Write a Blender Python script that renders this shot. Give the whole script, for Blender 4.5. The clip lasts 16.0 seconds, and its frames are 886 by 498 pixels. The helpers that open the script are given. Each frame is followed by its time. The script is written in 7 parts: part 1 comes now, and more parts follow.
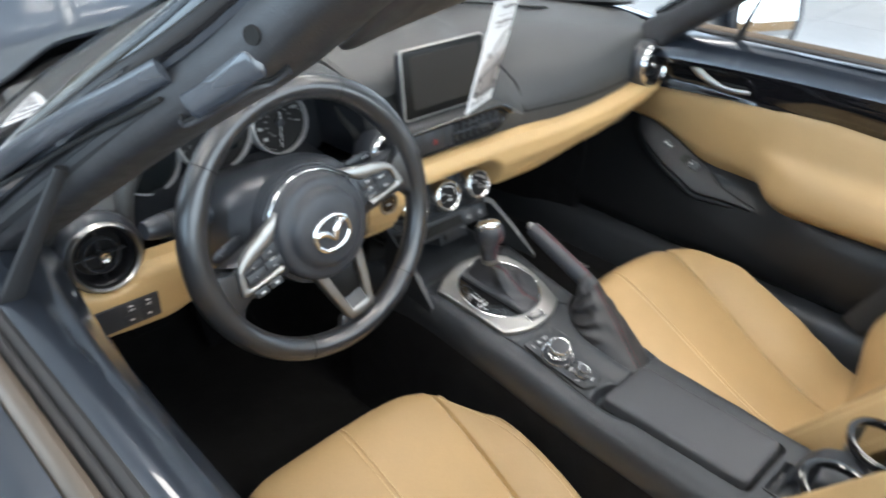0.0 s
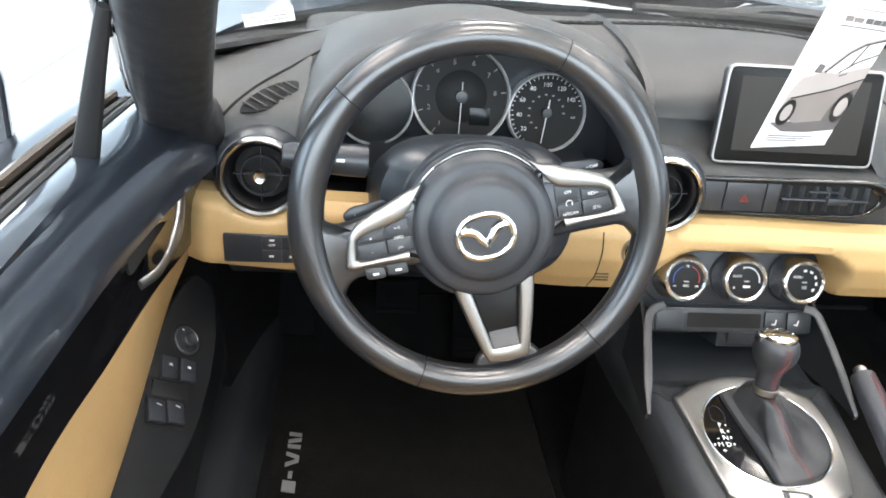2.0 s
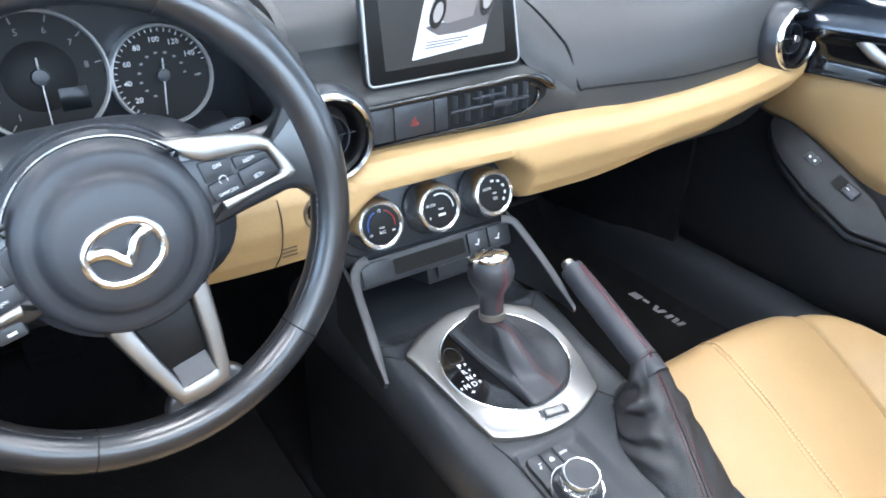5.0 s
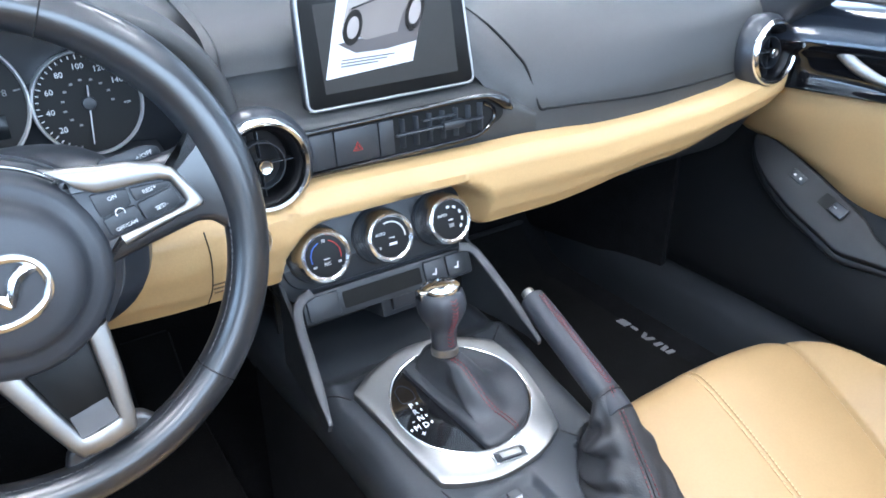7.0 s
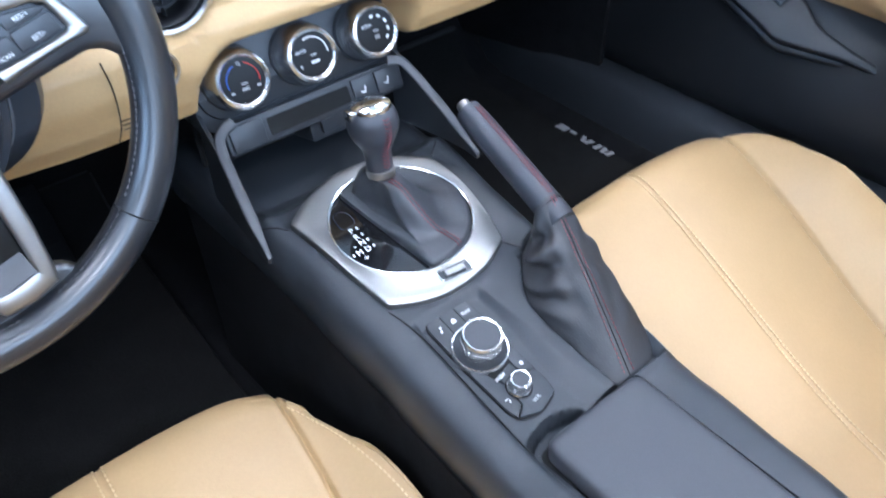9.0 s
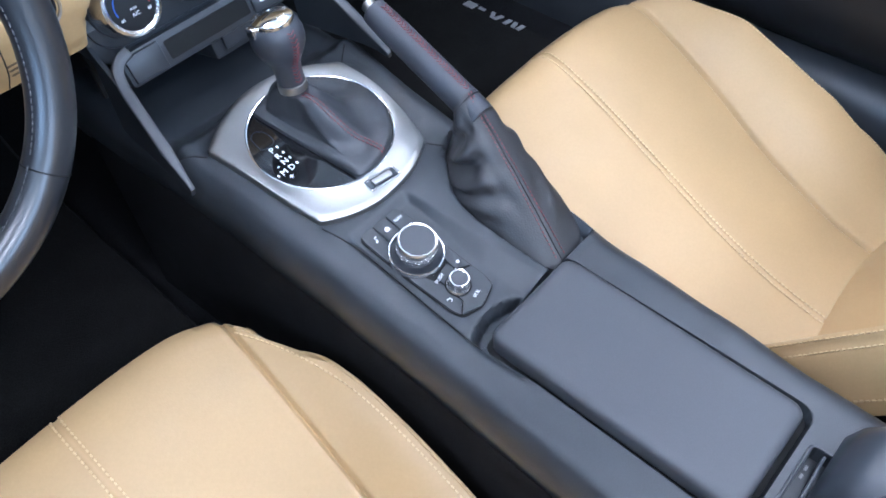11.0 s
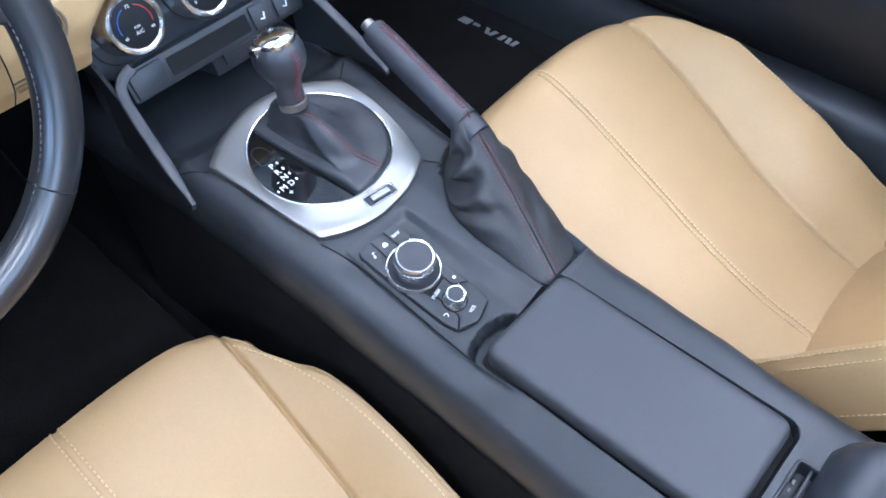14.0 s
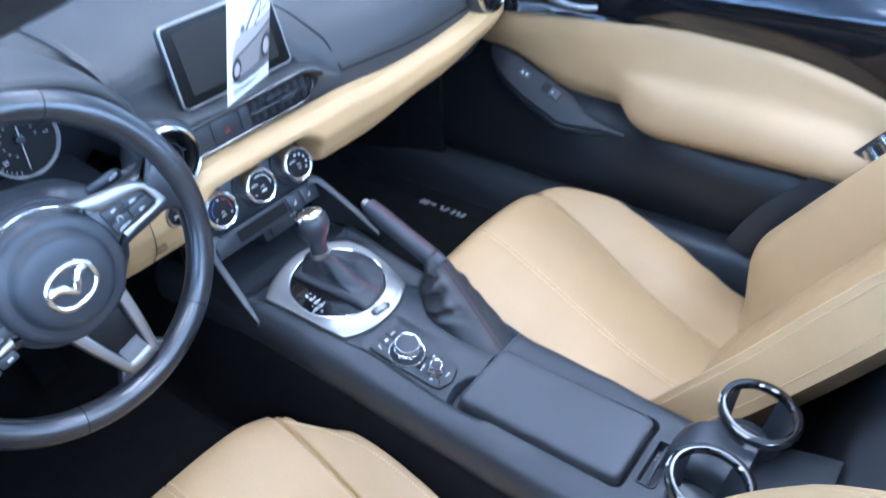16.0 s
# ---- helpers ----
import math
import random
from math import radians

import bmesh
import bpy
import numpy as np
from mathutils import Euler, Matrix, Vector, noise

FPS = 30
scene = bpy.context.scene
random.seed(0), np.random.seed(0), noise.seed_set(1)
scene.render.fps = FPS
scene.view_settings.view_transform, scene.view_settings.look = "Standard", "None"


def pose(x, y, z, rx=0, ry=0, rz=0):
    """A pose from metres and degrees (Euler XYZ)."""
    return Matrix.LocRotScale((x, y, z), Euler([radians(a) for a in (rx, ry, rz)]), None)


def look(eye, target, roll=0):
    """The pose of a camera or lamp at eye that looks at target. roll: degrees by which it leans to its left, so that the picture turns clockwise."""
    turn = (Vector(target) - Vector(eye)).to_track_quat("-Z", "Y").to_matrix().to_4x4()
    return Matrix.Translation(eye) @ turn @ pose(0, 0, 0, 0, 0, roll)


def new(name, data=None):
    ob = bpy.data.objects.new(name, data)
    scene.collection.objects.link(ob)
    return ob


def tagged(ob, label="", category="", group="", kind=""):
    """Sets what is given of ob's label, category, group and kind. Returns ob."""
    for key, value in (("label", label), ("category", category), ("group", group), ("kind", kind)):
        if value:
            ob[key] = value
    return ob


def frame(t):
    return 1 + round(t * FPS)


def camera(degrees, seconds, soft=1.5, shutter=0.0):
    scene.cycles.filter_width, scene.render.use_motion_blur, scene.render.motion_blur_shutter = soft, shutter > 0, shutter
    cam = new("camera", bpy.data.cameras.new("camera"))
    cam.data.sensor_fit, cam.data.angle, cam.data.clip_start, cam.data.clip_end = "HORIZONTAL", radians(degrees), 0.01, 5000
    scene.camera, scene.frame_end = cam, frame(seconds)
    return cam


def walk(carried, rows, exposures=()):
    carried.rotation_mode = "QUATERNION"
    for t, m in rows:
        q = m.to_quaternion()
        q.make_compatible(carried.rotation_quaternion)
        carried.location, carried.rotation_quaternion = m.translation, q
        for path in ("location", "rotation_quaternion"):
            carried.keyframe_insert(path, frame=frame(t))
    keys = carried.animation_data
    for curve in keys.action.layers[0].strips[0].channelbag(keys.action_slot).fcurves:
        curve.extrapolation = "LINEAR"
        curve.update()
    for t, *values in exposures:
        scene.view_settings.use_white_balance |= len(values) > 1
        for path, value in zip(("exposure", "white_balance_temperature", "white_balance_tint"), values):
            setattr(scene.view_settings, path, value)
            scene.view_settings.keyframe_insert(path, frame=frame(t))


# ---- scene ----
cam = camera(60.9, 16.0, soft=1.7, shutter=0.3)
PATH = [
    (0, (-0.817, -0.666, 1.156), (0.394, 0.556, 0.137), 1.4),
    (0.5, (-0.726, -0.717, 1.114), (0.028, 0.889, 0.193), 2.6),
    (1, (-0.618, -0.655, 1.047), (-0.106, 1.01, 0.065), 4.6),
    (1.5, (-0.527, -0.65, 1.032), (-0.252, 1.082, 0.071), 5.2),
    (2, (-0.456, -0.61, 0.998), (-0.256, 1.161, 0.09), 4.8),
    (2.5, (-0.456, -0.609, 0.998), (-0.261, 1.172, 0.11), 4.6),
    (3, (-0.453, -0.608, 0.995), (-0.251, 1.171, 0.104), 4.2),
    (3.5, (-0.454, -0.607, 0.998), (-0.208, 1.161, 0.096), 3.1),
    (4, (-0.449, -0.59, 1.002), (-0.025, 1.131, 0.075), 0.3),
    (4.5, (-0.464, -0.516, 0.988), (0.301, 1.043, -0.005), -2.2),
    (5, (-0.411, -0.484, 0.949), (0.545, 0.977, -0.028), 0.2),
    (7.5, (-0.332, -0.483, 0.93), (0.608, 1.029, 0.019), -1.6),
    (8, (-0.334, -0.477, 0.931), (0.645, 0.992, -0.01), -1.4),
    (8.5, (-0.333, -0.476, 0.929), (0.625, 0.944, -0.103), -2.0),
    (9, (-0.313, -0.464, 0.917), (0.582, 0.738, -0.408), -3.1),
    (9.5, (-0.306, -0.457, 0.932), (0.582, 0.576, -0.532), -4.9),
    (10, (-0.303, -0.456, 0.936), (0.554, 0.489, -0.605), -6.1),
    (12.5, (-0.31, -0.45, 0.955), (0.582, 0.431, -0.602), -3.6),
    (13, (-0.311, -0.451, 0.957), (0.584, 0.438, -0.595), -3.5),
    (13.5, (-0.31, -0.45, 0.954), (0.583, 0.444, -0.596), -3.6),
    (14, (-0.31, -0.452, 0.956), (0.584, 0.448, -0.591), -3.9),
    (14.5, (-0.309, -0.452, 0.955), (0.6, 0.458, -0.576), -4.2),
    (15, (-0.323, -0.465, 0.969), (0.614, 0.454, -0.54), -4.4),
    (15.5, (-0.426, -0.532, 1.043), (0.588, 0.422, -0.393), -4.9),
    (16, (-0.565, -0.661, 1.149), (0.661, 0.369, -0.05), -4.8),
]
EXPOSURES = [(0, -0.17, 6750, 11), (0.5, -0.12, 6400, 11), (1.5, 0.42, 6700, 12), (3.5, 0.59, 7800, 13), (4.2, 0.62, 7500, 13), (5.0, 0.5, 6000, 12), (7.5, 0.45, 5650, 12), (9.0, 0.36, 5350, 14), (14.5, 0.24, 5200, 15), (15.3, 0.26, 5050, 15), (16.0, 0.26, 4800, 14)]
walk(cam, [(t, look(eye, target, roll)) for t, eye, target, roll in PATH], EXPOSURES)

# ---- light: daylight through the glazed showroom walls, and panels in its ceiling ----
world = bpy.data.worlds.new("sky")
scene.world = world
world.use_nodes = True
_sky = world.node_tree.nodes.new("ShaderNodeTexSky")
_sky.sky_type, _sky.sun_disc = "NISHITA", False
_sky.sun_elevation, _sky.sun_rotation = radians(42), radians(150)
_back = world.node_tree.nodes["Background"]
_back.inputs["Strength"].default_value = 0.08
world.node_tree.links.new(_sky.outputs[0], _back.inputs["Color"])


def area(name, eye, target, sx, sy, power, colour):
    data = bpy.data.lights.new(name, "AREA")
    data.shape, data.size, data.size_y, data.energy, data.color = "RECTANGLE", sx, sy, power, colour
    ob = new(name, data)
    ob.matrix_world = look(eye, target)
    return ob


area("window_light_front", (-3.3, 5.7, 2.0), (-1.2, 0, 1.4), 3.6, 3.0, 45, (0.62, 0.82, 1.0))
area("window_light_front_right", (2.2, 5.7, 2.0), (0.6, 0, 1.6), 5.0, 3.0, 16, (0.70, 0.86, 1.0))
area("window_light_left", (-5.7, 0.5, 2.0), (0, 0.5, 1.6), 8.0, 3.0, 510, (0.56, 0.78, 1.0))
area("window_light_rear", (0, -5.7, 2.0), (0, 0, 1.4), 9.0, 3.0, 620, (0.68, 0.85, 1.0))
area("window_light_right", (5.7, 0.5, 2.0), (0, 0.5, 1.6), 8.0, 3.0, 210, (0.62, 0.81, 1.0))
for _x in (-2.6, 0.0, 2.6):
    for _y, _watts in ((-3.2, 48), (-0.6, 24), (2.2, 34)):
        area("ceiling_panel_light", (_x, _y, 3.92), (_x, _y, 0), 1.15, 1.15, _watts, (1.0, 0.98, 0.95))


# ---- materials ----
def mat(name, colour, rough=0.5, metal=0.0, grain=0.0, grain_size=400.0, vary=0.06, vary_size=9.0, bump=0.0, bump_size=900.0,
        coat=0.0, spec=0.5, emit=None, sheen=0.0, rough_vary=0.0, kind="noise"):
    """A principled material with two scales of colour variation and a fine relief."""
    m = bpy.data.materials.new(name)
    m.use_nodes = True
    n, l = m.node_tree.nodes, m.node_tree.links
    p = n["Principled BSDF"]
    p.inputs["Roughness"].default_value, p.inputs["Metallic"].default_value = rough, metal
    p.inputs["Specular IOR Level"].default_value = spec
    p.inputs["Coat Weight"].default_value, p.inputs["Coat Roughness"].default_value = coat, 0.03
    p.inputs["Sheen Weight"].default_value = sheen
    geo = n.new("ShaderNodeTexCoord")

    def noisy(size, detail=3.0):
        t = n.new("ShaderNodeTexNoise")
        t.inputs["Scale"].default_value, t.inputs["Detail"].default_value = size, detail
        l.new(geo.outputs["Object"], t.inputs["Vector"])
        return t.outputs["Fac"]

    def ramped(sock, lo, hi):
        r = n.new("ShaderNodeMapRange")
        r.inputs["From Min"].default_value, r.inputs["From Max"].default_value = 0.3, 0.7
        r.inputs["To Min"].default_value, r.inputs["To Max"].default_value = lo, hi
        l.new(sock, r.inputs["Value"])
        return r.outputs["Result"]

    a = ramped(noisy(vary_size), 1 - vary, 1 + vary)
    b = ramped(noisy(grain_size, 2.0), 1 - grain, 1 + grain)
    mul = n.new("ShaderNodeMath")
    mul.operation = "MULTIPLY"
    l.new(a, mul.inputs[0]), l.new(b, mul.inputs[1])
    mix = n.new("ShaderNodeVectorMath")
    mix.operation = "SCALE"
    mix.inputs[0].default_value = colour
    l.new(mul.outputs[0], mix.inputs["Scale"])
    l.new(mix.outputs[0], p.inputs["Base Color"])
    if rough_vary:
        l.new(ramped(noisy(vary_size * 3.1), max(0.02, rough - rough_vary), rough + rough_vary), p.inputs["Roughness"])
    if bump:
        bp = n.new("ShaderNodeBump")
        bp.inputs["Strength"].default_value, bp.inputs["Distance"].default_value = bump, 0.0006
        if kind == "leather":
            t = n.new("ShaderNodeTexVoronoi")
            t.feature = "SMOOTH_F1"
            t.inputs["Scale"].default_value = bump_size
            l.new(geo.outputs["Object"], t.inputs["Vector"])
            l.new(t.outputs["Distance"], bp.inputs["Height"])
        else:
            l.new(noisy(bump_size, 4.0), bp.inputs["Height"])
        l.new(bp.outputs[0], p.inputs["Normal"])
    if emit:
        p.inputs["Emission Color"].default_value, p.inputs["Emission Strength"].default_value = (*emit[:3], 1), emit[3]
    return m


def glass(name, tint=(1, 1, 1), rough=0.0):
    m = bpy.data.materials.new(name)
    m.use_nodes = True
    p = m.node_tree.nodes["Principled BSDF"]
    p.inputs["Base Color"].default_value = (*tint, 1)
    p.inputs["Roughness"].default_value, p.inputs["IOR"].default_value = rough, 1.45
    p.inputs["Transmission Weight"].default_value = 1.0
    return m


TAN = mat("tan_leather", (0.385, 0.255, 0.120), 0.44, vary=0.05, vary_size=7, grain=0.025, grain_size=300, bump=0.16, bump_size=750, kind="leather", rough_vary=0.05)
TAN_DASH = mat("tan_dash_leather", (0.48, 0.318, 0.145), 0.42, vary=0.04, vary_size=6, grain=0.03, bump=0.15, bump_size=900, kind="leather")
DOOR_THREAD = mat("door_thread", (0.50, 0.36, 0.20), 0.7, vary=0.1)
BADGE = mat("badge_metal", (0.42, 0.42, 0.43), 0.5, metal=0.3, vary=0.03)
THREAD = mat("tan_thread", (0.52, 0.375, 0.20), 0.7, vary=0.1)
RED = mat("red_thread", (0.125, 0.022, 0.026), 0.7, vary=0.1)
GREY_THREAD = mat("grey_thread", (0.045, 0.044, 0.047), 0.7, vary=0.1)
LEATHER = mat("black_leather", (0.0150, 0.0160, 0.0185), 0.28, spec=0.85, vary=0.04, vary_size=22, grain=0.04, grain_size=900, bump=0.012, bump_size=1500, kind="leather")
SOFT = mat("soft_black_leather", (0.022, 0.022, 0.024), 0.44, vary=0.15, vary_size=20, grain=0.08, bump=0.3, bump_size=700, kind="leather", rough_vary=0.06)
DASH = mat("dark_dash_plastic", (0.039, 0.0395, 0.0395), 0.50, vary=0.05, vary_size=5, grain=0.12, grain_size=900, bump=0.35, bump_size=1300, kind="leather")
PLASTIC = mat("black_plastic", (0.025, 0.028, 0.0325), 0.40, vary=0.06, grain=0.1, grain_size=900, bump=0.22, bump_size=1400, kind="leather", rough_vary=0.02)
SMOOTH = mat("smooth_black_plastic", (0.024, 0.027, 0.033), 0.34, vary=0.05)
PIANO = mat("gloss_black_plastic", (0.006, 0.006, 0.007), 0.08, coat=0.6, vary=0.1)
POD = mat("matt_black_plastic", (0.0115, 0.012, 0.0135), 0.46, vary=0.05, grain=0.08, grain_size=900, spec=0.35)
PAD = mat("soft_black_pad", (0.044, 0.046, 0.052), 0.50, vary=0.04, grain=0.06, grain_size=900)
STRIP = mat("polished_black_strip", (0.030, 0.034, 0.042), 0.22, vary=0.05, vary_size=15, spec=1.0, rough_vary=0.04)
RUBBER = mat("black_rubber", (0.012, 0.012, 0.013), 0.6, vary=0.15, bump=0.1)
PEDAL = mat("matt_black_rubber", (0.008, 0.008, 0.009), 0.85, vary=0.15, bump=0.1, spec=0.12)
BOOT = mat("soft_boot_leather", (0.034, 0.036, 0.041), 0.46, vary=0.12, vary_size=25, grain=0.08, bump=0.16, bump_size=900, kind="leather", rough_vary=0.05)
CARPET = mat("black_carpet", (0.010, 0.010, 0.011), 0.97, vary=0.2, vary_size=30, grain=0.5, grain_size=700, bump=1.0, bump_size=500, spec=0.1)
MAT_FELT = mat("black_mat_pile", (0.0115, 0.0112, 0.0112), 0.95, vary=0.15, vary_size=25, grain=0.5, grain_size=800, bump=1.0, bump_size=600, spec=0.1)
SILVER = mat("satin_silver", (0.34, 0.335, 0.325), 0.38, metal=1.0, vary=0.02, grain=0.02)
CHROME = mat("chrome", (0.80, 0.80, 0.80), 0.17, metal=1.0, vary=0.02)
BRIGHT = mat("satin_chrome", (0.86, 0.86, 0.86), 0.27, metal=1.0, vary=0.02)
DULLCHROME = mat("grey_metal", (0.36, 0.35, 0.34), 0.28, metal=1.0, vary=0.04)
BRONZE = mat("bronze_grey_strip", (0.10, 0.078, 0.060), 0.42, metal=0.6, vary=0.03)
FINSILVER = mat("dark_silver_trim", (0.040, 0.041, 0.044), 0.42, metal=0.2, vary=0.03)
# near-black for joints, and for shade painted into gaps and recesses
DARK = mat("shade_and_joint_black", (0.004, 0.004, 0.004), 0.9, vary=0.1)
PAINT = mat("dark_grey_paint", (0.024, 0.030, 0.041), 0.28, metal=0.5, coat=1.0, spec=0.3, vary=0.03, grain=0.12, grain_size=3000)
WHITE_INK = mat("white_print", (0.75, 0.75, 0.75), 0.5, vary=0.02)
GREY_INK = mat("grey_print", (0.22, 0.22, 0.22), 0.5, vary=0.02)
BLUE_INK = mat("blue_print", (0.03, 0.12, 0.55), 0.5, vary=0.02)
RED_INK = mat("red_print", (0.55, 0.03, 0.02), 0.5, vary=0.02)
CARD = mat("white_card", (0.78, 0.78, 0.78), 0.35, vary=0.02)
HUB = mat("satin_black_cover", (0.026, 0.0285, 0.034), 0.40, vary=0.05, vary_size=12, grain=0.06, grain_size=900, bump=0.06, bump_size=1300, kind="leather", rough_vary=0.03)
GRIP = mat("black_grip_leather", (0.028, 0.030, 0.036), 0.42, vary=0.10, vary_size=25, grain=0.06, grain_size=700, bump=0.14, bump_size=900, kind="leather", rough_vary=0.04)
GLASS = glass("clear_glass")
LENS = mat("dark_gauge_glass", (0.006, 0.008, 0.009), 0.22, vary=0.05, spec=0.3)
GAUGE = mat("gauge_face", (0.013, 0.0125, 0.0125), 0.5, vary=0.05, spec=0.2)
GAUGE_RING = mat("bright_ring", (0.84, 0.84, 0.85), 0.28, metal=0.5, vary=0.02)
MATT = mat("matt_black_face", (0.007, 0.007, 0.008), 0.38, vary=0.05, spec=0.25)
# the cabin's brown reflection is painted into the screen's base colour
SCREEN = mat("dark_screen", (0.017, 0.0150, 0.0130), 0.42, vary=0.05, spec=0.25)
SCREEN_EDGE = mat("black_screen_edge", (0.006, 0.006, 0.006), 0.38, vary=0.05, spec=0.2)
MIRROR = mat("mirror_glass", (0.85, 0.86, 0.87), 0.02, metal=1.0, vary=0.01)
TILE = mat("pale_floor_tile", (0.28, 0.277, 0.272), 0.24, vary=0.05, vary_size=2.5, grain=0.04, grain_size=60, bump=0.05)
GROUT = mat("grey_grout", (0.30, 0.295, 0.285), 0.85, vary=0.1)
WALLM = mat("white_wall_paint", (0.80, 0.80, 0.79), 0.7, vary=0.03, vary_size=2, grain=0.02, bump=0.1, bump_size=200)
CEIL = mat("white_ceiling", (0.78, 0.78, 0.77), 0.8, vary=0.03, vary_size=2)
ALU = mat("window_aluminium", (0.5, 0.5, 0.5), 0.35, metal=0.9, vary=0.03)
LAMP = mat("lamp_diffuser", (0.9, 0.9, 0.88), 0.5, emit=(1, 0.97, 0.93, 9.0))
BUCKLE = mat("red_buckle_plastic", (0.55, 0.025, 0.02), 0.35, vary=0.05)
BELT = mat("black_belt_webbing", (0.016, 0.016, 0.017), 0.7, vary=0.1, grain=0.2, grain_size=900, bump=0.4)


# ---- mesh helpers ----
def V(*a):
    return Vector(a)


def thing(name, loc, label, category, group="", kind=""):
    ob = new(name)
    ob.empty_display_size = 0.02
    ob.location = loc
    return tagged(ob, label, category, group, kind)


def hook(ob, parent):
    if parent is not None:
        ob.parent = parent
        if parent.data is None:
            ob.matrix_parent_inverse = Matrix.Translation(-Vector(parent.location))
    return ob


def part(name, bm, material, parent=None, label="", sharp=35):
    bmesh.ops.recalc_face_normals(bm, faces=bm.faces)
    me = bpy.data.meshes.new(name)
    bm.to_mesh(me)
    bm.free()
    me.shade_smooth()
    me.set_sharp_from_angle(angle=radians(sharp))
    me.materials.append(material)
    ob = hook(new(name, me), parent)
    if label:
        ob["label"] = label
    return ob


def joined(*bms):
    out = bmesh.new()
    for b in bms:
        me = bpy.data.meshes.new("tmp")
        b.to_mesh(me)
        b.free()
        out.from_mesh(me)
        bpy.data.meshes.remove(me)
    return out


def moved(bm, m):
    bmesh.ops.transform(bm, matrix=m, verts=bm.verts)
    return bm


def basis(origin, z, up=(0, 0, 1)):
    """A local frame with its z along the given way and its y near up."""
    z = Vector(z).normalized()
    x = Vector(up).cross(z).normalized()
    y = z.cross(x)
    m = Matrix((x, y, z)).transposed().to_4x4()
    m.translation = origin
    return m


def curve_through(pts, n):
    """n points along a smooth line through pts."""
    pts = [Vector(p) for p in pts]
    out = []
    k = len(pts) - 1
    for i in range(n):
        s = i * k / (n - 1)
        a = min(int(s), k - 1)
        f = s - a
        p0, p1, p2 = pts[max(a - 1, 0)], pts[a], pts[a + 1]
        p3 = pts[min(a + 2, k)]
        if a == 0:
            p0 = p1 * 2 - p2
        if a + 2 > k:
            p3 = p2 * 2 - p1
        out.append(0.5 * (2 * p1 + (p2 - p0) * f + (2 * p0 - 5 * p1 + 4 * p2 - p3) * f * f + (3 * p1 - p0 - 3 * p2 + p3) * f ** 3))
    return out


def grid_mesh(rows, thick=0.0, closed_v=False):
    """A sheet through rows of points, as a slab of that thickness behind its normals."""
    bm = bmesh.new()
    nu, nv = len(rows), len(rows[0])
    top = [[bm.verts.new(p) for p in r] for r in rows]
    for i in range(nu - 1):
        for j in range(nv if closed_v else nv - 1):
            bm.faces.new((top[i][j], top[i + 1][j], top[i + 1][(j + 1) % nv], top[i][(j + 1) % nv]))
    if thick:
        bm.normal_update()
        low = [[bm.verts.new(v.co - v.normal * thick) for v in r] for r in top]
        for i in range(nu - 1):
            for j in range(nv - 1):
                bm.faces.new((low[i][j], low[i][j + 1], low[i + 1][j + 1], low[i + 1][j]))
        for i in range(nu - 1):
            bm.faces.new((top[i][0], low[i][0], low[i + 1][0], top[i + 1][0]))
            bm.faces.new((top[i][-1], top[i + 1][-1], low[i + 1][-1], low[i][-1]))
        for j in range(nv - 1):
            bm.faces.new((top[0][j], top[0][j + 1], low[0][j + 1], low[0][j]))
            bm.faces.new((top[-1][j], low[-1][j], low[-1][j + 1], top[-1][j + 1]))
    return bm


def skin(rows, nu, nv, thick=0.0):
    """A smooth sheet through a few key rows of points."""
    across = [curve_through(r, nv) for r in rows]
    cols = [curve_through([r[j] for r in across], nu) for j in range(nv)]
    return grid_mesh([[cols[j][i] for j in range(nv)] for i in range(nu)], thick)


def sheet(f, us, vs, thick=0.0):
    return grid_mesh([[Vector(f(u, v)) for v in vs] for u in us], thick)


def steps(a, b, n):
    return [a + (b - a) * i / (n - 1) for i in range(n)]


def lathe(profile, n=48):
    """Turned about z: a profile of (radius, height)."""
    bm = bmesh.new()
    rings = []
    for r, h in profile:
        if r < 1e-6:
            rings.append([bm.verts.new((0, 0, h))])
        else:
            rings.append([bm.verts.new((r * math.cos(2 * math.pi * i / n), r * math.sin(2 * math.pi * i / n), h)) for i in range(n)])
    for a, b in zip(rings, rings[1:]):
        for i in range(n):
            k = (i + 1) % n
            if len(a) == 1 and len(b) == 1:
                continue
            if len(a) == 1:
                bm.faces.new((a[0], b[i], b[k]))
            elif len(b) == 1:
                bm.faces.new((a[i], a[k], b[0]))
            else:
                bm.faces.new((a[i], a[k], b[k], b[i]))
    return bm


def rbox(sx, sy, sz, r=0.002, seg=2):
    """A box with rounded edges, standing on z = 0."""
    bm = bmesh.new()
    bmesh.ops.create_cube(bm, size=1)
    bmesh.ops.transform(bm, matrix=Matrix.Translation((0, 0, sz / 2)) @ Matrix.Diagonal((sx, sy, sz, 1)), verts=bm.verts)
    if r:
        bmesh.ops.bevel(bm, geom=bm.edges[:], offset=min(r, 0.49 * min(sx, sy, sz)), segments=seg, profile=0.5, affect="EDGES")
    return bm


def rounded(pts, r, n=5):
    """The outline with its corners rounded."""
    pts = [Vector((p[0], p[1])) for p in pts]
    out = []
    for i, p in enumerate(pts):
        a, b = pts[i - 1] - p, pts[(i + 1) % len(pts)] - p
        k = min(r, 0.45 * a.length, 0.45 * b.length)
        a, b = p + a.normalized() * k, p + b.normalized() * k
        for j in range(n):
            f = j / (n - 1)
            out.append(a * (1 - f) ** 2 + p * 2 * f * (1 - f) + b * f * f)
    return out


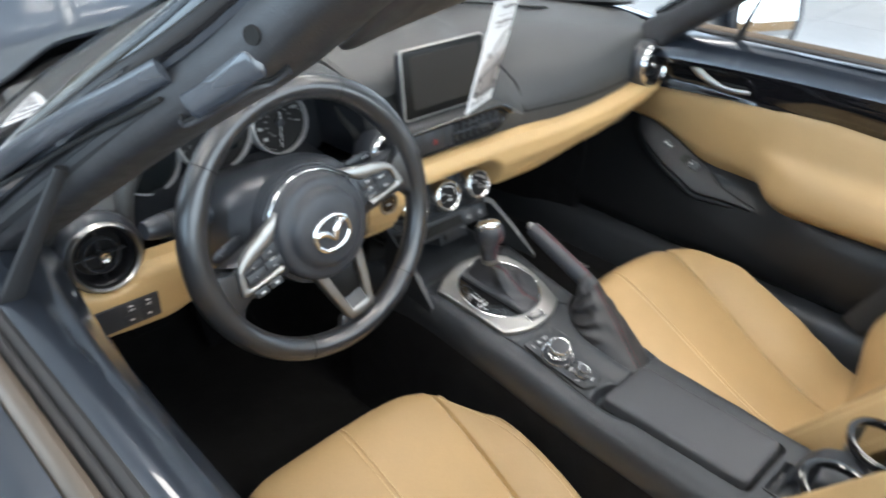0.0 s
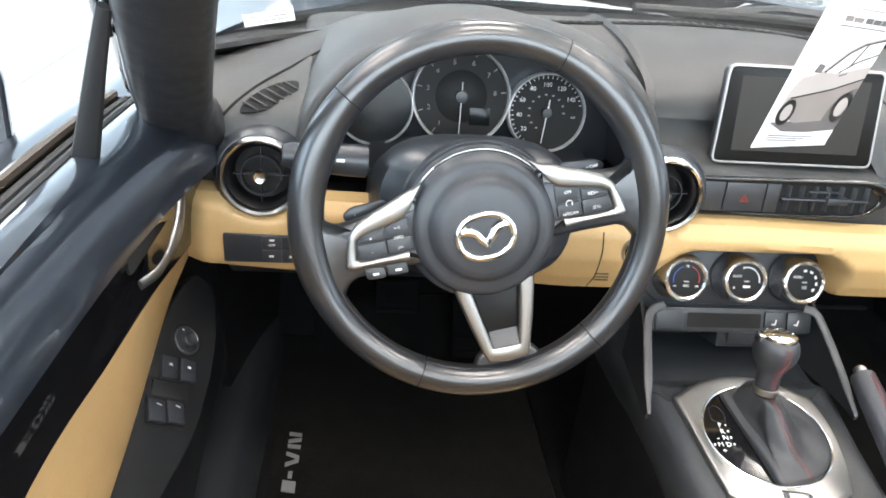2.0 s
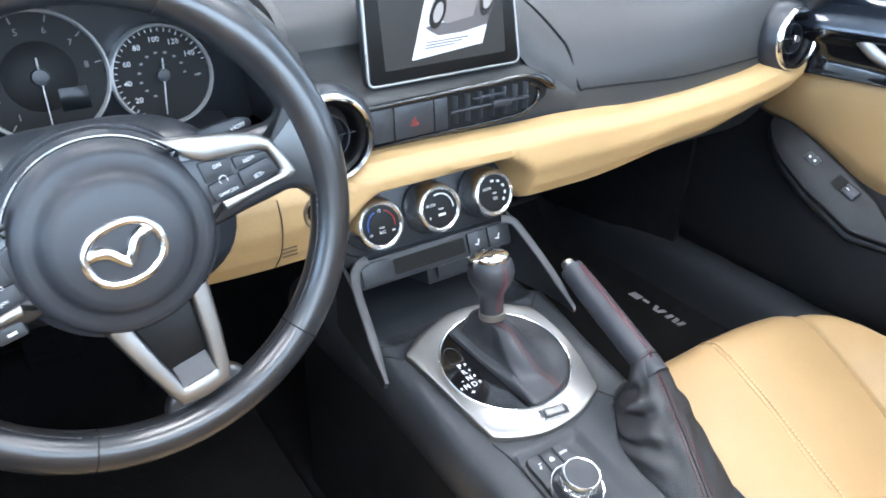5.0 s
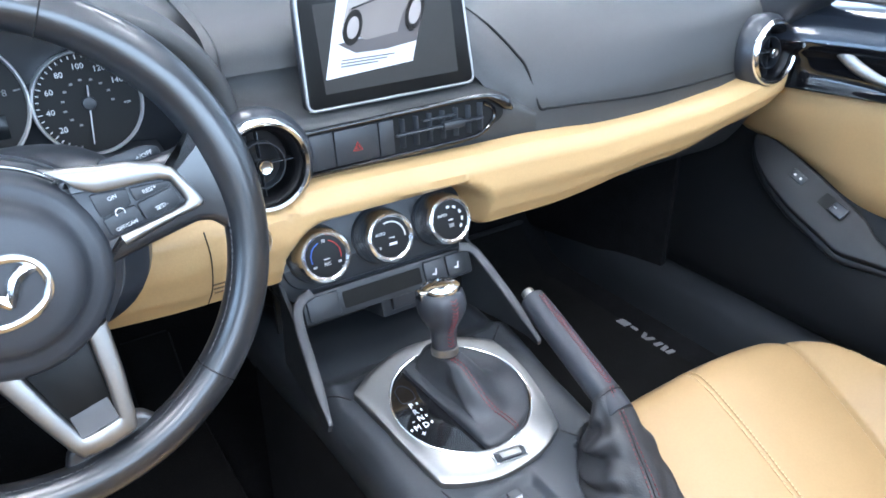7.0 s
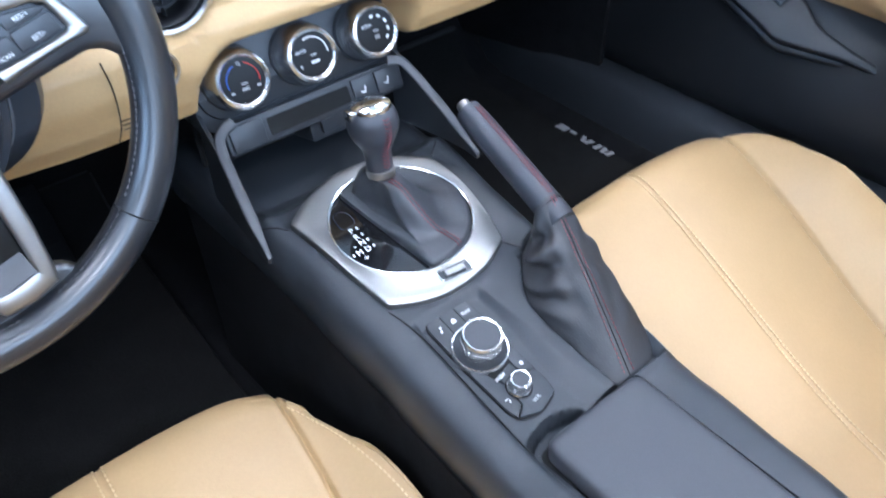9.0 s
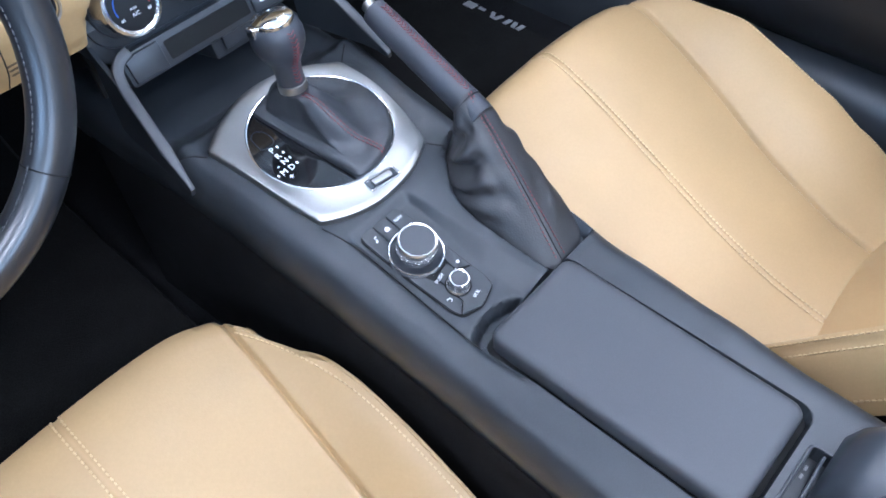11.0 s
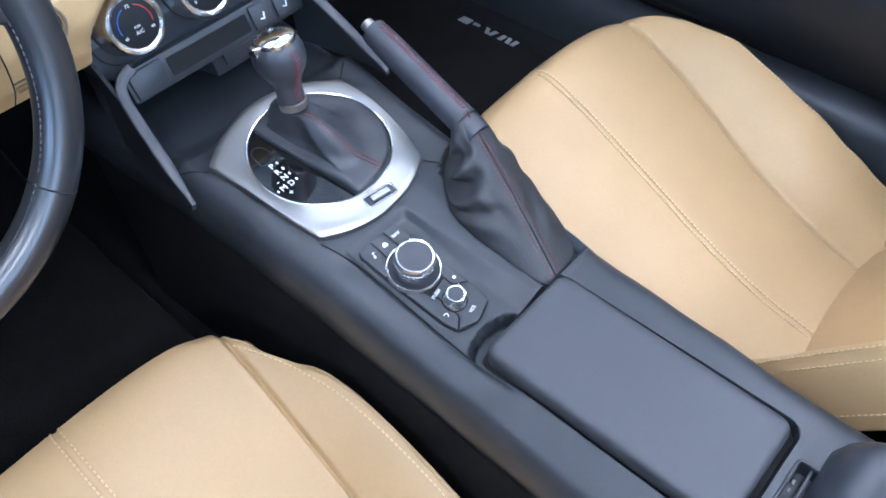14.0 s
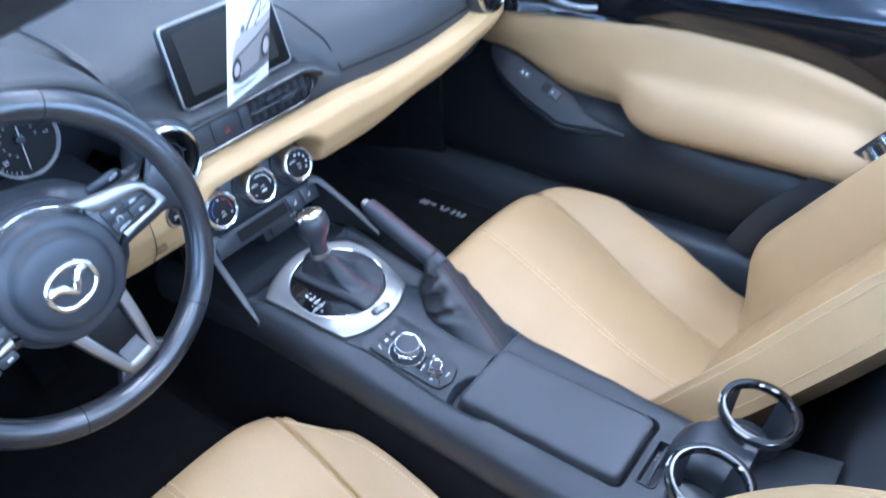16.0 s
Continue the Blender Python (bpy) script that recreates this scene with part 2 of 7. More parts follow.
def ribbon(a, b, h, bev=0.002, sub=4):
    """A raised strip between two polylines with matching points, bevelled along both edges."""
    loops = []
    for (a0, a1), (b0, b1) in zip(zip(a, a[1:]), zip(b, b[1:])):
        for k in range(sub):
            loops.append((V(*a0, 0).lerp(V(*a1, 0), k / sub), V(*b0, 0).lerp(V(*b1, 0), k / sub)))
    loops.append((V(*a[-1], 0), V(*b[-1], 0)))
    out = []
    for p, q in loops:
        e = (q - p).normalized() * min(bev, (q - p).length * 0.4)
        up = V(0, 0, 1)
        out.append([p, p + up * (h - bev), p + e * 0.35 + up * (h - bev * 0.3), p + e + up * h, q - e + up * h, q - e * 0.35 + up * (h - bev * 0.3), q + up * (h - bev), q])
    return loft(out)


def plate(outline, h, bev=0.0, holes=(), seg=2):
    """A plate with that outline, from z = 0 up to h, its upper edge bevelled."""
    bm = bmesh.new()
    loop = [bm.verts.new((p[0], p[1], 0)) for p in outline]
    if holes:
        edges = [bm.edges.new((loop[i - 1], loop[i])) for i in range(len(loop))]
        for hole in holes:
            hv = [bm.verts.new((p[0], p[1], 0)) for p in hole]
            edges += [bm.edges.new((hv[i - 1], hv[i])) for i in range(len(hv))]
        bmesh.ops.triangle_fill(bm, use_beauty=True, use_dissolve=False, edges=edges)
    else:
        bm.faces.new(loop)
    bmesh.ops.recalc_face_normals(bm, faces=bm.faces)
    ext = bmesh.ops.extrude_face_region(bm, geom=bm.faces[:])
    up = [v for v in ext["geom"] if isinstance(v, bmesh.types.BMVert)]
    bmesh.ops.translate(bm, vec=(0, 0, h), verts=up)
    if bev:
        ups = set(up)
        rim = [e for e in bm.edges if e.verts[0] in ups and e.verts[1] in ups and any(any(v not in ups for v in f.verts) for f in e.link_faces)]
        bmesh.ops.bevel(bm, geom=rim, offset=bev, segments=seg, profile=0.5, affect="EDGES")
    return bm


def tube(pts, r, n=12, closed=False, flat=1.0, up=None, caps=True):
    """A pipe along pts; r: one radius or one for each point; flat: its height against its width."""
    pts = [Vector(p) for p in pts]
    k = len(pts)
    rs = r if isinstance(r, (list, tuple)) else [r] * k
    bm = bmesh.new()
    rings = []
    side = None
    for i, p in enumerate(pts):
        if closed:
            d = (pts[(i + 1) % k] - pts[i - 1]).normalized()
        else:
            d = (pts[min(i + 1, k - 1)] - pts[max(i - 1, 0)]).normalized()
        if up is not None:
            side = Vector(up).cross(d)
        elif side is None:
            side = d.orthogonal()
        side = (side - d * side.dot(d)).normalized()
        other = d.cross(side)
        rings.append([bm.verts.new(p + rs[i] * (side * math.cos(2 * math.pi * j / n) + other * flat * math.sin(2 * math.pi * j / n))) for j in range(n)])
    for i in range(k if closed else k - 1):
        a, b = rings[i], rings[(i + 1) % k]
        for j in range(n):
            bm.faces.new((a[j], a[(j + 1) % n], b[(j + 1) % n], b[j]))
    if not closed and caps:
        bm.faces.new(rings[0][::-1])
        bm.faces.new(rings[-1])
    return bm


def loft(loops, caps=True):
    bm = bmesh.new()
    rings = [[bm.verts.new(p) for p in q] for q in loops]
    n = len(rings[0])
    for a, b in zip(rings, rings[1:]):
        for j in range(n):
            bm.faces.new((a[j], a[(j + 1) % n], b[(j + 1) % n], b[j]))
    if caps:
        bm.faces.new(rings[0][::-1])
        bm.faces.new(rings[-1])
    return bm


def ring_points(r, n, a0=0.0, a1=2 * math.pi):
    full = abs(a1 - a0 - 2 * math.pi) < 1e-6
    return [V(r * math.cos(a0 + (a1 - a0) * i / (n if full else n - 1)), r * math.sin(a0 + (a1 - a0) * i / (n if full else n - 1)), 0) for i in range(n)]


def letters(text, size, m, thick=0.0003):
    data = bpy.data.curves.new("text", "FONT")
    data.body, data.size, data.extrude = text, size, thick
    data.align_x, data.align_y, data.resolution_u = "CENTER", "CENTER", 2
    ob = bpy.data.objects.new("text", data)
    bm = bmesh.new()
    bm.from_mesh(ob.to_mesh())
    ob.to_mesh_clear()
    bpy.data.objects.remove(ob)
    bpy.data.curves.remove(data)
    return moved(bm, m)


def stitches(pts, gap, size, normal_of=None, lift=0.0008):
    """Short thread stitches along a line, joined in one mesh."""
    pts = [Vector(p) for p in pts]
    bms = []
    run, total = 0.0, 0.0
    out = bmesh.new()
    for a, b in zip(pts, pts[1:]):
        d = b - a
        if d.length < 1e-6:
            continue
        while run < d.length:
            c = a + d * (run / d.length)
            w = d.normalized()
            s = w.orthogonal().normalized() * size
            t = w.cross(s)
            q = [c - w * gap * 0.34, c + w * gap * 0.34]
            vs = []
            for k, e in enumerate(q):
                vs.append([out.verts.new(e + s * x + t * y) for x, y in ((1, 0), (0, 1), (-1, 0), (0, -1))])
            mid = [out.verts.new(c + (s * x + t * y) * 1.5) for x, y in ((1, 0), (0, 1), (-1, 0), (0, -1))]
            for u, v in ((vs[0], mid), (mid, vs[1])):
                for j in range(4):
                    out.faces.new((u[j], u[(j + 1) % 4], v[(j + 1) % 4], v[j]))
            out.faces.new(vs[0][::-1])
            out.faces.new(vs[1])
            run += gap
        run -= d.length
    return out


def smooth01(a, b, x):
    t = min(1.0, max(0.0, (x - a) / (b - a)))
    return t * t * (3 - 2 * t)


def ramp01(a, b, x):
    """Nearly straight between two slightly eased ends."""
    t = min(1.0, max(0.0, (x - a) / (b - a)))
    return 0.75 * t + 0.25 * t * t * (3 - 2 * t)


def lerp(a, b, t):
    return a + (b - a) * t


def keyed(table, x):
    """Straight between the rows (x, value)."""
    if x <= table[0][0]:
        return table[0][1]
    for (x0, a), (x1, b) in zip(table, table[1:]):
        if x <= x1:
            t = (x - x0) / (x1 - x0)
            t = t * t * (3 - 2 * t)
            return a + (b - a) * t
    return table[-1][1]


# ---- the showroom ----
def slab(name, lo, hi, material, label="", kind="structure", parent=None):
    bm = rbox(hi[0] - lo[0], hi[1] - lo[1], hi[2] - lo[2], 0.0)
    moved(bm, Matrix.Translation(((lo[0] + hi[0]) / 2, (lo[1] + hi[1]) / 2, lo[2])))
    ob = part(name, bm, material, parent)
    if parent is None:
        tagged(ob, label, "", "", kind)
    return ob


ground = slab("floor", (-6.2, -6.2, -0.15), (6.2, 6.2, -0.006), GROUT, "pale grey tiled showroom floor")
slab("ceiling", (-6.2, -6.2, 4.0), (6.2, 6.2, 4.2), CEIL, "white showroom ceiling")


def glazed_wall(name, axis, at, out):
    """A wall with a low sill and a row of large panes; axis 0: it runs along y, 1: along x."""
    def box(nm, a0, a1, z0, z1, d0, d1, material, parent=None, label=""):
        lo, hi = sorted((at + out * d0, at + out * d1))
        if axis == 0:
            return slab(nm, (lo, a0, z0), (hi, a1, z1), material, label, "structure", parent)
        return slab(nm, (a0, lo, z0), (a1, hi, z1), material, label, "structure", parent)

    base = box(name, -6.0, 6.0, 0.0, 0.35, 0.0, 0.2, WALLM, None, "white wall below large showroom windows")
    box("lintel", -6.0, 6.0, 3.6, 4.0, 0.0, 0.2, WALLM, base)
    win = box("window_" + name[5:], -6.0, 6.0, 0.35, 0.40, 0.04, 0.16, ALU, None, "row of tall clear showroom panes in aluminium")
    box("window_head", -6.0, 6.0, 3.55, 3.6, 0.04, 0.16, ALU, win)
    for k in range(6):
        a = -6.0 + 2.4 * k
        box("mullion", a - 0.035 if k else a, a + 0.035 if k < 5 else a + 0.0, 0.4, 3.55, 0.05, 0.15, ALU, win) if 0 < k < 5 else box("mullion", a if k == 0 else a - 0.07, a + 0.07 if k == 0 else a, 0.4, 3.55, 0.05, 0.15, ALU, win)
        if k < 5:
            pane = box("pane", a + 0.075, a + 2.325, 0.4, 3.55, 0.095, 0.105, GLASS, win)
            pane.visible_shadow = False


glazed_wall("wall_north", 1, 6.0, 1)
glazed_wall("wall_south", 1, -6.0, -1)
glazed_wall("wall_west", 0, -6.0, -1)
glazed_wall("wall_east", 0, 6.0, 1)


def ceiling_light(x, y):
    t = thing("ceiling_light", (x, y, 3.94), "square white recessed ceiling light panel", "ceiling light", "ceiling panels")
    part("light_frame", moved(plate([(-0.64, -0.64), (0.64, -0.64), (0.64, 0.64), (-0.64, 0.64)], 0.05, 0.0, [[(-0.6, -0.6), (-0.6, 0.6), (0.6, 0.6), (0.6, -0.6)]]), pose(x, y, 3.945)), CEIL, t)
    part("diffuser", moved(rbox(1.19, 1.19, 0.012, 0.002), pose(x, y, 3.975)), LAMP, t)


for _x in (-2.6, 0.0, 2.6):
    for _y in (-3.2, -0.6, 2.2):
        ceiling_light(_x, _y)


# ---- the car: body, pillars, floor ----
car = thing("convertible_car", (0, 0, 0), "dark grey metallic two-seat convertible with its roof down", "car")


# floor pan with footwells, and the wall ahead of the feet
def floor_shape(u, v):
    y = lerp(-0.62, 0.95, v)
    z = 0.09 + 0.055 * smooth01(-0.15, 0.02, y) + 0.45 * smooth01(0.55, 0.95, y) + 0.05 * smooth01(0.55, 0.64, abs(u))
    return (u, y, z)


part("floor_pan", sheet(floor_shape, steps(-0.66, 0.66, 40), steps(0, 1, 40), 0.02), CARPET, car, "black carpeted floor")
part("firewall", moved(rbox(1.3, 0.02, 0.62, 0.003), pose(0, 0.80, 0.16)), CARPET, car)

for s in (-1, 1):
    sill = [[V(s * o, y, z) for o, z in ((0.605, 0.15), (0.615, 0.235), (0.64, 0.262), (0.70, 0.265), (0.735, 0.25), (0.75, 0.18))] for y in (0.62, 0.45, 0.2, -0.1, -0.4, -0.66)]
    part("door_sill", skin(sill, 24, 20, 0.004), PLASTIC, car, "black plastic sill trim")
    kick = [[V(s * o, y, z) for y, o, z in ((0.33, 0.668, 0.62), (0.42, 0.655, 0.60), (0.60, 0.62, 0.55), (0.78, 0.61, 0.50))] for _ in (0,)]
    kick.append([V(s * o, y, z) for y, o, z in ((0.33, 0.655, 0.26), (0.42, 0.64, 0.25), (0.60, 0.61, 0.24), (0.78, 0.60, 0.23))])
    part("kick_panel", skin(kick, 6, 16, 0.012), CARPET, car)
    # outer flank ahead of and behind the door
    wing = []
    for y, o0, z0 in ((0.234, 0.80, 0.722), (0.45, 0.79, 0.745), (0.8, 0.77, 0.775), (1.15, 0.74, 0.765), (1.5, 0.66, 0.69), (1.68, 0.52, 0.58)):
        wing.append([V(s * (o0 - 0.085), y, z0 + 0.022), V(s * (o0 - 0.03), y, z0 + 0.012), V(s * (o0 + 0.03), y, z0 - 0.03), V(s * (o0 + 0.062), y, z0 - 0.12), V(s * (o0 + 0.06), y, z0 - 0.3), V(s * (o0 + 0.04), y, z0 - 0.5), V(s * (o0 - 0.02), y, max(0.16, z0 - 0.62))])
    part("front_fender", skin(wing, 40, 28, 0.006), PAINT, car, "dark grey metallic front wing")
    tail = []
    for y, o0, z0 in ((-0.73, 0.80, 0.78), (-1.0, 0.79, 0.80), (-1.4, 0.75, 0.79), (-1.8, 0.66, 0.75), (-2.05, 0.5, 0.68)):
        tail.append([V(s * (o0 - 0.1), y, z0 + 0.02), V(s * (o0 - 0.03), y, z0 + 0.012), V(s * (o0 + 0.04), y, z0 - 0.04), V(s * (o0 + 0.065), y, z0 - 0.15), V(s * (o0 + 0.06), y, z0 - 0.32), V(s * (o0 + 0.02), y, 0.2)])
    part("rear_fender", skin(tail, 30, 24, 0.006), PAINT, car, "dark grey metallic rear wing")
    part("side_skirt", skin([[V(s * o, y, z) for o, z in ((0.74, 0.26), (0.80, 0.25), (0.825, 0.20), (0.81, 0.13), (0.70, 0.12))] for y in (0.7, 0.2, -0.3, -0.8)], 10, 16, 0.005), PAINT, car)

def scuttle(x):
    """How far forward the foot of the windscreen lies."""
    return keyed([(0, 0.555), (0.4, 0.50), (0.6, 0.36), (0.74, 0.22)], abs(x))


def hood_shape(k, v):
    w = lerp(0.715, 0.47, v ** 1.6)
    x = w * k
    y = lerp(scuttle(x) + 0.115, 1.68, v)
    z = keyed([(0.2, 0.742), (0.45, 0.766), (0.7, 0.789), (1.0, 0.797), (1.35, 0.758), (1.68, 0.63)], y)
    return (x, y, z + 0.055 * (1 - k * k) + 0.016 * math.exp(-((abs(k) - 0.82) / 0.14) ** 2))


part("hood", sheet(hood_shape, steps(-1, 1, 56), steps(0, 1, 36), 0.006), PAINT, car, "dark grey metallic bonnet")
part("hood_gap", tube([V(*hood_shape(-1, v)) + V(-0.004, 0, -0.003) for v in steps(0, 1, 30)], 0.003, 6), DARK, car)
part("nose", skin([[V(x, 1.66 + 0.14 * (1 - (x / 0.55) ** 2), z) for x in (-0.5, -0.3, 0, 0.3, 0.5)] for z in (0.64, 0.5, 0.35, 0.18)], 16, 24, 0.006), PAINT, car)
part("rear_deck", skin([[V(x, y, z + 0.03 * (1 - (x / 0.75) ** 2)) for x in (-0.72, -0.4, 0, 0.4, 0.72)] for y, z in ((-0.95, 0.80), (-1.3, 0.82), (-1.7, 0.80), (-2.05, 0.72), (-2.1, 0.4), (-2.02, 0.2))], 24, 24, 0.006), PAINT, car)
part("cowl", skin([[V(x, scuttle(x) + d, 0.80 - 0.02 * (abs(x) / 0.7) ** 2 + e) for x in steps(-0.675, 0.675, 17)] for d, e in ((-0.02, 0.002), (0.035, -0.012), (0.08, -0.012), (0.14, -0.010))], 14, 50, 0.006), RUBBER, car, "black plastic scuttle below the windscreen")

for s in (-1, 1):
    base, top = V(s * 0.655, 0.185, 0.735), V(s * 0.515, -0.285, 1.075)
    line = [base, V(s * 0.640, 0.10, 0.795), V(s * 0.592, -0.085, 0.925), V(s * 0.552, -0.215, 1.012), top, V(s * 0.46, -0.345, 1.118)]
    pts = curve_through(line, 26)
    loops = []
    for i, p in enumerate(pts):
        d = (pts[min(i + 1, 25)] - pts[max(i - 1, 0)]).normalized()
        a = V(s, 0, 0)
        a = (a - d * a.dot(d)).normalized()
        b = d.cross(a) * s
        sec = [(-0.036, -0.012), (-0.028, -0.025), (0.004, -0.029), (0.030, -0.024), (0.036, -0.004), (0.030, 0.020), (-0.012, 0.032), (-0.032, 0.014)]
        sec = rounded(sec, 0.02, 4)
        k = 1.0 + 0.25 * smooth01(4, 0, i)
        loops.append([p + a * x * k + b * y * k for x, y in sec])
    part("pillar_trim", loft(loops), SOFT, car, "black padded windscreen pillar trim")
    band = curve_through([V(s * 0.679, 0.035, 0.871), V(s * 0.657, -0.039, 0.917), V(s * 0.638, -0.093, 0.949), V(s * 0.6195, -0.139, 0.974), V(s * 0.604, -0.178, 0.9965)], 24)
    part("pillar_weatherstrip", tube(band, 0.0095, 12, flat=0.35, up=(-s * 0.88, 0.42, 0.24)), STRIP, car, "smooth black weatherstrip")
    part("strip_groove", tube(curve_through([V(s * 0.674, 0.047, 0.851), V(s * 0.653, -0.018, 0.889), V(s * 0.633, -0.072, 0.922), V(s * 0.620, -0.127, 0.951), V(s * 0.606, -0.171, 0.975)], 24), 0.0022, 8), DARK, car)
    pocket = curve_through([V(s * 0.597, -0.182, 0.962), V(s * 0.5945, -0.182, 0.957), V(s * 0.582, -0.208, 0.973), V(s * 0.570, -0.2345, 0.991), V(s * 0.558, -0.2405, 0.994), V(s * 0.552, -0.252, 1.004)], 30)
    part("trim_lip", tube(pocket, 0.0032, 10), SOFT, car)
    part("trim_gap", tube([q + V(s * 0.0015, -0.002, 0.0035) for q in pocket], 0.0016, 8), DARK, car)
    part("cover_pad", tube(curve_through([V(s * 0.595, -0.187, 0.970), V(s * 0.587, -0.211, 0.985), V(s * 0.577, -0.239, 1.006), V(s * 0.571, -0.250, 1.014)], 20), [0.004] + [0.011] * 17 + [0.009, 0.004], 12, flat=0.45, up=(-s * 0.86, 0.46, 0.2)), STRIP, car, "smooth black cover strip")
    part("fixing_hole", moved(lathe([(0, 0.002), (0.006, 0.002), (0.0065, 0.0)], 16), basis((s * 0.5755, -0.2515, 1.0305), (s * 0.92, -0.38, 0.06))), DARK, car)
    outer = [p + V(s * (0.038 - 0.022 * i / 25), 0.035 - 0.012 * i / 25, 0.016) for i, p in enumerate(pts)]
    part("pillar_outer", tube(outer[2:], 0.026, 14, flat=0.75, up=(0, 0, 1)), PIANO, car, "gloss black outer windscreen pillar")
    seal = [p + V(s * (0.030 - 0.012 * i / 25), -0.008, 0.0) for i, p in enumerate(pts)]
    part("pillar_seal", tube(seal[1:], 0.010, 10), RUBBER, car)
    part("pillar_gutter", tube([p + V(s * (0.044 - 0.022 * i / 25), 0.008, 0.012) for i, p in enumerate(pts[1:])], 0.006, 8), PAINT, car)

head = [[V(x, -0.33 - 0.055 * (1 - (x / 0.5) ** 2) + d, 1.115 + 0.02 * (1 - (x / 0.5) ** 2) + e) for x in steps(-0.49, 0.49, 9)] for d, e in ((0.075, -0.012), (0.02, -0.024), (-0.04, -0.012), (-0.045, 0.012), (0.0, 0.026), (0.07, 0.012))]
part("header_trim", skin(head, 20, 40, 0.008), SOFT, car, "black windscreen header trim")

shield = []
for k in steps(0, 1, 6):
    row = []
    for x in steps(-1, 1, 11):
        b = V(0.695 * x, keyed([(0, 0.58), (0.4, 0.53), (0.6, 0.40), (0.72, 0.27)], abs(0.695 * x)), 0.795 - 0.02 * x * x)
        t = V(0.48 * x, -0.315 - 0.05 * (1 - x * x), 1.115 + 0.015 * (1 - x * x))
        p = b.lerp(t, k)
        row.append(p + V(0, 0.03, 0.05) * math.sin(math.pi * k) * 0.6)
    shield.append(row)
pane = part("windscreen", skin(shield, 20, 44, 0.004), GLASS, car, "clear curved windscreen")
pane.visible_shadow = False

# rear wall of the cabin and the tonneau behind the seats
part("rear_bulkhead", skin([[V(x, y, z) for x in (-0.66, -0.3, 0, 0.3, 0.66)] for y, z in ((-0.60, 0.15), (-0.66, 0.4), (-0.74, 0.62), (-0.82, 0.78), (-0.95, 0.81))], 20, 12, 0.01), PAD, car, "dark blue-grey rear cabin wall")

for s in (-1, 1):
    for y in (1.12, -1.2):
        w = part("tyre", moved(lathe([(0.21, -0.09), (0.28, -0.1), (0.305, -0.08), (0.31, 0.0), (0.305, 0.08), (0.28, 0.1), (0.21, 0.09)], 40), basis((s * 0.70, y, 0.31), (s, 0, 0))), RUBBER, car)
        part("rim", moved(lathe([(0, 0.05), (0.05, 0.06), (0.08, 0.03), (0.19, 0.06), (0.212, 0.085), (0.212, -0.085), (0, -0.05)], 32), basis((s * 0.70, y, 0.31), (s, 0, 0))), DULLCHROME, w)


